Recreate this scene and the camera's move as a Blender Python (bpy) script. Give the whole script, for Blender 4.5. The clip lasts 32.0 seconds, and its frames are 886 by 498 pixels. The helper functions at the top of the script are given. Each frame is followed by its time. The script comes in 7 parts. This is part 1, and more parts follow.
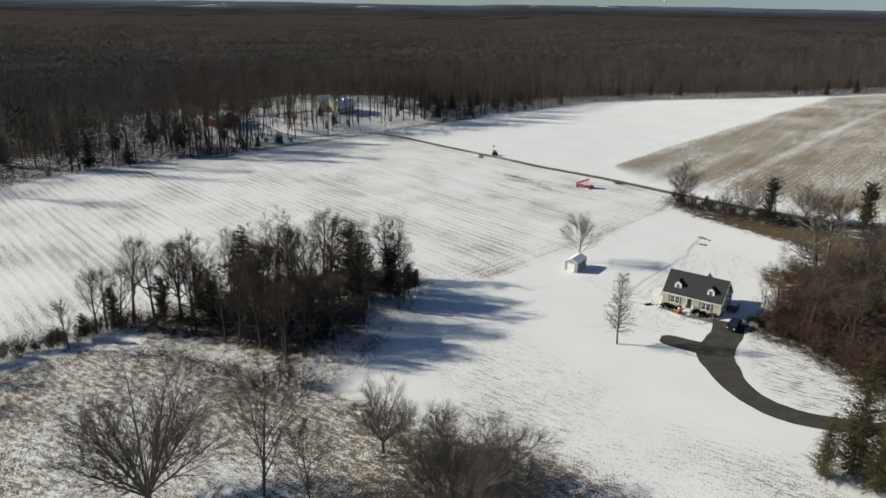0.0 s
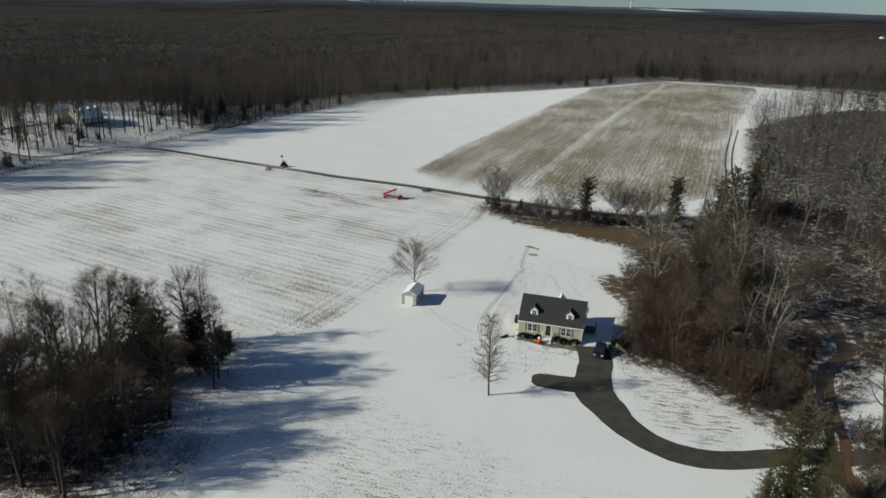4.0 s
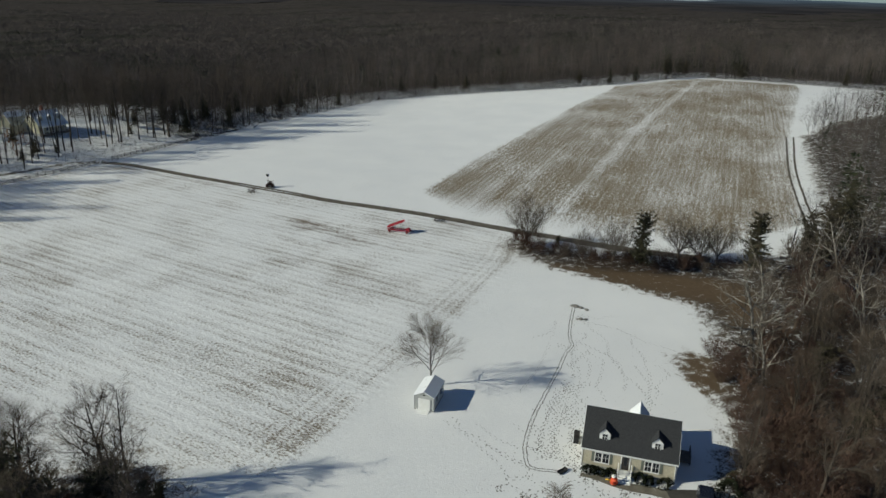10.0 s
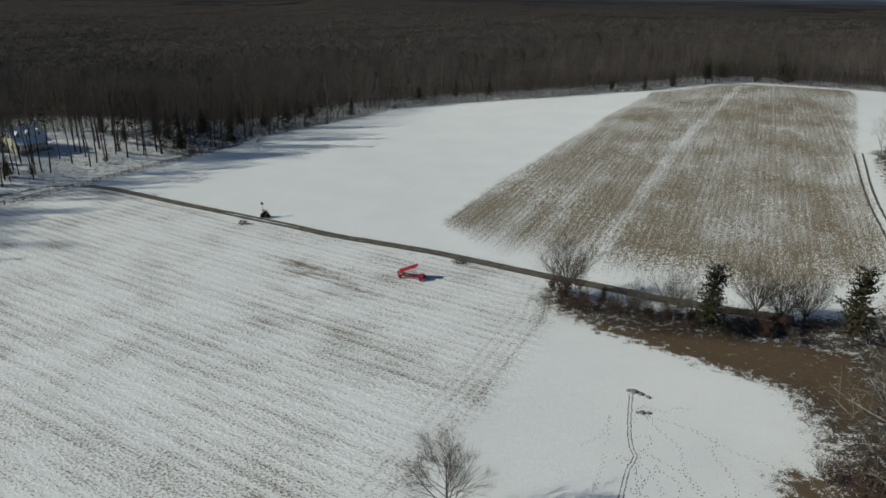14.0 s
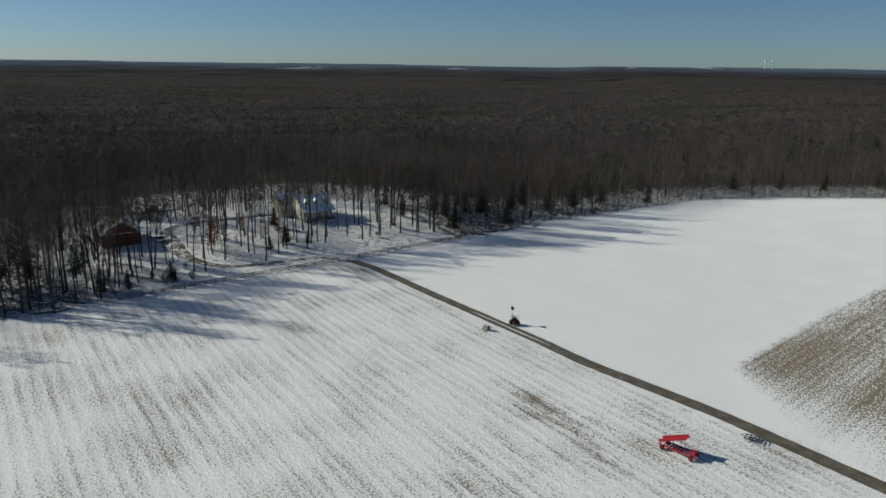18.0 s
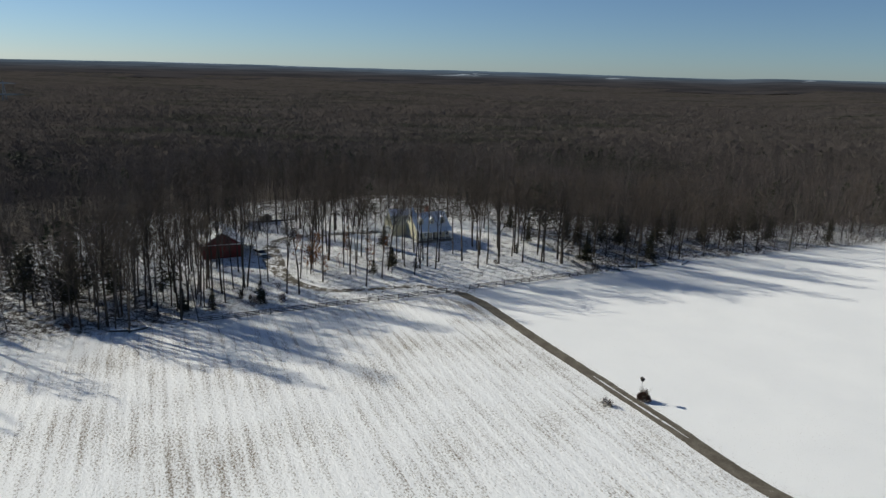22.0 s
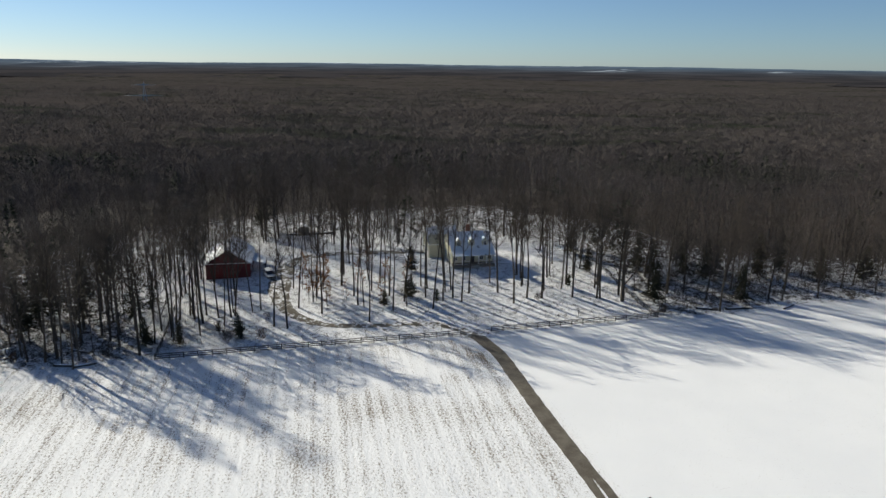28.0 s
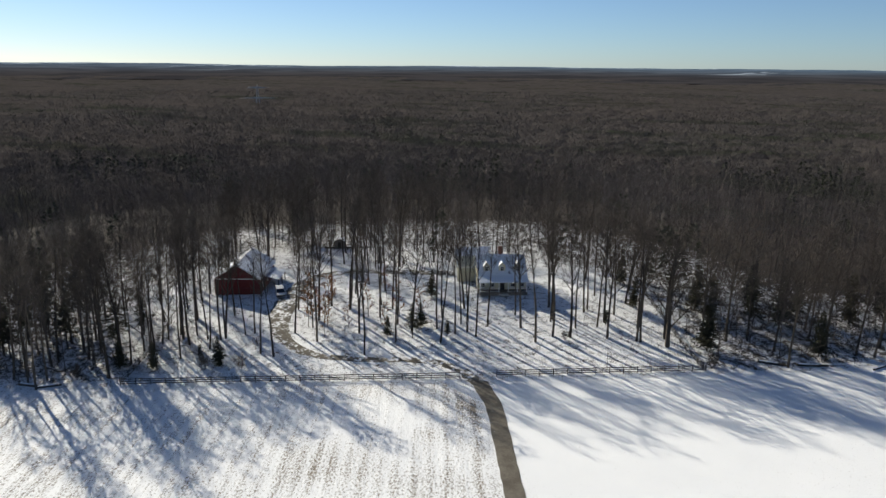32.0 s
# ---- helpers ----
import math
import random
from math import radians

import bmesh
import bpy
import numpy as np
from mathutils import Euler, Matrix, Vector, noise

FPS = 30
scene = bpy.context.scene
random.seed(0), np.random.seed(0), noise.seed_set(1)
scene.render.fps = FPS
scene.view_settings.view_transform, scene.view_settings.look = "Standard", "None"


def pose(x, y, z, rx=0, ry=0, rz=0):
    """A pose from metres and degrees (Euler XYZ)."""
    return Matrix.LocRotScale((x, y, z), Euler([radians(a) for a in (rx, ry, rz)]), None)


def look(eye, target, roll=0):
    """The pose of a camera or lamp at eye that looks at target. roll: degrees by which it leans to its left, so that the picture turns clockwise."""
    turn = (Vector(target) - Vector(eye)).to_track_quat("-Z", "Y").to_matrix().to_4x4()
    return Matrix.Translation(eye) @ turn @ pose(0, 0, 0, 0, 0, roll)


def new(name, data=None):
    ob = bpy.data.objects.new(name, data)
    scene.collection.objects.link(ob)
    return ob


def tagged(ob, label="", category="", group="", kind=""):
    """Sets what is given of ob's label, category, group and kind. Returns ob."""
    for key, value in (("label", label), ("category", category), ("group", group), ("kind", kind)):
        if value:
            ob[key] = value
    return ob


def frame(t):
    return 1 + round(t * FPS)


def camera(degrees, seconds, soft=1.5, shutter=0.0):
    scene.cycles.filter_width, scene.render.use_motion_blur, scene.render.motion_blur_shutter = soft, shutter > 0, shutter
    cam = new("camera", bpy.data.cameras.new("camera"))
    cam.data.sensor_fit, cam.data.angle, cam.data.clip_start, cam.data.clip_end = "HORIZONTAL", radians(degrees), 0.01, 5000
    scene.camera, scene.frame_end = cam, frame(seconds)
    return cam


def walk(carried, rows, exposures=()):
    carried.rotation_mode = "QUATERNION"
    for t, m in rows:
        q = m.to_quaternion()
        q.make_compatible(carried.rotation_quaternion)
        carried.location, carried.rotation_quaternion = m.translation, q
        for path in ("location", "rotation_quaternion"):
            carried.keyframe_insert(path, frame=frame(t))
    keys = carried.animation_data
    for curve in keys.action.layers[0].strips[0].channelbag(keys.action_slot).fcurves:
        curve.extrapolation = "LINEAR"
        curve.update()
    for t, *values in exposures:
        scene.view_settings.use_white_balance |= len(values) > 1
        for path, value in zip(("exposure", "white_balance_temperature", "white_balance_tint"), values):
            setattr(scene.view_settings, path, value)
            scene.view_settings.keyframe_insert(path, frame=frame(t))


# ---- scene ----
SOFT = 1.5
cam = camera(63.74, 32.0, soft=SOFT)
# seconds, eye, target, roll
PATH = [
    (0, (-19.04, -283.87, 57.53), (-19.12, -236.63, 41.16), 0.96),
    (0.5, (-21.61, -280.28, 57.29), (-16.57, -233.33, 40.86), 1.41),
    (1, (-23.27, -276.88, 57.31), (-17.33, -230.06, 40.80), 1.80),
    (1.5, (-24.44, -273.46, 57.31), (-14.61, -227.29, 40.84), 1.77),
    (2, (-25.26, -270.10, 57.32), (-12.70, -224.58, 40.89), 1.59),
    (2.5, (-25.74, -266.87, 57.45), (-10.41, -222.20, 41.03), 1.40),
    (3, (-26.19, -263.65, 57.63), (-10.75, -219.04, 41.16), 1.36),
    (3.5, (-26.46, -260.18, 57.22), (-11.01, -215.54, 40.82), 1.61),
    (5.5, (-25.44, -247.57, 57.14), (-10.21, -202.92, 40.56), 1.42),
    (6, (-24.63, -244.10, 56.85), (-9.42, -199.46, 40.24), 1.36),
    (6.5, (-24.01, -240.91, 56.95), (-8.80, -196.31, 40.23), 1.54),
    (7, (-23.01, -237.66, 56.83), (-7.83, -193.06, 40.08), 1.61),
    (7.5, (-21.96, -234.21, 56.65), (-6.80, -189.62, 39.86), 1.57),
    (8, (-21.10, -230.82, 56.66), (-5.88, -186.26, 39.84), 1.56),
    (8.5, (-19.91, -227.45, 56.60), (-4.77, -182.87, 39.76), 1.48),
    (9, (-18.60, -223.74, 56.50), (-3.51, -179.16, 39.63), 1.34),
    (9.5, (-17.58, -220.16, 56.75), (-2.49, -175.62, 39.77), 1.40),
    (10, (-16.51, -216.55, 56.87), (-1.40, -172.03, 39.84), 1.40),
    (10.5, (-15.16, -212.85, 56.86), (-0.12, -168.32, 39.81), 1.28),
    (11, (-14.14, -209.20, 56.90), (0.94, -164.69, 39.84), 1.27),
    (11.5, (-13.05, -205.59, 57.06), (2.05, -161.10, 39.95), 1.32),
    (12, (-11.91, -201.68, 56.76), (3.20, -157.18, 39.68), 1.29),
    (12.5, (-10.48, -198.32, 56.59), (4.54, -153.78, 39.54), 1.21),
    (13, (-9.13, -194.42, 56.15), (5.87, -149.83, 39.23), 0.95),
    (13.5, (-8.19, -190.94, 56.42), (6.43, -146.23, 39.47), 0.89),
    (15.5, (-0.79, -172.95, 56.81), (6.52, -126.70, 39.28), 0.69),
    (16, (1.11, -168.45, 56.57), (4.96, -121.81, 38.98), 0.31),
    (16.5, (2.51, -163.92, 56.29), (3.05, -116.98, 39.06), 0.36),
    (17, (2.84, -160.42, 56.65), (0.38, -112.72, 41.86), 0.56),
    (17.5, (3.73, -157.16, 56.11), (-1.72, -109.10, 43.43), 0.81),
    (18, (4.84, -153.22, 56.25), (-1.72, -105.29, 43.62), 0.80),
    (18.5, (5.46, -149.29, 56.10), (-1.76, -101.42, 43.60), 0.86),
    (19, (5.95, -145.56, 55.60), (-1.37, -97.65, 43.32), 1.10),
    (19.5, (6.46, -141.44, 55.68), (-1.55, -93.64, 43.38), 1.09),
    (20, (6.42, -137.65, 55.61), (-5.07, -90.56, 43.32), 1.20),
    (20.5, (6.48, -134.17, 55.56), (-6.59, -87.49, 43.29), 1.30),
    (21, (6.83, -130.59, 55.13), (-8.31, -84.52, 42.96), 1.35),
    (21.5, (6.14, -126.85, 55.72), (-9.88, -81.12, 43.37), 1.37),
    (22, (5.77, -123.41, 55.59), (-10.69, -77.83, 43.29), 1.67),
    (22.5, (6.14, -120.00, 55.75), (-11.48, -74.87, 43.40), 1.58),
    (23, (6.88, -116.59, 56.31), (-12.02, -72.02, 43.79), 1.36),
    (23.5, (8.04, -113.24, 55.66), (-12.46, -69.33, 43.35), 1.21),
    (24, (9.02, -109.72, 56.21), (-12.76, -66.50, 43.67), 1.07),
    (24.5, (10.13, -106.17, 55.19), (-12.77, -63.46, 42.88), 1.06),
    (26.5, (16.78, -91.36, 55.78), (-9.13, -50.52, 43.10), 0.65),
    (27, (17.08, -88.38, 55.14), (-8.56, -47.33, 42.61), 0.64),
    (27.5, (17.70, -84.95, 55.32), (-7.81, -43.84, 42.72), 0.65),
    (28, (18.50, -81.35, 55.52), (-6.96, -40.22, 42.85), 0.72),
    (28.5, (19.37, -77.92, 55.32), (-7.18, -37.48, 42.69), 0.72),
    (29, (20.61, -73.98, 55.50), (-7.29, -34.49, 42.77), 0.71),
    (29.5, (22.01, -70.16, 55.79), (-7.24, -31.69, 42.96), 0.72),
    (30, (22.87, -66.68, 55.50), (-7.74, -29.25, 42.79), 0.60),
    (30.5, (23.95, -63.02, 55.90), (-7.93, -26.70, 43.09), 0.57),
    (31, (24.68, -59.17, 55.84), (-7.64, -23.20, 43.11), 0.56),
    (31.5, (25.51, -55.31, 56.14), (-6.83, -19.38, 43.37), 0.59),
    (32, (25.70, -51.70, 55.68), (-6.58, -15.64, 43.11), 0.57),
]
# seconds, stops, kelvin, tint
EXPOSURES = [(0, 0.22, 6750, 3), (1, 0.08, 6750, 2), (3, -0.13, 6650, 0), (6, -0.15, 6550, -2), (9, -0.22, 6500, -2), (13, -0.28, 6450, -2), (16, -0.29, 6400, -1), (17.5, -0.17, 6450, 0), (19, -0.04, 6500, 1),
             (24, 0.36, 6600, 4), (28, 0.46, 6650, 4), (30, 0.52, 6700, 5), (32, 0.60, 6700, 5)]
walk(cam, [(t, look(e, g, r)) for t, e, g, r in PATH], EXPOSURES)

# ---- world and sun ----
SUN_AZ, SUN_EL = radians(172), radians(27)
sun_dir = Vector((math.cos(SUN_AZ) * math.cos(SUN_EL), math.sin(SUN_AZ) * math.cos(SUN_EL), math.sin(SUN_EL)))
world = bpy.data.worlds.new("sky")
scene.world = world
world.use_nodes = True
_wn = world.node_tree.nodes
_sky = _wn.new("ShaderNodeTexSky")
_sky.sky_type = "NISHITA"
_sky.sun_disc = False
_sky.sun_elevation = SUN_EL
_sky.sun_rotation = radians(90) - SUN_AZ
_sky.altitude = 2200
_sky.air_density, _sky.dust_density, _sky.ozone_density = 1.0, 0.8, 6.5
_wn["Background"].inputs[1].default_value = 0.060
_soft = _wn.new("ShaderNodeHueSaturation")
_soft.inputs["Saturation"].default_value = 0.90
world.node_tree.links.new(_sky.outputs[0], _soft.inputs["Color"])
_tint = _wn.new("ShaderNodeMix")
_tint.data_type, _tint.blend_type = "RGBA", "MULTIPLY"
_tint.inputs[0].default_value = 1.0
_tint.inputs[7].default_value = (0.955, 0.99, 1.055, 1)
world.node_tree.links.new(_soft.outputs[0], _tint.inputs[6])
world.node_tree.links.new(_tint.outputs[2], _wn["Background"].inputs[0])
sun_data = bpy.data.lights.new("sun", "SUN")
sun_data.energy, sun_data.angle, sun_data.color = 4.55, radians(0.55), (1.0, 0.935, 0.84)
sun = new("sun", sun_data)
sun.matrix_world = look(sun_dir * 400, (0, 0, 0))

# ---- node helpers ----


class Nodes:
    """Short hand for building one material."""

    def __init__(self, name):
        self.mat = bpy.data.materials.new(name)
        self.mat.use_nodes = True
        self.t = self.mat.node_tree
        self.bsdf = self.t.nodes["Principled BSDF"]
        self.out = self.t.nodes["Material Output"]

    def put(self, sock, v):
        if hasattr(v, "is_linked"):
            self.t.links.new(v, sock)
        elif v is not None:
            if sock.type == "RGBA" and len(v) == 3:
                v = (*v, 1)
            sock.default_value = v

    def math(self, op, a, b=None, c=None, clamp=False):
        n = self.t.nodes.new("ShaderNodeMath")
        n.operation, n.use_clamp = op, clamp
        for i, v in enumerate((a, b, c)):
            self.put(n.inputs[i], v)
        return n.outputs[0]

    def noise(self, scale, detail=3.0, vec=None, rough=0.55, dist=0.0):
        n = self.t.nodes.new("ShaderNodeTexNoise")
        n.inputs["Scale"].default_value, n.inputs["Detail"].default_value = scale, detail
        n.inputs["Roughness"].default_value, n.inputs["Distortion"].default_value = rough, dist
        self.put(n.inputs["Vector"], vec if vec is not None else self.coords())
        return n.outputs["Fac"]

    def coords(self):
        n = self.t.nodes.new("ShaderNodeNewGeometry")
        return n.outputs["Position"]

    def local(self):
        return self.t.nodes.new("ShaderNodeTexCoord").outputs["Object"]

    def mapped(self, vec, rz=0.0, scale=(1, 1, 1)):
        n = self.t.nodes.new("ShaderNodeMapping")
        n.vector_type = "TEXTURE"
        n.inputs["Rotation"].default_value = (0, 0, rz)
        n.inputs["Scale"].default_value = scale
        self.put(n.inputs["Vector"], vec)
        return n.outputs[0]

    def ramp(self, v, lo, hi, a=0.0, b=1.0, smooth=True):
        n = self.t.nodes.new("ShaderNodeMapRange")
        n.interpolation_type = "SMOOTHSTEP" if smooth else "LINEAR"
        for i, x in enumerate((v, lo, hi, a, b)):
            self.put(n.inputs[i], x)
        return n.outputs[0]

    def mix(self, f, a, b):
        n = self.t.nodes.new("ShaderNodeMix")
        n.data_type = "RGBA"
        self.put(n.inputs[0], f)
        self.put(n.inputs[6], a)
        self.put(n.inputs[7], b)
        return n.outputs[2]

    def fmix(self, f, a, b):
        n = self.t.nodes.new("ShaderNodeMix")
        self.put(n.inputs[0], f)
        self.put(n.inputs[2], a)
        self.put(n.inputs[3], b)
        return n.outputs[0]

    def attr(self, name):
        n = self.t.nodes.new("ShaderNodeAttribute")
        n.attribute_name = name
        return n.outputs["Fac"]

    def rand(self):
        return self.t.nodes.new("ShaderNodeObjectInfo").outputs["Random"]

    def island(self):
        return self.t.nodes.new("ShaderNodeNewGeometry").outputs["Random Per Island"]

    def done(self, color, rough=0.8, bump=None, strength=0.3, dist=0.05, metal=0.0, spec=0.3):
        self.put(self.bsdf.inputs["Base Color"], color)
        self.put(self.bsdf.inputs["Roughness"], rough)
        self.bsdf.inputs["Metallic"].default_value = metal
        self.bsdf.inputs["Specular IOR Level"].default_value = spec
        if bump is not None:
            n = self.t.nodes.new("ShaderNodeBump")
            n.inputs["Strength"].default_value, n.inputs["Distance"].default_value = strength, dist
            self.put(n.inputs["Height"], bump)
            self.put(self.bsdf.inputs["Normal"], n.outputs[0])
        return self.mat


def surface(name, col, col2, scale=2.0, rough=0.8, metal=0.0, fine=25.0, bump=0.25, spec=0.3, own=False):
    """Two-scale mottled surface."""
    k = Nodes(name)
    vec = k.local() if own else k.coords()
    big, small = k.noise(scale, 4, vec), k.noise(fine, 3, vec)
    f = k.ramp(k.math("ADD", k.math("MULTIPLY", big, 0.65), k.math("MULTIPLY", small, 0.35)), 0.35, 0.65)
    return k.done(k.mix(f, col, col2), k.ramp(small, 0.3, 0.7, rough - 0.08, min(1, rough + 0.08)), small, bump, 0.02, metal, spec)


def tree_surface(name, a, b, c, island=False):
    """Bark or twigs: colour varies from tree to tree and along the tree."""
    k = Nodes(name)
    r = k.island() if island else k.rand()
    big = k.noise(0.09, 2) if island else k.noise(0.5, 2)
    f = k.math("ADD", k.math("MULTIPLY", r, 0.55), k.math("MULTIPLY", big, 0.5), clamp=True)
    col = k.mix(k.ramp(f, 0.15, 0.6), a, b)
    col = k.mix(k.ramp(f, 0.55, 0.95), col, c)
    return k.done(col, 0.9, k.noise(9.0, 2), 0.4, 0.05, spec=0.15)


BARK = tree_surface("bark", (0.042, 0.035, 0.028), (0.075, 0.062, 0.050), (0.11, 0.094, 0.078))
PALE_BARK = tree_surface("pale_bark", (0.07, 0.06, 0.05), (0.12, 0.108, 0.09), (0.21, 0.19, 0.165))
TWIG = tree_surface("twig", (0.070, 0.056, 0.045), (0.105, 0.085, 0.069), (0.145, 0.122, 0.10))
GREY_BARK = tree_surface("grey_bark", (0.075, 0.064, 0.053), (0.115, 0.10, 0.084), (0.16, 0.142, 0.12))
PALE_TWIG = tree_surface("pale_twig", (0.105, 0.087, 0.070), (0.145, 0.122, 0.098), (0.19, 0.165, 0.135))
RED_TWIG = tree_surface("red_twig", (0.066, 0.040, 0.031), (0.098, 0.059, 0.045), (0.135, 0.090, 0.064))
BROWN_TWIG = tree_surface("brown_twig", (0.078, 0.058, 0.043), (0.112, 0.084, 0.062), (0.150, 0.118, 0.088))


def crown_surface(name, dark, mid, red, pale):
    """Twigs of massed trees: each tree has a tone of its own, stands drift in colour."""
    k = Nodes(name)
    tone = k.attr("tone")
    f = k.math("ADD", k.math("MULTIPLY", tone, 0.95), k.math("MULTIPLY_ADD", k.noise(0.018, 3), 0.9, -0.42), clamp=True)
    col = k.mix(k.ramp(f, 0.05, 0.40), dark, mid)
    col = k.mix(k.ramp(f, 0.40, 0.66), col, red)
    col = k.mix(k.ramp(f, 0.72, 0.98), col, pale)
    col = k.mix(k.math("MULTIPLY", k.island(), 0.22), col, pale)
    return k.done(col, 0.9, spec=0.12)


FAR_TWIG = crown_surface("far_twig", (0.038, 0.034, 0.033), (0.069, 0.061, 0.057), (0.094, 0.075, 0.064), (0.170, 0.150, 0.137))
FAR_NEEDLE = tree_surface("far_needle", (0.022, 0.030, 0.018), (0.035, 0.042, 0.022), (0.05, 0.052, 0.028), island=True)
UNDERGROWTH = tree_surface("undergrowth", (0.048, 0.031, 0.024), (0.074, 0.048, 0.036), (0.105, 0.074, 0.055), island=True)
NEEDLE = tree_surface("needle", (0.032, 0.034, 0.021), (0.050, 0.047, 0.027), (0.080, 0.066, 0.038))
PINE = tree_surface("pine_needle", (0.085, 0.080, 0.032), (0.120, 0.110, 0.045), (0.160, 0.140, 0.064))


def sycamore_surface():
    """Brown flaking bark below, chalky pale limbs above."""
    k = Nodes("sycamore_bark")
    sep = k.t.nodes.new("ShaderNodeSeparateXYZ")
    k.put(sep.inputs[0], k.local())
    up = k.ramp(k.math("ADD", sep.outputs[2], k.math("MULTIPLY_ADD", k.noise(0.7, 3), 5.0, -2.5)), 5.0, 10.0)
    low = k.mix(k.noise(3.0, 3), (0.055, 0.044, 0.035), (0.10, 0.083, 0.066))
    high = k.mix(k.ramp(k.noise(1.4, 4), 0.38, 0.62), (0.13, 0.115, 0.095), (0.34, 0.315, 0.275))
    return k.done(k.mix(up, low, high), 0.85, k.noise(8.0, 3), 0.4, 0.04, spec=0.2)


SYCAMORE = sycamore_surface()
DRY_LEAF = tree_surface("dry_leaf", (0.20, 0.085, 0.030), (0.26, 0.115, 0.042), (0.31, 0.16, 0.07))

# ---- the ground's plan ----
CLEARING = [(-240, -420), (-235, -200), (-205, -125), (-159, -67), (-149, -51), (-136, -38), (-121, -26), (-108, -16),
            (-94, -3.5), (-52, 40), (-20, 74.3), (-6, 88), (3, 101), (35, 129), (72, 162), (108, 171), (154, 165), (217, 158),
            (275, 166), (315, 122), (355, 75), (430, 20), (540, -60), (540, -420)]
RIGHT_WOOD = [(50, -68), (62, -77), (80, -89), (105, -96), (130, -88), (154, -60), (204, 0), (240, 18), (291, 26), (400, -40),
              (540, -150), (540, -420), (60, -420), (44, -240), (44, -215), (54, -197), (48.5, -188), (46.5, -182), (44, -174.5), (41, -168), (38.9, -164), (39.6, -159.5), (45, -154.5), (51.7, -147.6), (56, -138),
              (68, -124), (72, -110), (60, -92), (52, -80)]
GROVE = [(-77, -164), (-69, -152), (-50, -136), (-30, -132), (-23, -141), (-27, -155), (-36, -166), (-45, -178), (-57, -171), (-70, -168)]
TAN = [(43.4, -18.2), (75, 20), (122, 68), (157, 103), (213, 154), (274, 162), (312, 120), (297, 99), (203, 6), (150, -54),
       (129, -80), (104, -85), (84, -78), (66, -63), (54.6, -56), (51.2, -49), (47.8, -44.4), (45.7, -37), (44.3, -28)]
CROP = [(-240, -420), (-240, -200), (-205, -125), (-159, -67), (-121, -24), (-94, -4), (-53, 38), (-41, 33), (-4, -7), (27, -35),
        (44, -51), (55, -64), (48, -80), (29, -101), (8, -122), (-12, -142), (-23, -136), (-32, -128), (-52, -132), (-72, -150), (-84, -168), (-96, -184), (-140, -230), (-160, -420)]
ROUGH = [(-150, -240), (-96, -186), (-82, -172), (-68, -170), (-50, -178), (-40, -184), (-24, -192), (-4, -200), (20, -215), (30, -260), (30, -420), (-150, -420)]
BROWN = [(54, -84), (61, -94), (67, -103), (75, -112), (73, -122), (82, -119), (88, -107), (79, -98), (65, -89)]
SOILS = [[(1, -37.5), (6, -38), (12, -45), (12, -50), (4, -45.5)], [(9, -51.5), (13, -52.5), (19, -59), (15, -62.5), (10, -57)], [(-6, -46), (-1, -49.5), (6, -57), (3, -58), (-4, -51)]]
BLOTCH = [(54, -128), (58.5, -127), (61, -132), (58, -139), (53, -142), (52, -136)]
YARD = [(-94, -3.5), (-52, 40), (-20, 74.3), (-36, 92), (-62, 104), (-95, 108), (-128, 84), (-146, 58), (-140, 25), (-118, 8)]
STUB = [(-24, -140), (-5, -163), (2, -174), (13, -187), (26, -196), (34, -206), (30, -260), (-40, -260), (-30, -195), (-18, -187), (-30, -170), (-34, -150)]
ISLE = [(35.4, -167.4), (43.7, -169.0), (46.3, -185.7), (41.1, -191.0), (34.8, -189.6), (32.0, -181.1)]
BANK = [(62, -191), (70, -187), (78, -182)]
STREAM = [(104, -128), (96, -142), (89, -154), (84.5, -164), (79.5, -172), (70, -177), (63, -184), (55, -194), (49.5, -200.5), (52, -215)]
SIDE_STREAM = [(82, -166.5), (86, -173), (94, -177), (106, -180)]
CREEK = [(112, -126), (100, -140), (93, -151), (87, -163), (79, -172), (68, -179), (61, -186), (55, -194), (50, -201), (52, -215)]


def sdf(poly, x, y):
    """Signed distance to a polygon, positive inside."""
    best, inside = np.full(x.shape, 1e9), np.zeros(x.shape, bool)
    for (ax, ay), (bx, by) in zip(poly, poly[1:] + poly[:1]):
        ex, ey = bx - ax, by - ay
        t = np.clip(((x - ax) * ex + (y - ay) * ey) / (ex * ex + ey * ey), 0, 1)
        best = np.minimum(best, np.hypot(x - ax - t * ex, y - ay - t * ey))
        if by != ay:
            inside ^= ((ay > y) != (by > y)) & (x < (bx - ax) * (y - ay) / (by - ay) + ax)
    return np.where(inside, best, -best)


def line_distance(line, x, y):
    best = np.full(x.shape, 1e9)
    for (ax, ay), (bx, by) in zip(line, line[1:]):
        ex, ey = bx - ax, by - ay
        t = np.clip(((x - ax) * ex + (y - ay) * ey) / (ex * ex + ey * ey), 0, 1)
        best = np.minimum(best, np.hypot(x - ax - t * ex, y - ay - t * ey))
    return best


def wood_depth(x, y):
    """How far a place lies inside the woods; negative in the open."""
    return np.maximum(np.maximum(-sdf(CLEARING, x, y), sdf(RIGHT_WOOD, x, y)), sdf(GROVE, x, y))


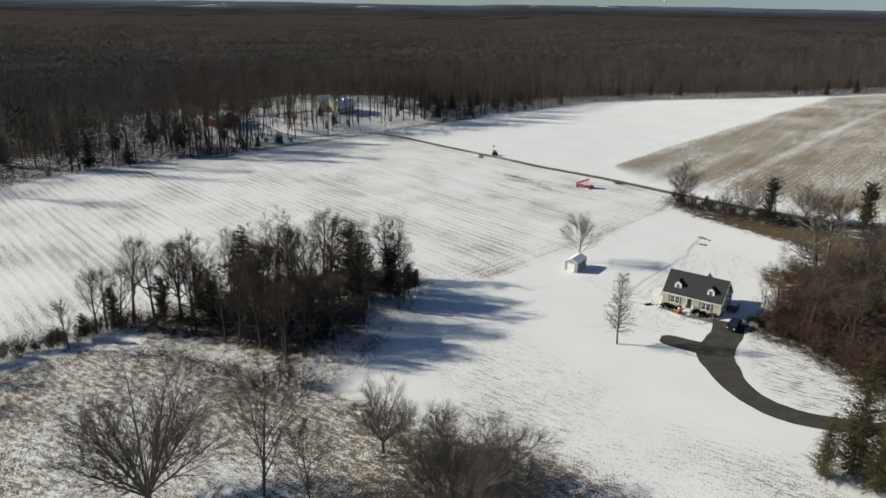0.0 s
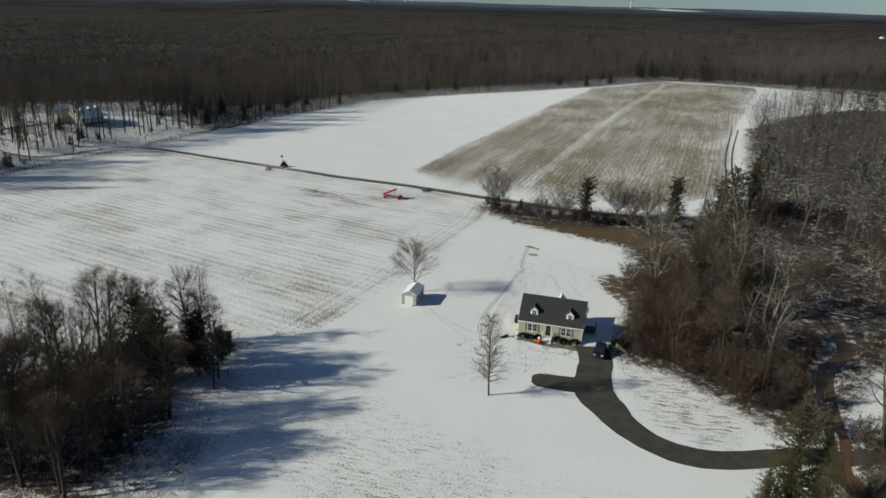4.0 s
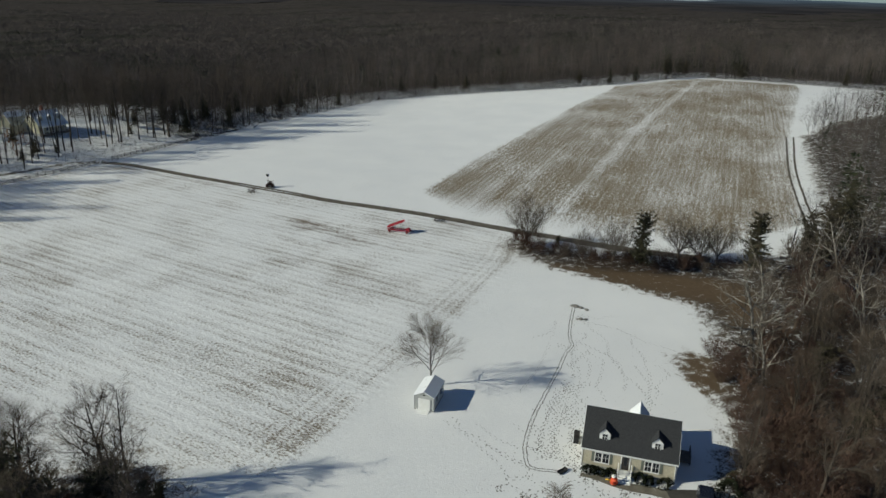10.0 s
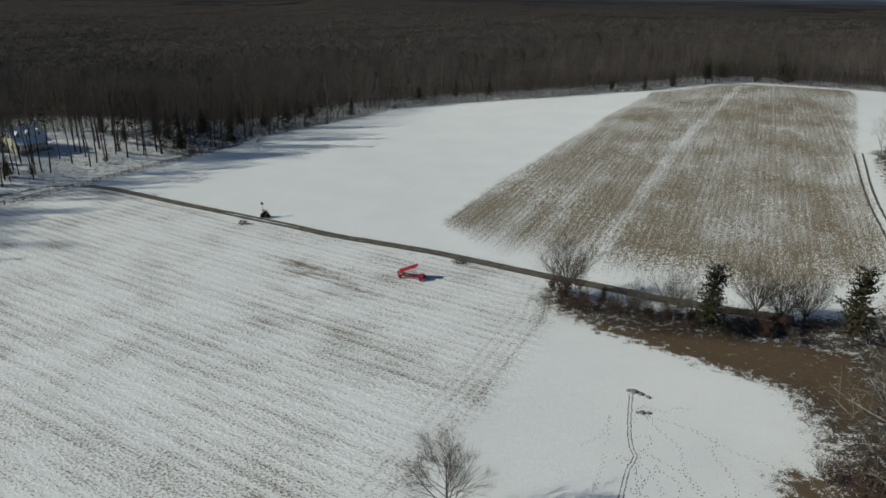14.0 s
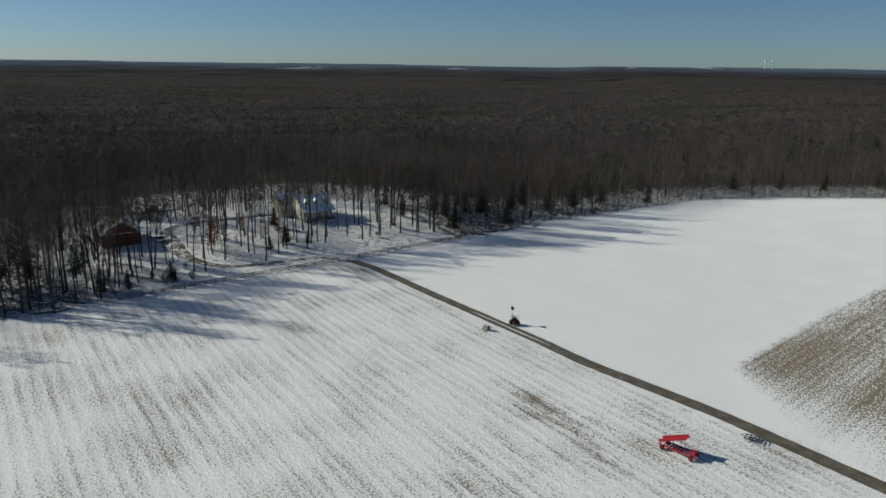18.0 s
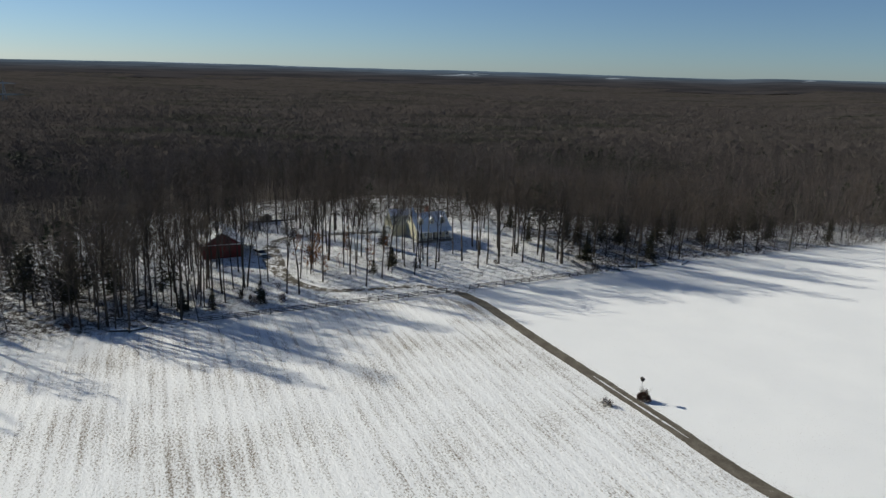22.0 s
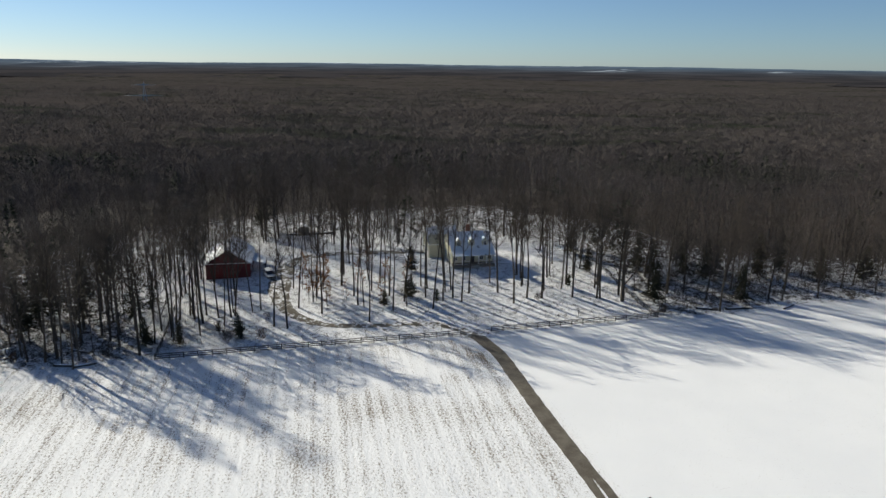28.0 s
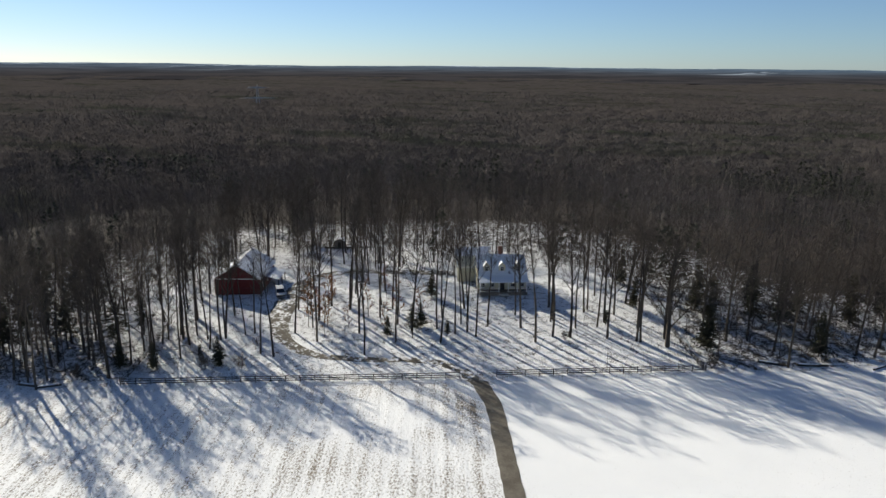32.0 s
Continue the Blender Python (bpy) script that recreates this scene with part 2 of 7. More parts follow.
def height(x, y):
    x, y = np.asarray(x, float), np.asarray(y, float)
    s = np.clip((x - 50) / 260, 0, 1)
    z = 10 * s * s * (3 - 2 * s)
    r = np.hypot(x, y + 60)
    far = np.clip((r - 1900) / 2600, 0, 1)
    z = z + 24 * far * far * (3 - 2 * far) + far * 5 * np.sin(x / 420 + 1.3) * np.cos(y / 510)
    # the far yard climbs from its rail fence towards barn and house
    u, w = (x + 94) * 0.7 + (y + 3.2) * 0.715, (y + 3.2) * 0.7 - (x + 94) * 0.715
    up, back, side = np.clip(w / 44, 0, 1), np.clip((w - 90) / 140, 0, 1), np.clip((np.abs(u - 45) - 75) / 80, 0, 1)
    z = z + (2.6 + 0.0275 * np.clip(u, -20, 110)) * up * up * (3 - 2 * up) * (1 - back * back * (3 - 2 * back)) * (1 - side * side * (3 - 2 * side))
    z = z + 0.05 * np.sin(x / 13 + 0.7) * np.cos(y / 17) + 0.012 * np.sin(x / 4.1) * np.sin(y / 5.3 + 1)
    return z - 0.55 * np.clip(1 - np.minimum(line_distance(STREAM, x, y), line_distance(SIDE_STREAM, x, y)) / 4.0, 0, 1)


def gz(x, y):
    return float(height(x, y))


def spaced(lo, hi, step, end):
    mid = list(np.arange(lo, hi + 0.1, step))
    up, d = [], step
    while (up[-1] if up else hi) < end:
        d *= 1.13
        up.append((up[-1] if up else hi) + d)
    down, d = [], step
    while (down[-1] if down else lo) > -end:
        d *= 1.13
        down.append((down[-1] if down else lo) - d)
    return np.array(down[::-1] + mid + up)


def grid_mesh(name, X, Y, Z, keep=None):
    ny, nx = X.shape
    me = bpy.data.meshes.new(name)
    v = np.stack([X, Y, Z], -1).reshape(-1, 3)
    i = np.arange(nx * ny).reshape(ny, nx)
    q = np.stack([i[:-1, :-1], i[:-1, 1:], i[1:, 1:], i[1:, :-1]], -1).reshape(-1, 4)
    if keep is not None:
        q = q[keep.reshape(-1)]
    raw_mesh(me, v, q)
    return me


def raw_mesh(me, v, q):
    """Vertices and faces that all have one number of corners, into a mesh."""
    n, k = q.shape
    me.vertices.add(len(v))
    me.vertices.foreach_set("co", np.asarray(v, np.float32).ravel())
    me.loops.add(n * k)
    me.loops.foreach_set("vertex_index", np.asarray(q, np.int32).ravel())
    me.polygons.add(n)
    me.polygons.foreach_set("loop_start", np.arange(0, n * k, k, dtype=np.int32))
    me.update(calc_edges=True)
    return me


def set_attr(me, name, values):
    me.attributes.new(name, "FLOAT", "POINT").data.foreach_set("value", np.asarray(values, np.float32).ravel())


# ---- ground ----
def ground_surface():
    k = Nodes("snowy_ground")
    P = k.coords()
    wob = k.math("MULTIPLY", k.math("SUBTRACT", k.noise(0.35, 4, P), 0.5), 5.0)
    n_patch = k.noise(0.028, 4, P, 0.6)
    n_fine, n_mid, n_big = k.noise(4.2, 4, P, 0.68), k.noise(0.7, 4, P, 0.6), k.noise(0.05, 3, P)
    crop_dir, tan_dir = radians(132), radians(50)
    sep = k.t.nodes.new("ShaderNodeSeparateXYZ")
    k.put(sep.inputs[0], k.mapped(P, crop_dir, (1, 1, 1)))
    row_wave = k.math("SINE", k.math("MULTIPLY_ADD", wob, 0.25, k.math("MULTIPLY", sep.outputs[1], 2.7)))
    tsep = k.t.nodes.new("ShaderNodeSeparateXYZ")
    k.put(tsep.inputs[0], k.mapped(P, tan_dir, (1, 1, 1)))
    tan_wave = k.math("SINE", k.math("MULTIPLY_ADD", wob, 0.2, k.math("MULTIPLY", tsep.outputs[1], 3.6)))
    row = k.noise(1.0, 4, k.mapped(P, crop_dir, (13, 0.7, 1)), 0.65)
    row_wide = k.noise(1.0, 3, k.mapped(P, crop_dir, (42, 3.2, 1)), 0.6)
    trow = k.noise(1.0, 4, k.mapped(P, tan_dir, (16, 0.6, 1)), 0.65)
    trow_wide = k.noise(1.0, 2, k.mapped(P, tan_dir, (150, 5.0, 1)), 0.5)

    def zone(name, w, amount=1.0):
        d = k.math("ADD", k.attr(name), k.math("MULTIPLY", wob, amount))
        return k.ramp(d, -w, w)

    crop, tan, wood = zone("d_crop", 1.8, 0.5), zone("d_tan", 2.2, 0.7), zone("d_wood", 4.0, 1.3)
    rwood = zone("d_rwood", 5.0, 1.5)
    rough, brown, yard = zone("d_rough", 5.0, 2.0), zone("d_brown", 3.0, 1.6), zone("d_yard", 4.0, 1.0)
    # how much of the soil shows, on the scale of the fine noise
    c = k.math("MULTIPLY_ADD", n_big, 0.16, 0.225)
    c_crop = k.math("ADD", k.math("MULTIPLY_ADD", row, 0.28, 0.070), k.math("ADD", k.math("MULTIPLY_ADD", row_wide, 0.20, 0.04), k.math("MULTIPLY_ADD", n_big, 0.42, -0.16)))
    head = k.ramp(k.math("ADD", k.attr("d_head"), k.math("MULTIPLY", wob, 0.5)), 7.5, 9.5, 1.0, 0.0)
    head_wave = k.math("SINE", k.math("MULTIPLY", k.attr("d_head"), 3.3))
    c_crop = k.math("MULTIPLY_ADD", k.fmix(head, row_wave, head_wave), 0.030, c_crop)
    c_crop = k.math("ADD", c_crop, k.math("MULTIPLY", k.ramp(k.math("ABSOLUTE", k.math("SUBTRACT", k.attr("d_head"), 3.1)), 0.25, 0.6, 0.075, 0.0), k.ramp(n_patch, 0.35, 0.55)))
    soils = zone("d_soil", 3.0, 1.4)
    c_crop = k.math("MULTIPLY_ADD", k.math("MULTIPLY", soils, k.ramp(row_wide, 0.35, 0.6)), 0.17, c_crop)
    c_tan = k.math("ADD", k.math("MULTIPLY_ADD", trow, 0.14, 0.385), k.math("MULTIPLY_ADD", trow_wide, 0.14, k.math("MULTIPLY_ADD", n_patch, 0.26, -0.10)))
    c_tan = k.math("MULTIPLY_ADD", tan_wave, 0.016, c_tan)
    strip = k.ramp(k.math("ADD", k.attr("d_strip"), k.math("MULTIPLY", wob, 0.5)), 0.8, 3.4)
    c_tan = k.math("SUBTRACT", c_tan, k.math("MULTIPLY", k.math("SUBTRACT", 1.0, strip), 0.07))
    c_wood = k.math("MULTIPLY_ADD", n_mid, 0.7, 0.17)
    drow = k.noise(1.0, 4, k.mapped(P, radians(-32), (1.9, 0.75, 1)), 0.65)
    # deep in the woods dark floor replaces snow, standing in for crown shade
    deep = k.ramp(k.math("ADD", k.math("MINIMUM", k.attr("d_wood"), k.math("MULTIPLY", k.attr("d_yard"), -1.0)), k.math("MULTIPLY", wob, 3.0)), 22.0, 70.0)
    c_wood = k.math("MULTIPLY_ADD", deep, 0.55, c_wood)
    c_rough = k.math("MULTIPLY_ADD", n_mid, 0.30, k.math("MULTIPLY_ADD", drow, 0.60, k.math("MULTIPLY_ADD", n_patch, 0.45, -0.16)))
    c_brown = k.math("MULTIPLY_ADD", n_mid, 0.9, 0.30)
    c_rwood = k.math("MULTIPLY_ADD", n_mid, 0.75, 0.24)
    c_yard = k.math("MULTIPLY_ADD", n_mid, 0.55, 0.15)
    c_tan = k.math("SUBTRACT", c_tan, k.ramp(k.attr("d_tan"), 0.0, 9.0, 0.06, 0.0))
    c_tan = k.math("SUBTRACT", c_tan, k.ramp(k.math("ADD", k.attr("d_lane"), k.math("MULTIPLY", wob, 1.5)), 6.0, 30.0, 0.16, 0.0))
    for m, v in ((crop, c_crop), (tan, c_tan), (rough, c_rough), (wood, c_wood), (rwood, c_rwood), (yard, c_yard), (brown, c_brown)):
        c = k.fmix(m, c, v)
    n_row = k.noise(1.0, 4, k.mapped(P, crop_dir, (0.50, 0.32, 1)), 0.66)
    n_row = k.math("MULTIPLY_ADD", n_row, 0.88, 0.06)
    n_trow = k.noise(1.0, 4, k.mapped(P, tan_dir, (0.62, 0.30, 1)), 0.66)
    n_fine = k.fmix(tan, k.fmix(crop, n_fine, n_row), n_trow)
    srow = k.noise(1.0, 4, k.mapped(P, radians(-32), (2.6, 0.6, 1)), 0.65)
    c_stub = k.math("MULTIPLY_ADD", srow, 0.55, k.math("MULTIPLY_ADD", n_patch, 0.55, -0.17))
    c = k.fmix(k.math("MULTIPLY", zone("d_stub", 4.0, 1.2), k.math("SUBTRACT", 1.0, rough)), c, c_stub)
    c = k.fmix(zone("d_isle", 2.0, 0.5), c, k.math("MULTIPLY_ADD", srow, 0.95, -0.06))
    c = k.math("ADD", c, k.math("MULTIPLY", k.ramp(k.attr("d_lane"), 1.4, 5.5, 0.16, 0.0), n_mid))
    soft = k.fmix(tan, k.fmix(crop, 0.07, 0.13), 0.075)
    bare = k.ramp(k.math("SUBTRACT", c, n_fine), k.math("MULTIPLY", soft, -1), soft)
    soil = k.mix(n_mid, (0.140, 0.110, 0.076), (0.228, 0.184, 0.131))
    straw = k.mix(k.noise(0.9, 3, P), (0.160, 0.127, 0.084), (0.272, 0.222, 0.153))
    leaf = k.mix(n_fine, (0.036, 0.030, 0.025), (0.085, 0.070, 0.056))
    grass = k.mix(k.noise(1.3, 4, P), (0.078, 0.054, 0.034), (0.145, 0.104, 0.067))
    dirt = k.mix(k.math("MULTIPLY", soils, 0.8), k.mix(tan, soil, straw), k.mix(n_mid, (0.12, 0.086, 0.058), (0.20, 0.152, 0.108)))
    dirt = k.mix(wood, dirt, leaf)
    dirt = k.mix(rough, dirt, k.mix(n_mid, (0.10, 0.078, 0.052), (0.21, 0.17, 0.115)))
    dirt = k.mix(brown, dirt, grass)
    snow = k.mix(k.ramp(k.noise(0.06, 5, P), 0.3, 0.7), (0.815, 0.818, 0.82), (0.86, 0.86, 0.855))
    col = k.mix(bare, snow, dirt)
    h = k.math("ADD", k.math("MULTIPLY", bare, -0.35), k.math("ADD", n_fine, k.math("MULTIPLY", n_mid, 0.8)))
    clod = k.noise(1.0, 3, k.mapped(P, crop_dir, (0.85, 0.55, 1)), 0.6)
    h = k.math("ADD", h, k.math("MULTIPLY", k.math("MULTIPLY", clod, k.math("MAXIMUM", crop, tan)), 2.3))
    h = k.math("ADD", h, k.math("MULTIPLY", k.math("MULTIPLY", row_wave, crop), 0.25))
    return k.done(col, k.fmix(bare, 0.72, 0.95), h, 0.42, 0.12, spec=0.08)


LANE_LINE = [(76, -80), (56.3, -60.5), (36.4, -39.7), (15.2, -21.9), (-2.7, -3.8), (-22.5, 15.9), (-48.6, 41.4)]
SNOW_GROUND = ground_surface()
gx, gy = spaced(-170, 340, 2.5, 4500), spaced(-300, 215, 2.5, 4500)
GX, GY = np.meshgrid(gx, gy)
ground_mesh = grid_mesh("ground", GX, GY, height(GX, GY))
for nm, poly in (("d_crop", CROP), ("d_tan", TAN), ("d_rough", ROUGH), ("d_yard", YARD), ("d_stub", STUB), ("d_isle", ISLE)):
    set_attr(ground_mesh, nm, np.clip(sdf(poly, GX, GY), -60, 60))
set_attr(ground_mesh, "d_lane", np.clip(line_distance(LANE_LINE, GX, GY), 0, 60))
set_attr(ground_mesh, "d_head", np.clip(line_distance([(-30, -160), (-12, -142), (8, -122), (29, -101), (48, -80), (56, -66)], GX, GY), 0, 60))
set_attr(ground_mesh, "d_strip", np.clip(line_distance([(75, -47), (157, 44), (267, 151)], GX, GY), 0, 60))
bank = np.minimum(np.minimum(line_distance(STREAM, GX, GY), line_distance(SIDE_STREAM, GX, GY)) - 0.6, line_distance(BANK, GX, GY) - 3.0)
set_attr(ground_mesh, "d_rwood", np.minimum(np.clip(np.maximum(sdf(RIGHT_WOOD, GX, GY), sdf(GROVE, GX, GY)), -60, 60), bank))
set_attr(ground_mesh, "d_wood", np.clip(np.minimum(wood_depth(GX, GY), bank), -60, 60))
set_attr(ground_mesh, "d_soil", np.clip(np.max([sdf(p, GX, GY) for p in SOILS], axis=0), -60, 60))
set_attr(ground_mesh, "d_brown", np.clip(np.maximum(sdf(BROWN, GX, GY), sdf(BLOTCH, GX, GY) - 0.8), -60, 60))
ground_mesh.materials.append(SNOW_GROUND)
ground = tagged(new("ground", ground_mesh), "snow-covered farm ground with stubble rows showing through", "ground", kind="structure")
for p in ground_mesh.polygons:
    p.use_smooth = True


# ---- mesh helpers ----
class Shape:
    """Collects vertices and faces of one part."""

    def __init__(self):
        self.v, self.f = [], []

    def add(self, vs, fs):
        n = len(self.v)
        self.v += [tuple(p) for p in vs]
        self.f += [tuple(n + i for i in f) for f in fs]
        return self

    def box(self, x0, y0, z0, x1, y1, z1):
        vs = [(x, y, z) for z in (z0, z1) for y in (y0, y1) for x in (x0, x1)]
        return self.add(vs, [(0, 2, 3, 1), (4, 5, 7, 6), (0, 1, 5, 4), (2, 6, 7, 3), (0, 4, 6, 2), (1, 3, 7, 5)])

    def bevel_box(self, x0, y0, z0, x1, y1, z1, b=0.04):
        """A box with its upright and top edges cut."""
        def ring(i, z):
            return [(x0 + b + i, y0 + i, z), (x1 - b - i, y0 + i, z), (x1 - i, y0 + b + i, z), (x1 - i, y1 - b - i, z), (x1 - b - i, y1 - i, z), (x0 + b + i, y1 - i, z), (x0 + i, y1 - b - i, z), (x0 + i, y0 + b + i, z)]
        vs = ring(0, z0) + ring(0, z1 - b) + ring(b * 0.7, z1)
        fs = [tuple(range(7, -1, -1)), tuple(range(16, 24))]
        for r in (0, 8):
            fs += [(r + i, r + (i + 1) % 8, r + 8 + (i + 1) % 8, r + 8 + i) for i in range(8)]
        return self.add(vs, fs)

    def prism(self, outline, axis, a, b):
        """A flat outline pushed from a to b along axis; outline holds the other two coordinates in order."""
        def at(p, q):
            return {"x": (q, p[0], p[1]), "y": (p[0], q, p[1]), "z": (p[0], p[1], q)}[axis]
        n = len(outline)
        vs = [at(p, a) for p in outline] + [at(p, b) for p in outline]
        fs = [tuple(range(n))[::-1], tuple(range(n, 2 * n))] + [(i, (i + 1) % n, n + (i + 1) % n, n + i) for i in range(n)]
        return self.add(vs, fs)

    def tube(self, pts, radii, sides=6, caps=True):
        n0, rings = len(self.v), []
        for i, p in enumerate(pts):
            p = Vector(p)
            d = (Vector(pts[min(i + 1, len(pts) - 1)]) - Vector(pts[max(i - 1, 0)])).normalized()
            u = d.orthogonal().normalized() if abs(d.z) < 0.99 else Vector((1, 0, 0))
            if abs(d.z) < 0.99:
                u = d.cross(Vector((0, 0, 1))).normalized()
            w = d.cross(u)
            rings.append([p + radii[i] * (math.cos(a) * u + math.sin(a) * w) for a in (2 * math.pi * j / sides for j in range(sides))])
        for r in rings:
            self.v += [tuple(q) for q in r]
        for i in range(len(pts) - 1):
            for j in range(sides):
                a, b = n0 + i * sides + j, n0 + i * sides + (j + 1) % sides
                self.f.append((a, b, b + sides, a + sides))
        if caps:
            self.f.append(tuple(n0 + j for j in range(sides))[::-1])
            self.f.append(tuple(n0 + (len(pts) - 1) * sides + j for j in range(sides)))
        return self

    def mesh(self, name, mat, smooth=False):
        me = bpy.data.meshes.new(name)
        me.from_pydata(self.v, [], self.f)
        me.materials.append(mat)
        me.update()
        bm = bmesh.new()
        bm.from_mesh(me)
        bmesh.ops.recalc_face_normals(bm, faces=bm.faces)
        bm.to_mesh(me)
        bm.free()
        if smooth:
            me.polygons.foreach_set("use_smooth", [True] * len(me.polygons))
        return me


def part(name, shape, mat, parent, label="", smooth=False):
    ob = new(name, shape.mesh(name, mat, smooth) if isinstance(shape, Shape) else shape)
    ob.parent = parent
    if label:
        ob["label"] = label
    return ob


def thing(name, m, label, category, group=""):
    ob = new(name)
    ob.matrix_basis = m
    ob.empty_display_size = 0.3
    return tagged(ob, label, category, group)


def at_ground(x, y, rz=0.0, s=1.0, dz=0.0):
    return pose(x, y, gz(x, y) + dz, 0, 0, rz) @ Matrix.Diagonal((s, s, s, 1))


def smooth_line(pts, step=1.5):
    """A curve through the points, Catmull-Rom, at even steps."""
    P = [Vector((*p, 0)) for p in pts]
    P = [2 * P[0] - P[1]] + P + [2 * P[-1] - P[-2]]
    out = []
    for a, b, c, d in zip(P, P[1:], P[2:], P[3:]):
        n = max(2, int((c - b).length / step))
        for i in range(n):
            t = i / n
            out.append(0.5 * (2 * b + (c - a) * t + (2 * a - 5 * b + 4 * c - d) * t * t + (3 * b - a - 3 * c + d) * t ** 3))
    out.append(P[-2])
    return out


def ribbon(name, pts, widths, mat, lift=0.05, thick=0.25, cols=4, wob=0.0, seed=1):
    """A lane laid on the ground, with a sunken skirt at both edges."""
    rnd = random.Random(seed)
    line = smooth_line(pts)
    n = len(line)
    v, f = [], []
    for i, p in enumerate(line):
        d = (line[min(i + 1, n - 1)] - line[max(i - 1, 0)]).normalized()
        side = Vector((d.y, -d.x, 0))
        s = i / (n - 1) * (len(widths) - 1)
        w = widths[int(s)] + (widths[min(int(s) + 1, len(widths) - 1)] - widths[int(s)]) * (s - int(s))
        for j in range(cols + 1):
            e = (j / cols - 0.5) * w + (rnd.uniform(-wob, wob) if j in (0, cols) else 0)
            q = p + side * e
            v.append((q.x, q.y, gz(q.x, q.y) + lift))
        for j in (0, cols):
            q = v[-(cols + 1) + (j if j == 0 else cols) - (0 if j == 0 else 1)] if j == 0 else v[-2]
            v.append((q[0], q[1], q[2] - thick))
    k = cols + 3
    for i in range(n - 1):
        a, b = i * k, (i + 1) * k
        f += [(a + j, a + j + 1, b + j + 1, b + j) for j in range(cols)]
        f += [(a, b, b + cols + 1, a + cols + 1), (a + cols, a + cols + 2, b + cols + 2, b + cols)]
    s = Shape()
    s.v, s.f = v, f
    return s.mesh(name, mat)


# ---- roads ----
def lane_surface(name, a, b, snow):
    k = Nodes(name)
    n1, n2 = k.noise(0.5, 4), k.noise(6, 4)
    col = k.mix(k.ramp(k.math("ADD", k.math("MULTIPLY", n1, 0.6), k.math("MULTIPLY", n2, 0.4)), 0.38, 0.62), a, b)
    col = k.mix(k.ramp(k.math("ADD", k.math("MULTIPLY", n1, 0.5), k.math("MULTIPLY", k.noise(1.7, 4), 0.5)), 0.66 - snow, 0.74 - snow), col, (0.72, 0.73, 0.75))
    return k.done(col, 0.9, n2, 0.5, 0.05)


GRAVEL = lane_surface("gravel_lane", (0.085, 0.072, 0.056), (0.15, 0.132, 0.105), 0.03)
YARD_GRAVEL = lane_surface("yard_gravel", (0.085, 0.073, 0.057), (0.150, 0.132, 0.105), 0.16)
ASPHALT = lane_surface("old_asphalt", (0.050, 0.046, 0.040), (0.075, 0.069, 0.060), 0.0)
lane = [(90, -92), (76, -80), (71, -75.4), (63.2, -67.1), (56.3, -60.5), (45, -48.6), (36.4, -39.7), (27, -31.4), (15.2, -21.3), (5.9, -11.4), (-2.7, -2.9), (-8.2, 2.8), (-14.6, 9.1), (-22.5, 17.1), (-30.8, 25.6), (-40.4, 35.4), (-48.6, 41.4)]
loop = [(-48.3, 41.1), (-55.8, 42.9), (-62.8, 40.1), (-72, 32), (-79.6, 27.9), (-86, 27.5), (-92.2, 29.6), (-98.7, 34.6), (-104.9, 41.8), (-110.8, 50.7), (-111.7, 58.8), (-106.6, 65.9), (-99, 71.4), (-91.3, 76.8), (-84.8, 79.9), (-79.2, 77.7), (-74.6, 73.7)]
road = new("road", ribbon("road", lane, [3.5, 3.3, 3.1, 3.0, 2.9, 2.8, 2.8, 3.0], GRAVEL, wob=0.09))
tagged(road, "narrow gravel farm lane cleared of snow", "road", kind="structure")
yard_lane = new("yard_lane", ribbon("yard_lane", loop, [2.8, 2.2, 1.9, 1.9, 2.1, 2.8, 4.0, 5.6, 5.2, 4.0, 3.6, 3.6, 3.8, 4.0, 3.4, 2.8], YARD_GRAVEL, lift=0.042, wob=0.2, seed=4))
tagged(yard_lane, "gravel yard lane with patches of trodden snow", "road", kind="structure")
STRIP = lane_surface("snowy_strip", (0.30, 0.28, 0.24), (0.45, 0.43, 0.39), 0.28)
strip = new("road_strip", ribbon("road_strip", [(8.4, -14.0), (5.9, -11.4), (1.4, -7.0), (-2.7, -2.9), (-6.0, 0.5), (-9.5, 4.1)], [0.1, 0.32, 0.4, 0.3, 0.36, 0.08], STRIP, lift=0.066, thick=0.05, cols=2, wob=0.07, seed=7))
tagged(strip, "thin strip of trodden snow between the lane's wheel tracks", "road", kind="structure")
drive = [(36.0, -158.0), (34.3, -162.6), (31.2, -167.2), (28.4, -172.6), (28.2, -176.5), (28.0, -181), (29.2, -186), (32.2, -190.3), (36.8, -192.7), (42, -193.8), (50, -195.5), (60, -199)]
driveway = new("driveway", ribbon("driveway", drive, [5.8, 5.6, 5.9, 6.4, 5.0, 4.5, 4.6, 4.0, 3.7, 3.5, 3.4, 3.4], ASPHALT, wob=0.1))
tagged(driveway, "dark asphalt driveway curving past the house", "driveway", kind="structure")
spur = new("driveway_spur", ribbon("driveway_spur", [(30.0, -170.5), (26.5, -169.0), (23.6, -167.2), (21.8, -166.0), (20.9, -165.5)], [5.2, 4.8, 4.6, 4.2, 2.2], ASPHALT, lift=0.042))
tagged(spur, "short dark asphalt turning spur", "driveway", kind="structure")
MUD = Nodes("muddy_water")
MUD = MUD.done(MUD.mix(MUD.noise(0.4, 4), (0.07, 0.042, 0.021), (0.125, 0.078, 0.042)), 0.35, MUD.noise(2.5, 3), 0.2, 0.05)
creek = new("water", ribbon("water", STREAM, [2.6, 2.6, 3.0, 2.8, 2.6, 2.8, 3.4, 3.2], MUD, lift=0.09, thick=0.3))
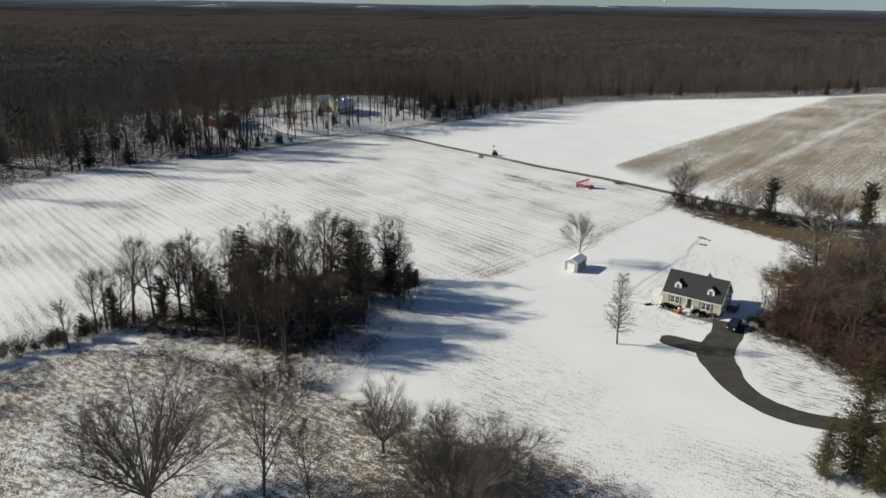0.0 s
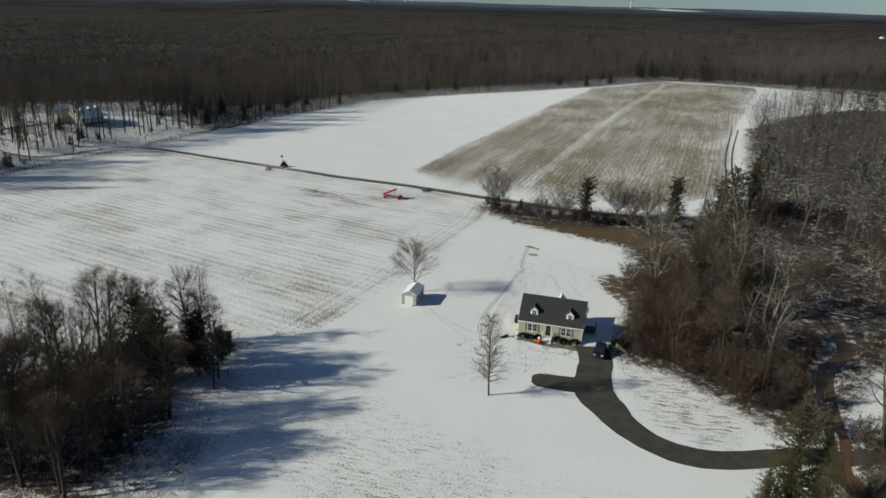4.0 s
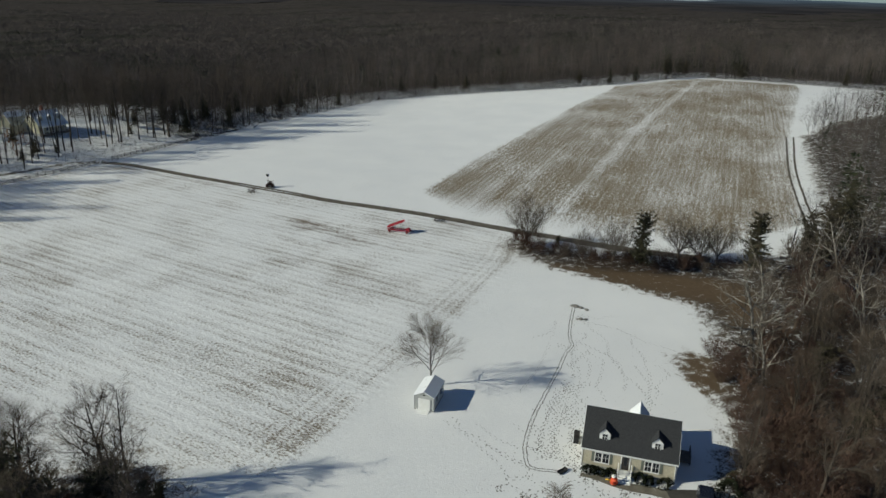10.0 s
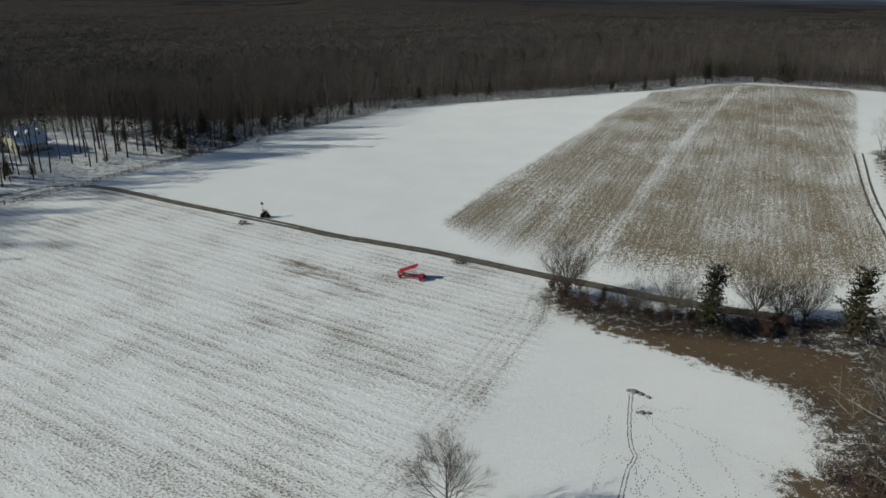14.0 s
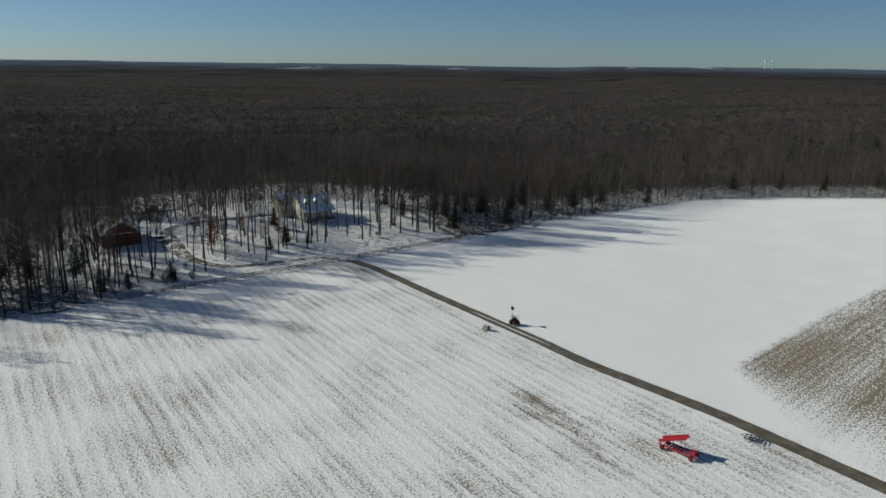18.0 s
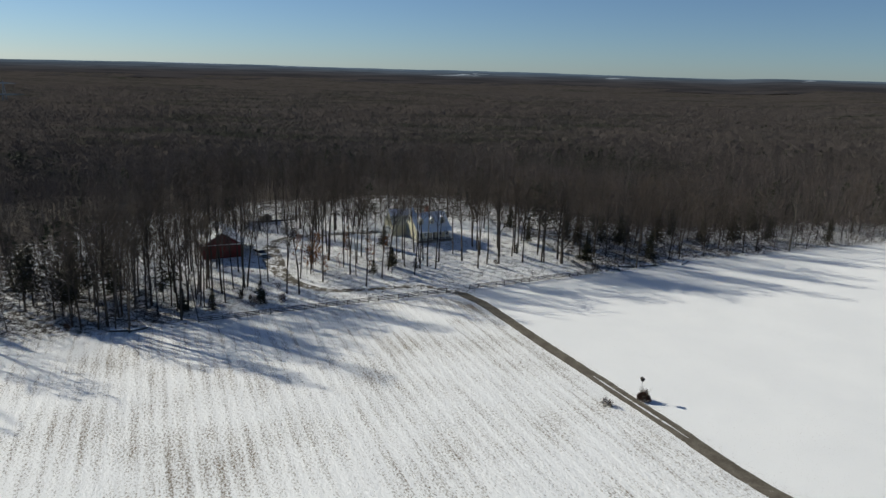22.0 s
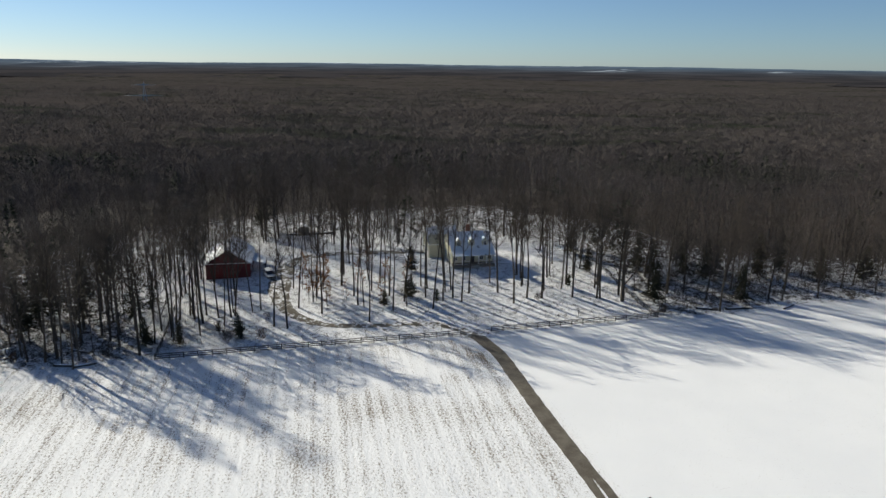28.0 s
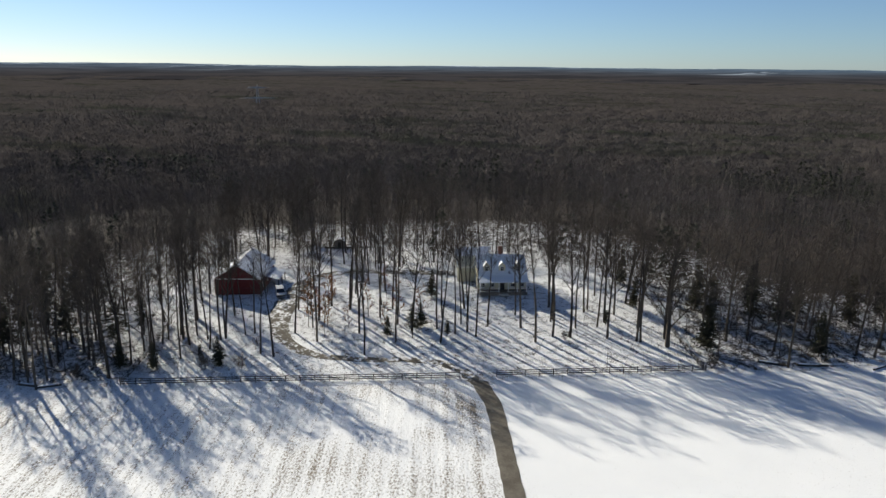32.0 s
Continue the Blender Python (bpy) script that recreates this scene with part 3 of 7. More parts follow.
tagged(creek, "shallow brown woodland creek between snowy banks", "creek", kind="structure")
creek = new("water", ribbon("water", SIDE_STREAM, [2.0, 4.6, 4.4, 3.4], MUD, lift=0.084, thick=0.3))
tagged(creek, "wider brown side arm of the woodland creek", "creek", kind="structure")




# ---- trees ----
def rot_about(d, ang, az):
    """Direction d bent by ang, towards azimuth az around it."""
    u = d.cross(Vector((0, 0, 1)))
    u = u.normalized() if u.length > 0.05 else Vector((1, 0, 0))
    w = d.cross(u)
    return (d * math.cos(ang) + (u * math.cos(az) + w * math.sin(az)) * math.sin(ang)).normalized()


def grow(rnd, wood, twig, p, d, length, r, level, cfg):
    """One limb and what grows from it."""
    segs = cfg["segs"][level]
    pts, radii, dirs = [p], [r], [d]
    for i in range(segs):
        up = Vector((0, 0, cfg["lift"][level]))
        d = (d + Vector((rnd.gauss(0, 1), rnd.gauss(0, 1), rnd.gauss(0, 0.6))) * (cfg["bend"] * (0.35 if level == 0 else 1)) + up).normalized()
        p = p + d * (length / segs)
        pts.append(p)
        dirs.append(d)
        radii.append(max(0.012, r * (1 - 0.8 * (i + 1) / segs)))
    wood.tube(pts, radii, cfg["sides"][level], caps=False)
    last = level == cfg["levels"] - 1
    n = cfg["kids"][level]
    for j in range(n):
        t = cfg["first"][level] + (1 - cfg["first"][level]) * ((j + rnd.random()) / n)
        k = min(segs - 1, int(t * segs))
        f = t * segs - k
        q = pts[k].lerp(pts[k + 1], f)
        dd = rot_about(dirs[k + 1], radians(rnd.uniform(*cfg["angle"][level])), j * 2.4 + rnd.uniform(-0.5, 0.5) if level == 0 else rnd.uniform(0, 6.283))
        if last:
            ln = rnd.uniform(*cfg["twig"])
            wd = cfg["wide"] * rnd.uniform(0.6, 1.3)
            side = dd.cross(Vector((rnd.gauss(0, 1), rnd.gauss(0, 1), rnd.gauss(0, 1)))).normalized() * wd
            dd = (dd + Vector((0, 0, 0.25))).normalized()
            mid = q + dd * ln * 0.5 + Vector((rnd.gauss(0, 1), rnd.gauss(0, 1), rnd.gauss(0, 1))) * ln * 0.06
            if cfg["thin"]:
                twig.add([q - side, q + side, q + dd * ln], [(0, 1, 2)])
            else:
                twig.add([q - side, q + side, mid + side * 0.8, q + dd * ln, mid - side * 0.8], [(0, 1, 2, 3, 4)])
            for e in range(cfg["fork"]):
                d2 = rot_about(dd, radians(rnd.uniform(25, 50)), rnd.uniform(0, 6.283))
                twig.add([mid - side * 0.6, mid + side * 0.6, mid + d2 * ln * 0.6], [(0, 1, 2)])
        else:
            shape = cfg["profile"]
            ln = length * cfg["ratio"][level] * (shape(t) if level == 0 else (1.15 - 0.6 * t)) * rnd.uniform(0.75, 1.2)
            rk = radii[k] * (1 - f) + radii[k + 1] * f
            grow(rnd, wood, twig, q, dd, ln, min(rk * 0.62, 0.02 + ln * 0.022), level + 1, cfg)


def tree_meshes(seed, h, cfg, bark, leaf, r0=None, stems=1, lean=0.05, flare=(0.12, 0.38), fork=0.0):
    """One stem, a clump of stems, or stems fanning out evenly from the top of a short trunk."""
    rnd = random.Random(seed)
    wood, twig = Shape(), Shape()
    if fork:
        wood.tube([(0, 0, -0.3), (0.03, 0, fork * 0.5), (0, 0, fork + 0.25)], [r0 * 1.35, r0 * 1.05, r0 * 0.9], 7, caps=False)
    for s in range(stems):
        a = rnd.uniform(0, 6.283) if stems < 6 else 2.4 * s + rnd.uniform(-0.4, 0.4)
        tilt = lean if stems == 1 else flare[0] + (flare[1] - flare[0]) * math.sqrt((s + 0.3) / stems) * rnd.uniform(0.85, 1.15) if fork else rnd.uniform(*flare)
        d = Vector((math.cos(a) * tilt, math.sin(a) * tilt, 1)).normalized()
        base = Vector((0, 0, fork * rnd.uniform(0.75, 1.0))) if fork else Vector((0, 0, -0.3)) + (Vector((math.cos(a), math.sin(a), 0)) * 0.25 if stems > 1 else Vector())
        hh = (h - fork) * (1 if s == 0 else rnd.uniform(0.78, 1.0)) * (1 - 0.22 * tilt)
        grow(rnd, wood, twig, base, d, hh, (r0 or h * 0.014) / (1 if stems == 1 else 2.0 if fork else 1.4), 0, cfg)
    out = []
    for nm, s, m in (("trunk", wood, bark), ("crown", twig, leaf)):
        me = bpy.data.meshes.new(nm)
        me.from_pydata(s.v, [], s.f)
        me.materials.append(m)
        out.append(me)
    return out


FOREST = dict(thin=True, levels=3, segs=(6, 3, 1), lift=(0.02, 0.10, 0.05), bend=0.09, sides=(5, 3, 3), kids=(20, 6, 8), first=(0.40, 0.22, 0.1), angle=((24, 54), (25, 55), (20, 60)),
              twig=(0.8, 1.8), wide=0.014, fork=3, ratio=(0.28, 0.5), profile=lambda t: 1.25 - 0.75 * t)
EDGE = dict(FOREST, kids=(20, 6, 7), first=(0.16, 0.25, 0.1), ratio=(0.27, 0.5))
OPEN = dict(thin=True, levels=4, segs=(7, 5, 4, 3), lift=(0.0, 0.03, 0.02, 0.02), bend=0.045, sides=(6, 4, 3, 3), kids=(15, 9, 7, 5), first=(0.18, 0.22, 0.2, 0.2), angle=((26, 52), (20, 40), (18, 38), (12, 30)),
            twig=(0.7, 1.4), wide=0.0062, fork=2, ratio=(0.62, 0.52, 0.55), profile=lambda t: 1.05 * (1 - t) ** 0.5 + 0.08)
BROAD = dict(OPEN, levels=3, segs=(7, 5, 3), kids=(20, 10, 8), lift=(0.0, 0.03, 0.02), first=(0.20, 0.18, 0.1), angle=((18, 58), (18, 42), (14, 36)), ratio=(0.42, 0.50), wide=0.0052, twig=(0.7, 1.5), profile=lambda t: 1.15 - 0.75 * t)
SPIRE = dict(thin=False, levels=3, segs=(7, 3, 2), lift=(0.0, -0.02, 0.0), bend=0.035, sides=(6, 3, 3), kids=(66, 6, 5), first=(0.18, 0.15, 0.1), angle=((38, 72), (25, 50), (20, 50)),
             twig=(0.4, 0.9), wide=0.010, fork=1, ratio=(0.20, 0.45), profile=lambda t: 1.05 * math.sin(math.pi * (0.22 + 0.7 * t)))
BUSH = dict(thin=False, levels=2, segs=(4, 2), lift=(0.02, 0.1), bend=0.12, sides=(3, 3), kids=(6, 6), first=(0.15, 0.1), angle=((20, 55), (15, 60)), twig=(0.5, 1.1), wide=0.026, fork=3,
            ratio=(0.45,), profile=lambda t: 1.0)
SNAG = dict(thin=False, levels=3, segs=(7, 5, 3), lift=(0.0, 0.03, 0.02), bend=0.15, sides=(6, 4, 3), kids=(8, 5, 2), first=(0.35, 0.3, 0.3), angle=((35, 70), (30, 65), (20, 60)),
            twig=(0.5, 1.0), wide=0.02, fork=1, ratio=(0.38, 0.45), profile=lambda t: 1.2 - 0.6 * t)


def conifer_meshes(seed, h, spread, leaf, start=0.12, droop=0.15, dens=1.0, full=0.5, fine=1.0):
    """Trunk with whorls of boughs, each bough a spray of needle blades."""
    rnd = random.Random(seed)
    wood, needles = Shape(), Shape()
    wood.tube([(0, 0, -0.3), (0.05, 0, h * 0.5), (0, 0.05, h)], [h * 0.016, h * 0.010, 0.02], 6, caps=False)
    z, lob = h * start, rnd.uniform(0, 6.283)
    while z < h * 0.985:
        t = (z / h - start) / (1 - start)
        ln0 = spread * (1 - t) ** full * (0.6 + 0.4 * min(1, t * 4 + 0.2))
        n = max(4, int((6 + 3 * (1 - t)) * dens))
        a0 = rnd.uniform(0, 6.283)
        for j in range(n):
            if rnd.random() < 0.14:
                continue
            a = a0 + 6.283 * j / n + rnd.gauss(0, 0.3)
            ln = ln0 * rnd.uniform(0.40, 1.15) * (1 + 0.34 * math.sin(2 * a + lob + 5 * t) + 0.16 * math.sin(3 * a - 9 * t))
            d = Vector((math.cos(a), math.sin(a), 0.25 - droop - 0.3 * (1 - t)))
            b = Vector((0, 0, z + rnd.gauss(0, 0.2)))
            wood.tube([b, b + d * ln * 0.8], [0.035, 0.012], 3, caps=False)
            m = max(3, int(ln / 0.34))
            for q in range(m):
                s = (q + 0.8) / m
                c = b + d * ln * s + Vector((rnd.gauss(0, 0.09), rnd.gauss(0, 0.09), rnd.gauss(0, 0.09) - 0.12 * s * s * ln))
                w = (0.26 + 0.24 * math.sin(math.pi * min(1, s * 0.85 + 0.12))) * min(1.0, 0.5 + ln * 0.2) * fine
                for e in range(int(3 / fine)):
                    aa = a + rnd.gauss(0, 1.1)
                    u = Vector((math.cos(aa), math.sin(aa), rnd.gauss(0.15, 0.4))) * w * rnd.uniform(0.8, 1.5)
                    v = Vector((-math.sin(aa), math.cos(aa), rnd.gauss(0, 0.6))) * w * 0.30
                    needles.add([c - v, c + v, c + u], [(0, 1, 2)])
        z += max(0.28, h * 0.028) * rnd.uniform(0.8, 1.2)
    out = []
    for nm, s, m in (("trunk", wood, BARK), ("crown", needles, leaf)):
        me = bpy.data.meshes.new(nm)
        me.from_pydata(s.v, [], s.f)
        me.materials.append(m)
        out.append(me)
    return out


KINDS = {}


def tree_kind(key, meshes, label, category="tree", name="bare_tree", crown="crown"):
    KINDS[key] = (meshes, label, category, name, crown)


def plant(key, x, y, s=1.0, rz=None, label="", group="", sz=1.0, dz=0.0):
    """One tree with its trunk and crown, on shared meshes."""
    meshes, lab, cat, name, crown = KINDS[key]
    rz = random.uniform(0, 360) if rz is None else rz
    ob = thing(name, pose(x, y, gz(x, y) + dz, 0, 0, rz) @ Matrix.Diagonal((s, s, s * sz, 1)), label or lab, cat, group)
    part("base" if cat == "shrub" else "trunk", meshes[0], None, ob)
    part(crown, meshes[1], None, ob)
    return ob


for i in range(5):
    tree_kind(f"forest{i}", tree_meshes(100 + i, 22, FOREST, BARK, TWIG, 0.23 + 0.035 * (i % 3)), "tall bare grey-brown hardwood at the snowy wood's edge", name="hardwood_tree")
for i in range(4):
    tree_kind(f"slim{i}", tree_meshes(150 + i, 21, dict(FOREST, kids=(12, 5, 7), first=(0.56, 0.25, 0.1), angle=((20, 46), (25, 55), (20, 60)), ratio=(0.20, 0.5), profile=lambda t: 1.2 - 0.6 * t), BARK, TWIG, 0.19 + 0.02 * i), "slender bare hardwood with a high thin crown in the yard", name="slender_tree")
for i in range(4):
    tree_kind(f"edge{i}", tree_meshes(120 + i, 19, EDGE, BARK, TWIG, 0.22), "bare hardwood with low limbs beside the snowy field")
tree_kind("oak", tree_meshes(131, 21, dict(EDGE, kids=(24, 6, 7), ratio=(0.34, 0.5)), BARK, TWIG, 0.5), "large old bare tree with a thick trunk")
for i in range(3):
    tree_kind(f"snag{i}", tree_meshes(140 + i, 20, SNAG, PALE_BARK, TWIG, 0.32, lean=0.15), "pale-barked bare tree with crooked limbs in the woods")
for i in range(3):
    tree_kind(f"cedar{i}", conifer_meshes(160 + i, 12, 3.1, NEEDLE, 0.14, -0.42, 1.3, 0.30), "dark green cedar among bare trees", "tree", "cedar_tree")
tree_kind("pine0", conifer_meshes(170, 16, 5.2, PINE, 0.04, -0.22, 3.0, 0.80, 0.34), "tall olive-green pine beside the driveway", "tree", "pine_tree")
for i in range(2):
    tree_kind(f"young{i}", conifer_meshes(175 + i, 9, 2.9, NEEDLE, 0.10, 0.0, 1.2, 0.7), "young dark pine with wide boughs under bare trees", "tree", "pine_tree")
tree_kind("pine1", conifer_meshes(171, 14, 3.4, NEEDLE, 0.30, 0.15, 0.9), "slim dark pine among bare trees", "tree", "pine_tree")
GNARLED = dict(OPEN, segs=(8, 6, 4, 2), bend=0.10, kids=(12, 7, 5, 4), first=(0.30, 0.22, 0.2, 0.2), angle=((22, 56), (22, 46), (20, 44), (14, 36)), lift=(0.0, 0.04, 0.02, 0.02), ratio=(0.50, 0.52, 0.55), twig=(0.8, 1.6), wide=0.0075, fork=2)
for i in range(4):
    tree_kind(f"gnarled{i}", tree_meshes(220 + i, 13, GNARLED, BARK, BROWN_TWIG, 0.25 + 0.02 * i, lean=0.1), "bare brown tree with crooked spreading limbs")
for i in range(3):
    tree_kind(f"sycamore{i}", tree_meshes(230 + i, 17, dict(SNAG, segs=(8, 6, 4), kids=(12, 8, 5), first=(0.26, 0.25, 0.25), bend=0.13, ratio=(0.50, 0.46), twig=(0.6, 1.2), wide=0.014, fork=3), SYCAMORE, BROWN_TWIG, 0.38, lean=0.16), "large pale-limbed sycamore with crooked spreading branches", name="sycamore_tree")
for i in range(3):
    tree_kind(f"tall_thicket{i}", tree_meshes(240 + i, 5.2, dict(BUSH, segs=(5, 3), kids=(11, 8), wide=0.016, fork=3, twig=(0.5, 1.2), ratio=(0.42,)), BARK, RED_TWIG, 0.045, stems=12, flare=(0.1, 0.75)), "tall dense rust-brown thicket at the wood's edge", "shrub", "thicket")
for i in range(3):
    tree_kind(f"bush{i}", tree_meshes(180 + i, 3.2, BUSH, BARK, RED_TWIG, 0.035, stems=7), "leafless red-brown thicket in the snow", "shrub", "thicket")
for i in range(2):
    tree_kind(f"grey{i}", tree_meshes(190 + i, 3.0, BUSH, BARK, TWIG, 0.03, stems=7), "leafless grey-brown brush in the snow", "shrub", "brush")
tree_kind("open0", tree_meshes(200, 15, OPEN, GREY_BARK, PALE_TWIG, 0.22), "bare upright tree on the snowy meadow")
FAN = dict(BROAD, kids=(13, 7, 6), lift=(0.0, 0.03, 0.02), first=(0.16, 0.18, 0.1), angle=((18, 50), (18, 42), (14, 36)), ratio=(0.40, 0.50), wide=0.0058)
tree_kind("open1", tree_meshes(201, 12, FAN, GREY_BARK, PALE_TWIG, 0.20, stems=11, flare=(0.0, 0.95), fork=1.9), "bare round-crowned maple on the snowy lawn")
tree_kind("broad0", tree_meshes(202, 12.5, BROAD, GREY_BARK, PALE_TWIG, 0.15, stems=15, flare=(0.12, 1.5)), "bare wide-spreading tree with dense twigs")
tree_kind("broad1", tree_meshes(203, 13, dict(FAN, kids=(15, 8, 7)), GREY_BARK, PALE_TWIG, 0.22, stems=14, flare=(0.0, 0.92), fork=1.2), "bare wide-spreading tree with forked trunk")
MAPLE = dict(OPEN, kids=(19, 9, 7, 4), first=(0.24, 0.2, 0.2, 0.2), angle=((24, 62), (20, 42), (18, 38), (12, 30)), lift=(0.0, 0.05, 0.03, 0.02), ratio=(0.56, 0.50, 0.52), wide=0.0052, profile=lambda t: 1.1 * math.sin(math.pi * (0.30 + 0.62 * t)) ** 0.8)
tree_kind("maple", tree_meshes(206, 11.2, MAPLE, GREY_BARK, PALE_TWIG, 0.17), "bare round-crowned maple standing behind the white shed")
tree_kind("spire", tree_meshes(204, 13.5, SPIRE, GREY_BARK, PALE_TWIG, 0.17), "slender bare pin oak on the snowy lawn")
tree_kind("beech", tree_meshes(205, 5.5, dict(EDGE, kids=(9, 3, 4), segs=(6, 3, 1), twig=(0.3, 0.6), wide=0.06, fork=2), BARK, DRY_LEAF, 0.06), "young beech holding dry orange leaves")

rnd = random.Random(5)
dense_places = []
# trees standing alone
plant("open0", -40.6, -211.4, 1.0, 20)
plant("open1", -26.8, -202, 0.93, 80)
plant("broad1", -53.8, -213.5, 1.62, 140, sz=0.84)
plant("open0", -34.6, -213, 0.68, 200)
plant("broad0", -16.8, -214.5, 1.42, 10, sz=0.86)
plant("open1", -43.3, -184.4, 0.40, 50)
plant("maple", 12.9, -125.6, 0.92, 30, sz=0.85)
plant("spire", 12.3, -168.2, 1.0, 0)
plant("bush1", 41.6, -160.8, 0.9, 15, "dense leafless thicket beside the driveway")
plant("pine0", 34.6, -205.0, 1.1, 0)
plant("pine0", 37.6, -206.2, 0.86, 90)
plant("pine0", 30.6, -205.6, 0.6, 200, "low olive-green pine before a taller one")
plant("pine0", 36.0, -208.6, 0.72, 300)
plant("snag0", 61, -199.5, 0.55, 60, "pale crooked bare tree on the stream bank")
plant("snag2", 74, -190.5, 0.72, 150, "pale crooked bare tree on the stream bank")
plant("broad0", 50.5, -207.5, 0.62, 40, "bare spreading small tree beside the stream")
plant("broad1", 56, -205, 0.6, 110, "bare spreading small tree beside the stream")
plant("broad0", 45.5, -207.5, 0.45, 250, "bare spreading small tree beside the stream")
# hedge by the lane
plant("open1", 54.2, -70.6, 1.08, 100, "bare vase-shaped tree at the end of the hedge")
for x, y, k, s in ((59.8, -75.4, "cedar0", 0.3), (71.3, -92, "cedar0", 1.1), (68, -86.5, "open1", 0.9), (83, -89.8, "open1", 0.95), (90, -94.2, "open1", 0.85), (86.5, -92.5, "open1", 0.7), (63, -82, "open1", 0.6), (60, -80, "grey0", 1.1), (92, -103, "cedar1", 1.2), (111, -98, "cedar2", 0.9)):
    plant(k, x, y, s, group="trees of the hedge")
for x, y, k, s in ((53, -70, "bush1", 1.1), (54.6, -71.5, "bush0", 1.2), (56.8, -73, "grey1", 1.1), (52.2, -68, "bush2", 0.9)):
    plant(k, x, y, s, group="brush of the hedge")
for i in range(26):
    t = i / 25
    x, y = 52 + 32 * t + rnd.uniform(-1.5, 1.5), -73 - 24 * t + rnd.uniform(-2.4, 2.4)
    plant(rnd.choice(("bush0", "bush1", "bush2", "grey0", "grey1")), x, y, rnd.uniform(0.55, 1.0), group="brush of the hedge")


def scatter(poly, step, seed, jitter=0.42):
    r = random.Random(seed)
    xs, ys = [p[0] for p in poly], [p[1] for p in poly]
    out = []
    y = min(ys)
    while y < max(ys):
        x = min(xs)
        while x < max(xs):
            q = (x + r.uniform(-jitter, jitter) * step, y + r.uniform(-jitter, jitter) * step)
            out.append(q)
            x += step
        y += step
    a = np.array(out)
    return [tuple(p) for p in a[sdf(poly, a[:, 0], a[:, 1]) > 0]]


# grove on the meadow
for x, y in scatter(GROVE, 5.6, 11):
    k = rnd.choice(("gnarled0", "gnarled1", "gnarled2", "gnarled3", "edge1", "edge2", "gnarled1", "edge3"))
    plant(k, x, y, rnd.uniform(0.90, 1.18) * (1.0 if k[0] == "g" else 0.66), group="trees of the grove")
for x, y, k, s in ((-37.5, -150, "cedar1", 1.25), (-35.6, -152, "cedar2", 1.05), (-29.8, -150.4, "cedar0", 0.95), (-26.3, -146.8, "cedar2", 0.55), (-24.9, -144.6, "cedar1", 0.4), (-57, -157.5, "pine1", 1.28), (-65.5, -158.5, "cedar1", 0.8), (-62, -162.5, "cedar2", 0.75), (-40.5, -166, "young1", 0.75)):
    plant(k, x, y, s, group="trees of the grove")
for x, y in scatter(GROVE, 5.4, 12):
    if rnd.random() < 0.5:
        plant(rnd.choice(("bush0", "grey0", "grey1", "bush2")), x, y, rnd.uniform(0.6, 1.1), group="brush of the grove")
for i in range(36):
    t = i / 35
    x, y = -76 - 26 * t + rnd.uniform(-1.2, 1.2), -164 - 23 * t + rnd.uniform(-1.2, 1.2)
    plant(rnd.choice(("bush0", "grey0", "grey1")), x, y, rnd.uniform(0.6, 0.95), group="brush of the fence row")
for x, y, k, s in ((-83.5, -173.7, "gnarled1", 0.62), (-81.3, -168.1, "gnarled0", 0.85), (-82.4, -170.2, "cedar1", 0.42), (-79.8, -164.2, "cedar0", 0.62), (-80.4, -166, "gnarled2", 0.8), (-77.1, -162.1, "gnarled2", 1.15), (-74.4, -159.2, "gnarled3", 0.92), (-78.5, -164.8, "gnarled1", 0.8), (-72, -160.5, "cedar2", 0.7)):
    plant(k, x, y, s, group="trees of the fence row")

for x, y, k, s in ((-46, -175, "gnarled0", 0.9), (-42, -171.5, "gnarled1", 0.95), (-50.5, -172.5, "gnarled2", 1.0), (-38.5, -168.5, "gnarled3", 0.95), (-54, -169, "gnarled1", 1.05), (-47, -167.5, "gnarled2", 1.1), (-41, -163, "gnarled0", 1.1), (-57.5, -170, "gnarled3", 0.9), (-44, -158, "gnarled1", 1.15),
                   (-52, -161, "gnarled3", 1.15), (-60, -156, "gnarled0", 1.1), (-49, -149, "gnarled2", 1.1), (-64, -166, "gnarled2", 0.95)):
    plant(k, x, y, s, group="trees of the grove")
for x, y, s in ((-104.5, -184, 0.9), (-108, -190, 1.0), (-104, -177.5, 0.8), (-119, -191, 1.0), (-125, -196, 1.05), (-116, -197, 0.95), (-123, -205, 1.0), (-131, -202, 1.1), (-128, -212, 1.0)):
    plant(rnd.choice(("gnarled0", "gnarled1", "gnarled2", "gnarled3")), x, y, s, group="trees of the fence row")
# woods by the house
WOOD_NEAR = [(105, -98), (132, -92), (138, -110), (138, -215), (60, -225), (50, -212), (57, -197), (49.5, -188), (47.5, -182), (45, -174.5), (42, -168), (40, -164), (41, -160), (46, -155.5), (52.7, -147.6), (57, -138), (68, -129), (83, -122), (94, -109)]
hedge_zone = [(48, -66), (86, -92), (96, -104), (86, -112), (60, -96)]


def on_bank(x, y, reach):
    q = np.array([x]), np.array([y])
    return min(line_distance(STREAM, *q)[0], line_distance(SIDE_STREAM, *q)[0], line_distance(BANK, *q)[0] - 1.5) < reach


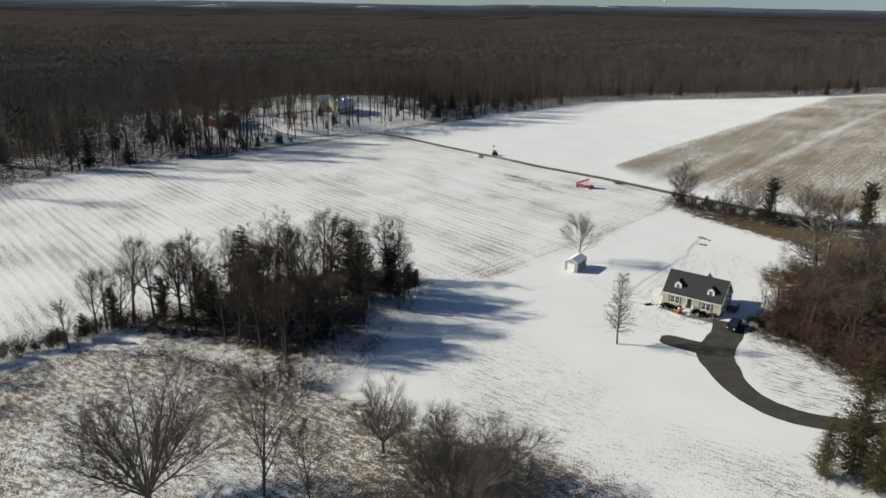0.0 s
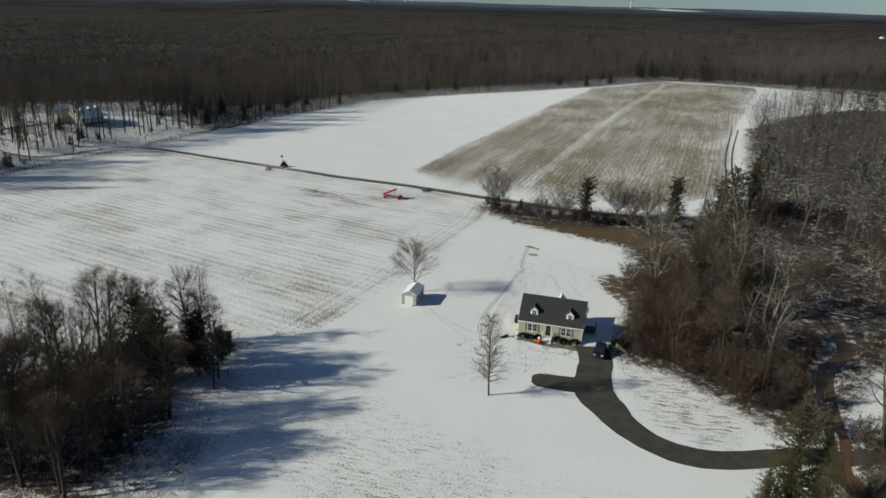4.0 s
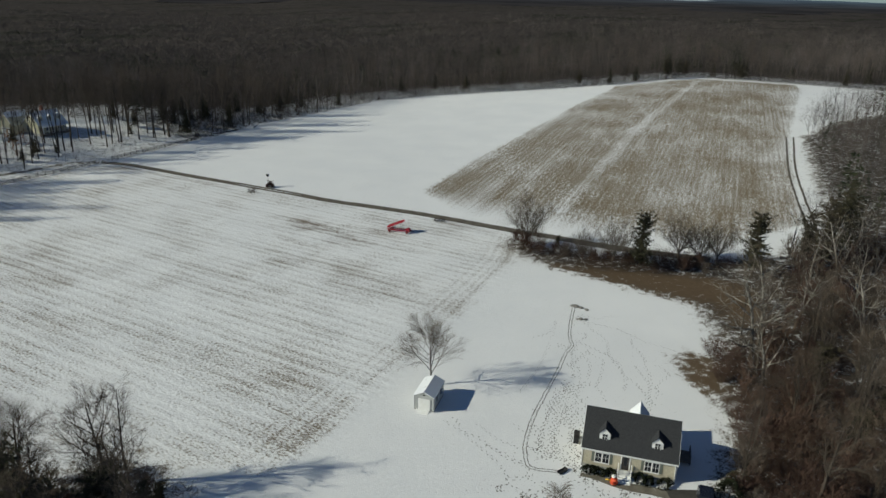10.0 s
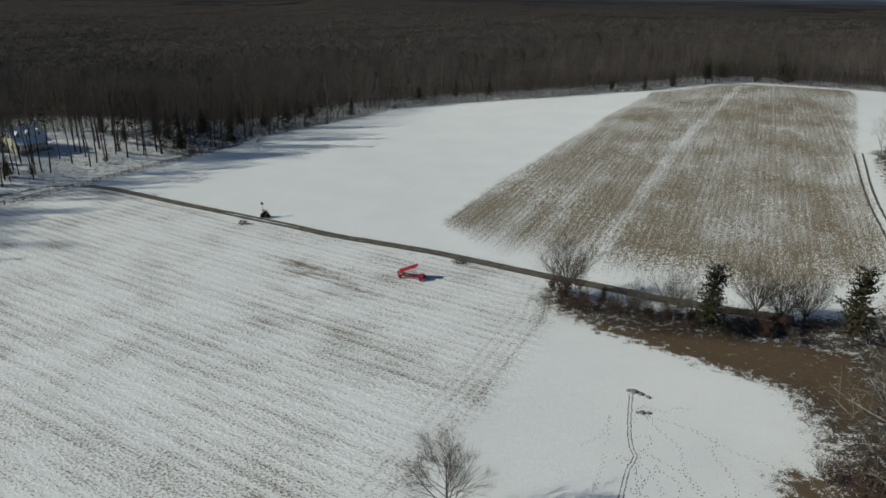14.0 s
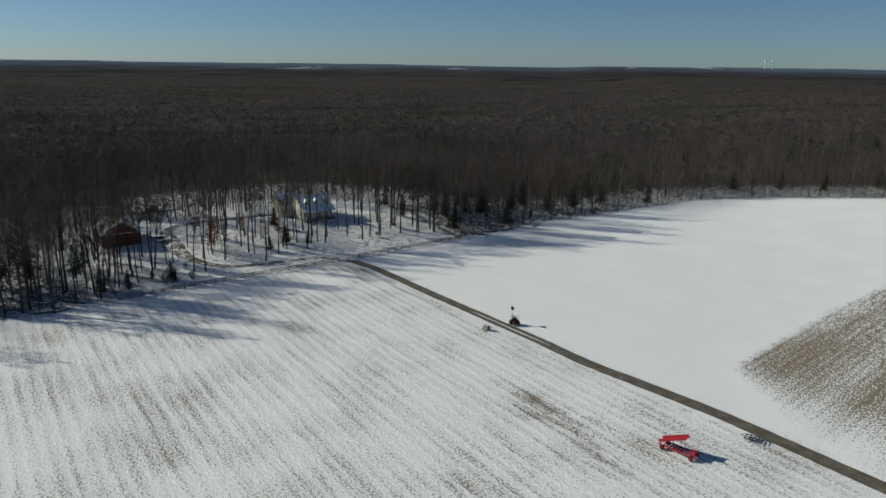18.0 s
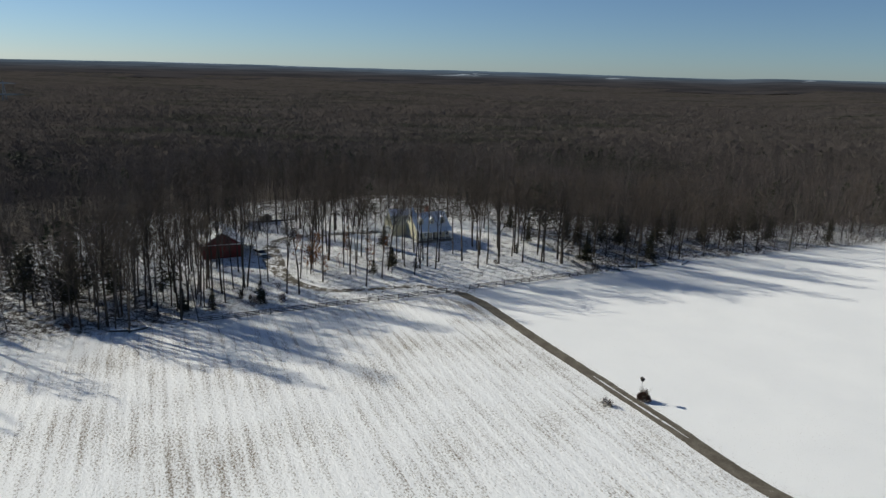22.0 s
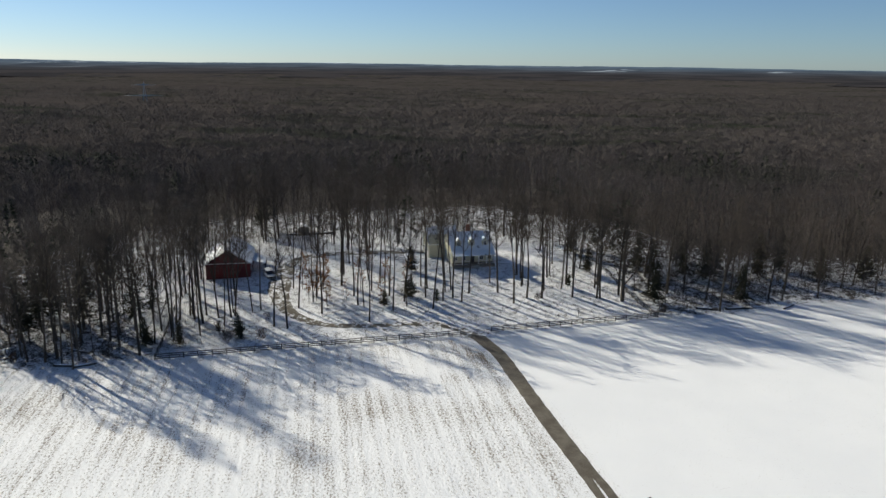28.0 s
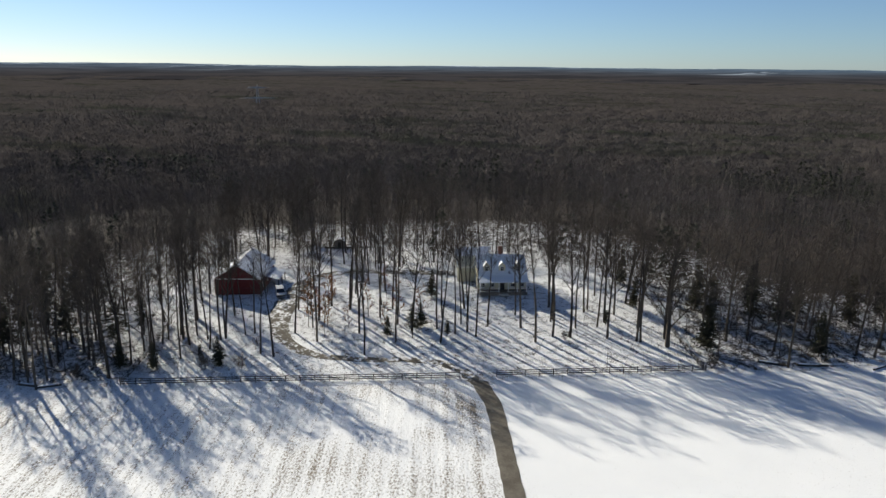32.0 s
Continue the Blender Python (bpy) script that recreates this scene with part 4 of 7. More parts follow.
for x, y in scatter(WOOD_NEAR, 7.2, 21):
    if sdf(hedge_zone, np.array([x]), np.array([y]))[0] > 0 or line_distance(CREEK, np.array([x]), np.array([y]))[0] < (6.5 if y > -176 else 3.6):
        continue
    k = rnd.choice(("forest0", "edge0", "edge1", "edge2", "gnarled0", "gnarled1", "gnarled2", "gnarled3", "sycamore0", "sycamore1", "snag1", "snag2", "slim1", "slim2"))
    size = rnd.uniform(0.62, 0.86) * (1.35 if k[0] == "g" else 1.05 if k[:2] == "sy" else 1.0)
    if on_bank(x, y, 3.4):
        continue
    if x > 92 and k[:2] not in ("sn", "sy"):
        dense_places.append((x, y))
        continue
    plant(k, x, y, size, group="trees of the wood by the house")
for x, y, k, s in ((67, -146, "cedar1", 0.8), (62, -158, "cedar2", 0.6), (70, -156, "cedar0", 0.9), (78, -150, "young0", 1.0), (110, -104, "cedar1", 1.3), (120, -100, "cedar0", 1.2), (127, -93, "pine1", 1.1),
                   (57.7, -176.3, "sycamore0", 0.82), (62.7, -169.4, "sycamore1", 0.85), (72, -150, "sycamore2", 0.95), (69.8, -189.7, "sycamore2", 0.62), (80, -142, "sycamore1", 0.95), (53.5, -184, "gnarled0", 0.55)):
    plant(k, x, y, s, group="trees of the wood by the house")
for x, y, q in ((60.6, -131, 0.75), (57, -137.2, 0.7), (59.5, -136.5, 0.85), (52, -146.8, 0.7), (55, -148, 1.05), (49, -152.5, 0.9), (52.5, -155, 1.1), (46.5, -156.5, 0.85), (48.5, -160, 1.1), (44, -160.5, 0.75), (43.5, -164, 0.6), (46, -166, 0.95), (47, -170.5, 0.85),
                (50, -166, 1.15), (50.5, -173, 0.95), (49.3, -177.5, 0.7), (53, -178, 1.0), (55.5, -172, 1.1), (57, -164, 1.2), (56, -156, 1.15), (61, -148, 1.1), (64, -141.5, 0.95), (52, -183.5, 0.7), (56.5, -183, 0.8), (62, -176, 0.9), (67, -165, 1.1), (66, -153, 1.1), (72, -139, 1.0)):
    plant(f"tall_thicket{rnd.randrange(3)}", x, y, q, group="thickets at the wood's edge")
for x, y, s in ((66, -135, 0.82), (63, -136.5, 0.85)):
    plant("sycamore0" if s > 0.83 else "sycamore1", x, y, s * 1.3, group="trees of the wood by the house")
for x, y in scatter(WOOD_NEAR, 4.7, 22):
    d = sdf(WOOD_NEAR, np.array([x]), np.array([y]))[0]
    if line_distance(CREEK, np.array([x]), np.array([y]))[0] < 2.6 or sdf(hedge_zone, np.array([x]), np.array([y]))[0] > 0:
        continue
    if d < 12 or rnd.random() < 0.35:
        k, size = rnd.choice(("bush0", "bush1", "bush2", "grey0")), rnd.uniform(0.7, 1.7) if d < 12 else rnd.uniform(0.6, 1.2)
        if on_bank(x, y, 2.2):
            continue
        plant(k, x, y, size, group="brush of the wood by the house")

dense_places += scatter([(48, -208), (62, -203), (92, -218), (92, -250), (48, -250)], 6.5, 65)
HOUSE_LOTS = [[(-123, 27), (-117, 27), (-100, 40), (-101, 56), (-122, 58), (-134, 42)], [(-84, 66), (-76, 63), (-60, 77), (-58, 90), (-74, 98), (-88, 82)]]
# yard trees before the barn and the far house
YARD_TREES = [(-103, -14), (-103.6, 8), (-103.6, 14.1), (-97.8, 19.1), (-96.2, 23.8), (-87, 21.1), (-84.1, 22.1), (-89.2, 31), (-83, 31.8), (-72.1, 34.8), (-77.6, 40), (-71.2, 42.5), (-64.3, 48.4), (-68.9, 52.3),
              (-66.6, 57.4), (-63.4, 55.7), (-60.8, 55.3), (-61.8, 60.4), (-56.2, 64.6), (-50.5, 61.9), (-49.2, 66.1), (-47.5, 72.2), (-46.3, 68.2), (-44.5, 75.8), (-34.9, 76.7), (-56.9, 76.2), (-95.6, 61.5), (-49.9, 79.3), (-83, 43.1), (-76.3, 48),
              (-89.2, 46.1), (-82.3, 52.4), (-92.7, 51.3), (-73.2, 56.8), (-40.5, 73.1), (-37.9, 81), (-31.8, 81.1), (-96.4, 9.5), (-100.4, 5.5), (-70.5, 63.1), (-53.3, 72.1)]
BARN_TREES = [(-105.3, 15.1), (-118.7, 27.0), (-105.8, 12.0), (-95.9, 15.4), (-99.9, 17.4), (-149.9, 44.8), (-121.2, 30.7), (-130.9, 29.1), (-113.9, 15.5), (-99.0, 20.8), (-116.5, 22.3), (-97.5, 38.2), (-88.4, 35.0)]
for i, (x, y) in enumerate(BARN_TREES):
    plant(("edge1", "forest2", "edge0", "slim1", "forest0", "edge3")[i % 6], x, y, rnd.uniform(0.8, 1.0), group="trees of the yard")
for i, (x, y) in enumerate([(-146.8, 71.7), (-143.9, 75.4), (-147.6, 67.5), (-137.4, 73.7), (-140.4, 69.6), (-141.2, 50.3), (-134.7, 43.1)]):
    plant(("edge2", "pine1", "forest1", "edge0", "pine1", "forest3", "edge1")[i], x, y, 0.95, group="trees of the yard")
for x, y in YARD_TREES:
    plant(f"forest{rnd.randrange(5)}" if y > 62 and rnd.random() < 0.75 else f"slim{rnd.randrange(4)}", x, y, rnd.uniform(0.9, 1.15), group="trees of the yard")
for x, y in scatter(YARD, 7.2, 61):
    inside = sdf(YARD, np.array([x]), np.array([y]))[0]
    if max(sdf(p, np.array([x]), np.array([y]))[0] for p in HOUSE_LOTS) > -3 or line_distance(loop, np.array([x]), np.array([y]))[0] < 3.5:
        continue
    if -sdf(CLEARING, np.array([x]), np.array([y]))[0] < 18 and x > -100:
        continue
    plant(f"forest{rnd.randrange(5)}" if rnd.random() < 0.5 else f"slim{rnd.randrange(4)}", x, y, rnd.uniform(0.85, 1.1), group="trees of the yard")
for x, y in scatter([(-92, -4), (-96, 6), (-108, 12), (-128, 18), (-138, -10), (-122, -24), (-108, -14)], 6.6, 63):
    k = rnd.choice(("forest0", "forest1", "forest2", "edge0", "edge1", "slim1", "slim2", "slim3", "forest3", "pine1"))
    plant(k, x, y, rnd.uniform(0.75, 1.1), group="trees of the yard")
for x, y in scatter([(-120, 8), (-130, 22), (-143, 48), (-152, 30), (-132, 2)], 6.2, 64):
    dense_places.append((x, y))
for x, y in ((-13.7, 92.1), (-6.6, 101.7), (1.6, 108.9), (-26.2, 86.3), (-22.2, 89.1), (-19.1, 92.2), (-35.6, 76.3), (-9.9, 101.3), (-106.7, -14), (-110.1, -15.2), (-111.6, -7), (-112.7, -1.8), (-99, 5.1), (-105.1, 10.3), (-105.8, 14.7), (-116.3, 3.3), (-123.6, 5.4)):
    plant(f"slim{rnd.randrange(4)}" if -112 < x < -95 else f"forest{rnd.randrange(5)}", x, y, rnd.uniform(0.95, 1.15), group="trees of the yard")
for x, y, q in ((-28.6, 95.8, 1.1), (-16.5, 104, 1.2), (-5.9, 115.8, 1.25), (-42.8, 88.3, 0.8), (-22, 102.2, 1.0), (-32.7, 97.6, 1.1), (-51.1, 97.6, 0.9), (-1.9, 125.6, 1.1), (-15.5, 111.5, 0.9), (-116.5, -3.4, 0.9), (-109.2, 3.4, 0.8), (-124.4, 2.3, 1.0),
                (-123.8, -7.9, 1.0), (-111.5, 9.7, 0.6), (-131.1, -1.6, 1.1), (-120, -12.5, 0.8), (-131, -14.9, 1.1), (-140.3, -25.6, 1.0), (-149.4, -40.2, 1.1), (8.1, 125, 1.0), (18, 132.9, 1.1), (30, 146, 1.0)):
    plant("pine1" if x < -105 else f"young{rnd.randrange(2)}", x, y, q, group="young pines under the trees")
plant("oak", -30, 78.6, 1.08, 40, "large old bare tree with a thick trunk at the fence corner", group="trees of the yard")
for x, y, k, s in ((-89.5, 13.5, "young0", 0.6), (-88, 12.7, "young1", 0.4), (-89.3, 10.3, "grey0", 0.9), (-95.8, 3.9, "young1", 0.6), (-100.7, -0.2, "young0", 0.7), (-71.8, 50.4, "young0", 0.62), (-73.9, 42.9, "young1", 0.5), (-80, 62.7, "young0", 0.75), (-89.4, 34.6, "beech", 1.5), (-86.4, 37.4, "beech", 1.3), (-83.6, 34.3, "beech", 1.2), (-75.4, 43.5, "beech", 1.2), (-84.3, 14.8, "bush0", 0.8), (-69.9, 46, "pine1", 0.55), (-65.2, 51.4, "cedar2", 0.28), (-94.1, 12.3, "cedar1", 0.22), (-43.4, 77.4, "cedar1", 0.3), (-82.6, 39.9, "beech", 0.9),
                   (-88.5, 56.4, "beech", 1.2), (-88.3, 36, "beech", 1.6), (-92.3, 42.7, "beech", 1.5), (-90.2, 40.6, "beech", 1.7), (-83.3, 46.1, "beech", 1.5), (-78.3, 50.6, "beech", 1.4), (-74.6, 53.6, "beech", 1.3), (-95.4, 39.1, "beech", 1.6), (-46.5, 66.6, "grey0", 0.6), (-90.3, 22.4, "bush1", 0.5)):
    plant(k, x, y, s, group="young trees of the yard" if k[:4] not in ("bush", "grey") else "brush of the yard")

# the wood's edge round the fields
EDGE_BOX = [(-215, -130), (-150, -130), (-50, 40), (90, 140), (290, 130), (330, 90), (370, 120), (320, 230), (40, 230), (-160, 150), (-215, 0)]
near_edge = []
for x, y in scatter(EDGE_BOX, 5.6, 31):
    d = -sdf(CLEARING, np.array([x]), np.array([y]))[0]
    if d < 0.8 or d > 30 or sdf(YARD, np.array([x]), np.array([y]))[0] > -1:
        continue
    near_edge.append((x, y, d))
for x, y, d in near_edge:
    r = rnd.random()
    if (d > 3.8 or x > 40) and (r < 0.8 or r > 0.94):
        dense_places.append((x, y))
        continue
    k = f"forest{rnd.randrange(5)}" if r < 0.62 else f"edge{rnd.randrange(4)}" if r < 0.8 else f"young{rnd.randrange(2)}" if r < 0.85 else "pine1" if r < 0.86 else f"edge{rnd.randrange(4)}" if r < 0.94 else "snag1"
    s = rnd.uniform(0.85, 1.15) if k[:5] != "cedar" else rnd.uniform(0.5, 1.1)
    if x < -100:
        s *= 1.2
    if d < 3 and rnd.random() < 0.5:
        k, s = rnd.choice(("bush0", "bush1", "grey0", "grey1")), rnd.uniform(0.4, 0.9)
    plant(k, x, y, s, group="trees of the forest edge" if k[:4] not in ("bush", "grey") else "brush of the forest edge")


# deeper forest, as one mass
def blades(g, c, d, ln, wd, up=None):
    """Slim triangles from c along d."""
    d = d / np.linalg.norm(d, axis=1, keepdims=True)
    w = np.cross(d, g.normal(0, 1, d.shape))
    w *= (wd / np.linalg.norm(w, axis=1))[:, None]
    return np.stack([c - w, c + w, c + d * ln[:, None]], 1).reshape(-1, 3)


def forest_mass(name, places, seed, ntw, limbs=0, wide=(0.035, 0.085), conifers=False, tall=(15, 22.5), foot=0.34, reach=(2.8, 4.8), blade=(1.2, 3.0), stem=0.0045):
    """Many trees in one mesh: each a stem, limbs and a rounded crown of slim twigs, with one tone."""
    g = np.random.default_rng(seed)
    n = len(places)
    px, py = np.array(places).T
    pz = height(px, py)
    lump = 0.5 + 0.5 * np.sin(px / 17 + 1.7 * np.sin(py / 23)) * np.cos(py / 19)
    H, R = (g.uniform(9, 16, n), g.uniform(2.0, 3.2, n)) if conifers else (tall[0] + (tall[1] - tall[0]) * np.clip(0.6 * g.uniform(0, 1, n) ** 0.8 + 0.4 * lump, 0, 1), g.uniform(*reach, n))
    tone = g.uniform(0, 1, n)
    tris, owner = [], []

    def put(i, t):
        tris.append(t)
        owner.append(np.repeat(tone[i], 3))

    lean = g.normal(0, 0.7, (n, 2))
    if not conifers:
        for e in range(2):
            c = np.stack([px, py, pz - 0.3], -1)
            put(np.arange(n), blades(g, c, np.stack([lean[:, 0] * 1.4, lean[:, 1] * 1.4, H * 0.8], -1), H * 0.66, 0.03 + stem * H))
    zc, up, down = H * (0.34 + 0.62 * foot), H * (0.64 - 0.62 * foot), H * (0.42 * (1 - foot))
    for part_, cnt in (("limb", limbs), ("twig", ntw)):
        k = n * cnt
        if not k:
            continue
        i = np.repeat(np.arange(n), cnt)
        az, t = g.uniform(0, 2 * np.pi, k), g.uniform(0, 1, k)
        if conifers:
            t = t ** 0.8
            rad = R[i] * (1 - t) ** 0.7 * np.sqrt(g.uniform(0.2, 1, k)) + 0.15
            c = np.stack([px[i] + rad * np.cos(az), py[i] + rad * np.sin(az), pz[i] + H[i] * (0.12 + 0.88 * t)], -1)
            d = np.stack([np.cos(az), np.sin(az), g.normal(0.1, 0.4, k)], -1)
            put(i, blades(g, c, d, g.uniform(0.8, 1.6, k), g.uniform(0.25, 0.45, k)))
            continue
        # a point on the crown's dome, whose outline is uneven from side to side
        uz = g.uniform(-0.55, 1, k)
        uh = np.sqrt(1 - uz * uz)
        uneven = 1 + 0.22 * np.sin(2 * az + 7 * tone[i]) + 0.14 * np.sin(3 * az + 4 * uz + 19 * tone[i])
        f = (np.ones(k) if part_ == "limb" else g.uniform(0.12, 1, k) ** 0.5) * uneven
        off = np.stack([R[i] * uh * np.cos(az) * f, R[i] * uh * np.sin(az) * f, np.where(uz > 0, up[i], down[i]) * uz * f], -1)
        mid = np.stack([px[i] + lean[i, 0], py[i] + lean[i, 1], pz[i] + zc[i]], -1)
        if part_ == "limb":
            root = np.stack([px[i] + lean[i, 0] * 0.6, py[i] + lean[i, 1] * 0.6, pz[i] + H[i] * (foot * 0.6 + 0.45 * t)], -1)
            d = mid + off * [1, 1, 1] + np.stack([0 * t, 0 * t, 0.12 * H[i]], -1) - root
            put(i, blades(g, root, d, np.linalg.norm(d, axis=1), g.uniform(0.035, 0.075, k)))
        else:
            d = off / np.linalg.norm(off, axis=1, keepdims=True) + [0, 0, 0.45] + g.normal(0, 0.45, (k, 3))
            put(i, blades(g, mid + off, d, g.uniform(*blade, k), g.uniform(*wide, k)))
    v = np.concatenate(tris)
    me = raw_mesh(bpy.data.meshes.new(name), v, np.arange(len(v)).reshape(-1, 3))
    set_attr(me, "tone", np.concatenate(owner))
    me.materials.append(FAR_NEEDLE if conifers else FAR_TWIG)
    return new(name, me)


g = np.random.default_rng(77)
xs, ys = np.meshgrid(np.arange(-620, 640, 5.6), np.arange(-150, 640, 5.6))
xs, ys = (xs + g.normal(0, 2.6, xs.shape)).ravel(), (ys + g.normal(0, 2.6, ys.shape)).ravel()
dd = -sdf(CLEARING, xs, ys)
yd = sdf(YARD, xs, ys)
dr = sdf(RIGHT_WOOD, xs, ys)
lot = np.maximum(sdf(HOUSE_LOTS[0], xs, ys), sdf(HOUSE_LOTS[1], xs, ys))
luck = g.uniform(0, 1, xs.shape)
green = ((np.sin(xs / 37) * np.cos(ys / 29) > 0.5) & (luck < 0.22)) | (luck < 0.012)
right_far = (dr > 1) & (xs > 138)
behind_yard = (yd > 0) & (dd > 49) & (luck > 0.08)
by_yard = (yd < -1) & (yd > -62) & (dd > 28)
clear = (lot < -2) & (line_distance(loop, xs, ys) > 3.5)
zone_1 = ((dd > 28) & (dd < 80) & (yd < -1) | by_yard | behind_yard | right_far & (dr < 25)) & clear
zone_2 = ~by_yard & ((dd >= 80) & (dd < 165) & (yd < -1) | right_far & (dr >= 25) & (dr < 170)) & (lot < -2)
zone_3 = ~by_yard & (dd >= 165) & (dd < 300) & (yd < -1)
zone_4 = (dd >= 300) & (dd < 470) & (yd < -1) & (luck > 0.15)
pick = lambda m: list(zip(xs[m], ys[m]))
mass = [("forest", dense_places + pick(zone_1 & ~by_yard & ~green), 3, 240, 9, (0.013, 0.030), (0.8, 1.9)), ("forest", pick(by_yard & clear & ~green), 9, 260, 9, (0.017, 0.038), (0.8, 1.9)), ("forest", pick(zone_2 & ~green), 5, 100, 3, (0.022, 0.050), (0.9, 2.1)),
        ("forest", pick(zone_3 & ~green), 6, 46, 1, (0.042, 0.095), (1.0, 2.3)), ("forest", pick(zone_4 & ~green), 7, 24, 0, (0.06, 0.13), (1.2, 2.6))]
for nm, places, seed, ntw, limbs, wide, blade in mass:
    tagged(forest_mass(nm, places, seed, ntw, limbs, wide, foot=0.36, reach=(2.4, 5.8), tall=(11.5, 23.5), blade=blade), "bare brown winter forest behind the snowy fields", "forest", kind="stuff")
tagged(forest_mass("conifers", pick((zone_1 | zone_2 | zone_3 | zone_4) & green), 4, 80, conifers=True), "scattered dark conifers within the bare forest", "forest", kind="stuff")
# saplings under the first trees
sap = g.uniform(0, 1, (11000, 2)) * [520, 310] + [-190, -110]
sd = -sdf(CLEARING, sap[:, 0], sap[:, 1])
sap = sap[(sd > 0.5) & (sd < 42) & (np.maximum(sdf(YARD, sap[:, 0], sap[:, 1]), -5) < -3)]
tagged(forest_mass("saplings", [tuple(p) for p in sap], 8, 24, 0, (0.03, 0.06), tall=(2.5, 8), foot=0.08), "thin bare saplings under the forest edge", "forest", kind="stuff")


# undergrowth of the nearer woods
def undergrowth(poly, n, seed, tall, ntw, label, inner=None):
    g = np.random.default_rng(seed)
    lo, hi = np.min(poly, 0), np.max(poly, 0)
    p = g.uniform(0, 1, (n, 2)) * (hi - lo) + lo
    keep = (sdf(poly, p[:, 0], p[:, 1]) > 0) & (np.minimum(np.minimum(line_distance(STREAM, p[:, 0], p[:, 1]), line_distance(SIDE_STREAM, p[:, 0], p[:, 1])), line_distance(BANK, p[:, 0], p[:, 1])) > 2.2)
    if inner is not None:
        keep &= (sdf(poly, p[:, 0], p[:, 1]) < inner) | (g.uniform(0, 1, n) < 0.45)
    ob = forest_mass("undergrowth", [tuple(q) for q in p[keep]], seed, ntw, 0, (0.012, 0.026), tall=tall, foot=0.05, reach=(1.2, 2.8), blade=(0.5, 1.5))
    ob.data.materials.clear()
    ob.data.materials.append(UNDERGROWTH)
    tagged(ob, label, "undergrowth", kind="stuff")


undergrowth(WOOD_NEAR, 2300, 41, (0.8, 3.2), 74, "dense leafless red-brown undergrowth in the wood", 14)
undergrowth([(-79, -166), (-69, -153), (-50, -138), (-30, -133), (-22, -141), (-26, -156), (-35, -168), (-45, -180), (-58, -173), (-70, -169)], 800, 42, (0.8, 2.8), 50, "dense leafless brush beneath the grove")
undergrowth([(-30, -160), (-37, -171), (-46, -179), (-58, -175), (-72, -170), (-64, -180), (-52, -189), (-38, -187), (-31, -176), (-27, -164)], 520, 52, (0.6, 2.6), 56, "dense dark brush along the grove's edge")
undergrowth([(45, -203), (60, -200), (92, -216), (92, -250), (46, -250)], 900, 47, (1.2, 4.5), 60, "dense leafless brush of the wood beside the driveway")
undergrowth([(44, -204.5), (50, -203.5), (58, -199), (64, -200), (62, -207), (52, -214), (43, -212)], 420, 49, (1.2, 4.2), 60, "dense leafless brush beside the stream")
undergrowth([(49, -67), (58, -72), (72, -83), (90, -90), (92, -97), (74, -95), (60, -88), (50, -76)], 700, 43, (1.2, 3.4), 46, "tangled leafless brush of the hedge")
undergrowth([(-74, -162), (-78, -160), (-106, -184), (-103, -189), (-76, -166)], 640, 44, (1.0, 3.0), 56, "tangled leafless brush of the fence row")


undergrowth([(-93, -6), (-97, 8), (-112, 14), (-135, 20), (-150, -20), (-172, -66), (-160, -68), (-149, -51), (-121, -26), (-108, -17)], 130, 45, (0.8, 3.2), 30, "dense leafless brush along the forest edge")
undergrowth([(-20, 76), (-4, 90), (3, 103), (35, 131), (72, 164), (66, 170), (28, 139), (-6, 112), (-24, 92), (-28, 82)], 420, 46, (0.8, 2.8), 26, "tangled brush along the field's edge")

undergrowth([(-95, 2), (-90, 11), (-97, 19), (-108, 22), (-119, 16), (-110, 4)], 170, 48, (0.8, 3.2), 30, "thin leafless brush beside the red barn")
# thin young growth between the yard's trees
young = scatter(YARD, 5.2, 66)
ya = np.array(young)
ok = (line_distance(loop, ya[:, 0], ya[:, 1]) > 2.6) & (np.maximum(sdf(HOUSE_LOTS[0], ya[:, 0], ya[:, 1]), sdf(HOUSE_LOTS[1], ya[:, 0], ya[:, 1])) < -2) & (np.random.default_rng(5).uniform(0, 1, len(ya)) < 0.42)
tagged(forest_mass("saplings", [tuple(p) for p in ya[ok]], 67, 30, 0, (0.010, 0.022), tall=(1.6, 6.0), foot=0.12, reach=(0.6, 1.5), blade=(0.4, 1.2)), "thin bare saplings between the yard's trees", "forest", kind="stuff")


# canopy of the far forest to the horizon
def crown_bumps(X, Y, cell=9.0):
    """Rounded crowns side by side: the highest of the domes round each place."""
    ix, iy = np.floor(X / cell), np.floor(Y / cell)
    best = np.full(X.shape, -9.0)
    for ox in (-1, 0, 1):
        for oy in (-1, 0, 1):
            cx, cy = ix + ox, iy + oy
            h = lambda a, b: np.mod(np.sin(cx * a + cy * b) * 43758.5, 1.0)
            qx, qy = (cx + 0.15 + 0.7 * h(12.99, 78.23)) * cell, (cy + 0.15 + 0.7 * h(39.35, 11.14)) * cell
            r = cell * (0.55 + 0.3 * h(7.31, 51.7))
            best = np.maximum(best, 3.2 * h(93.1, 17.9) + 3.4 * (1 - ((X - qx) ** 2 + (Y - qy) ** 2) / (r * r)))
    return np.clip(best, -1.0, 9)


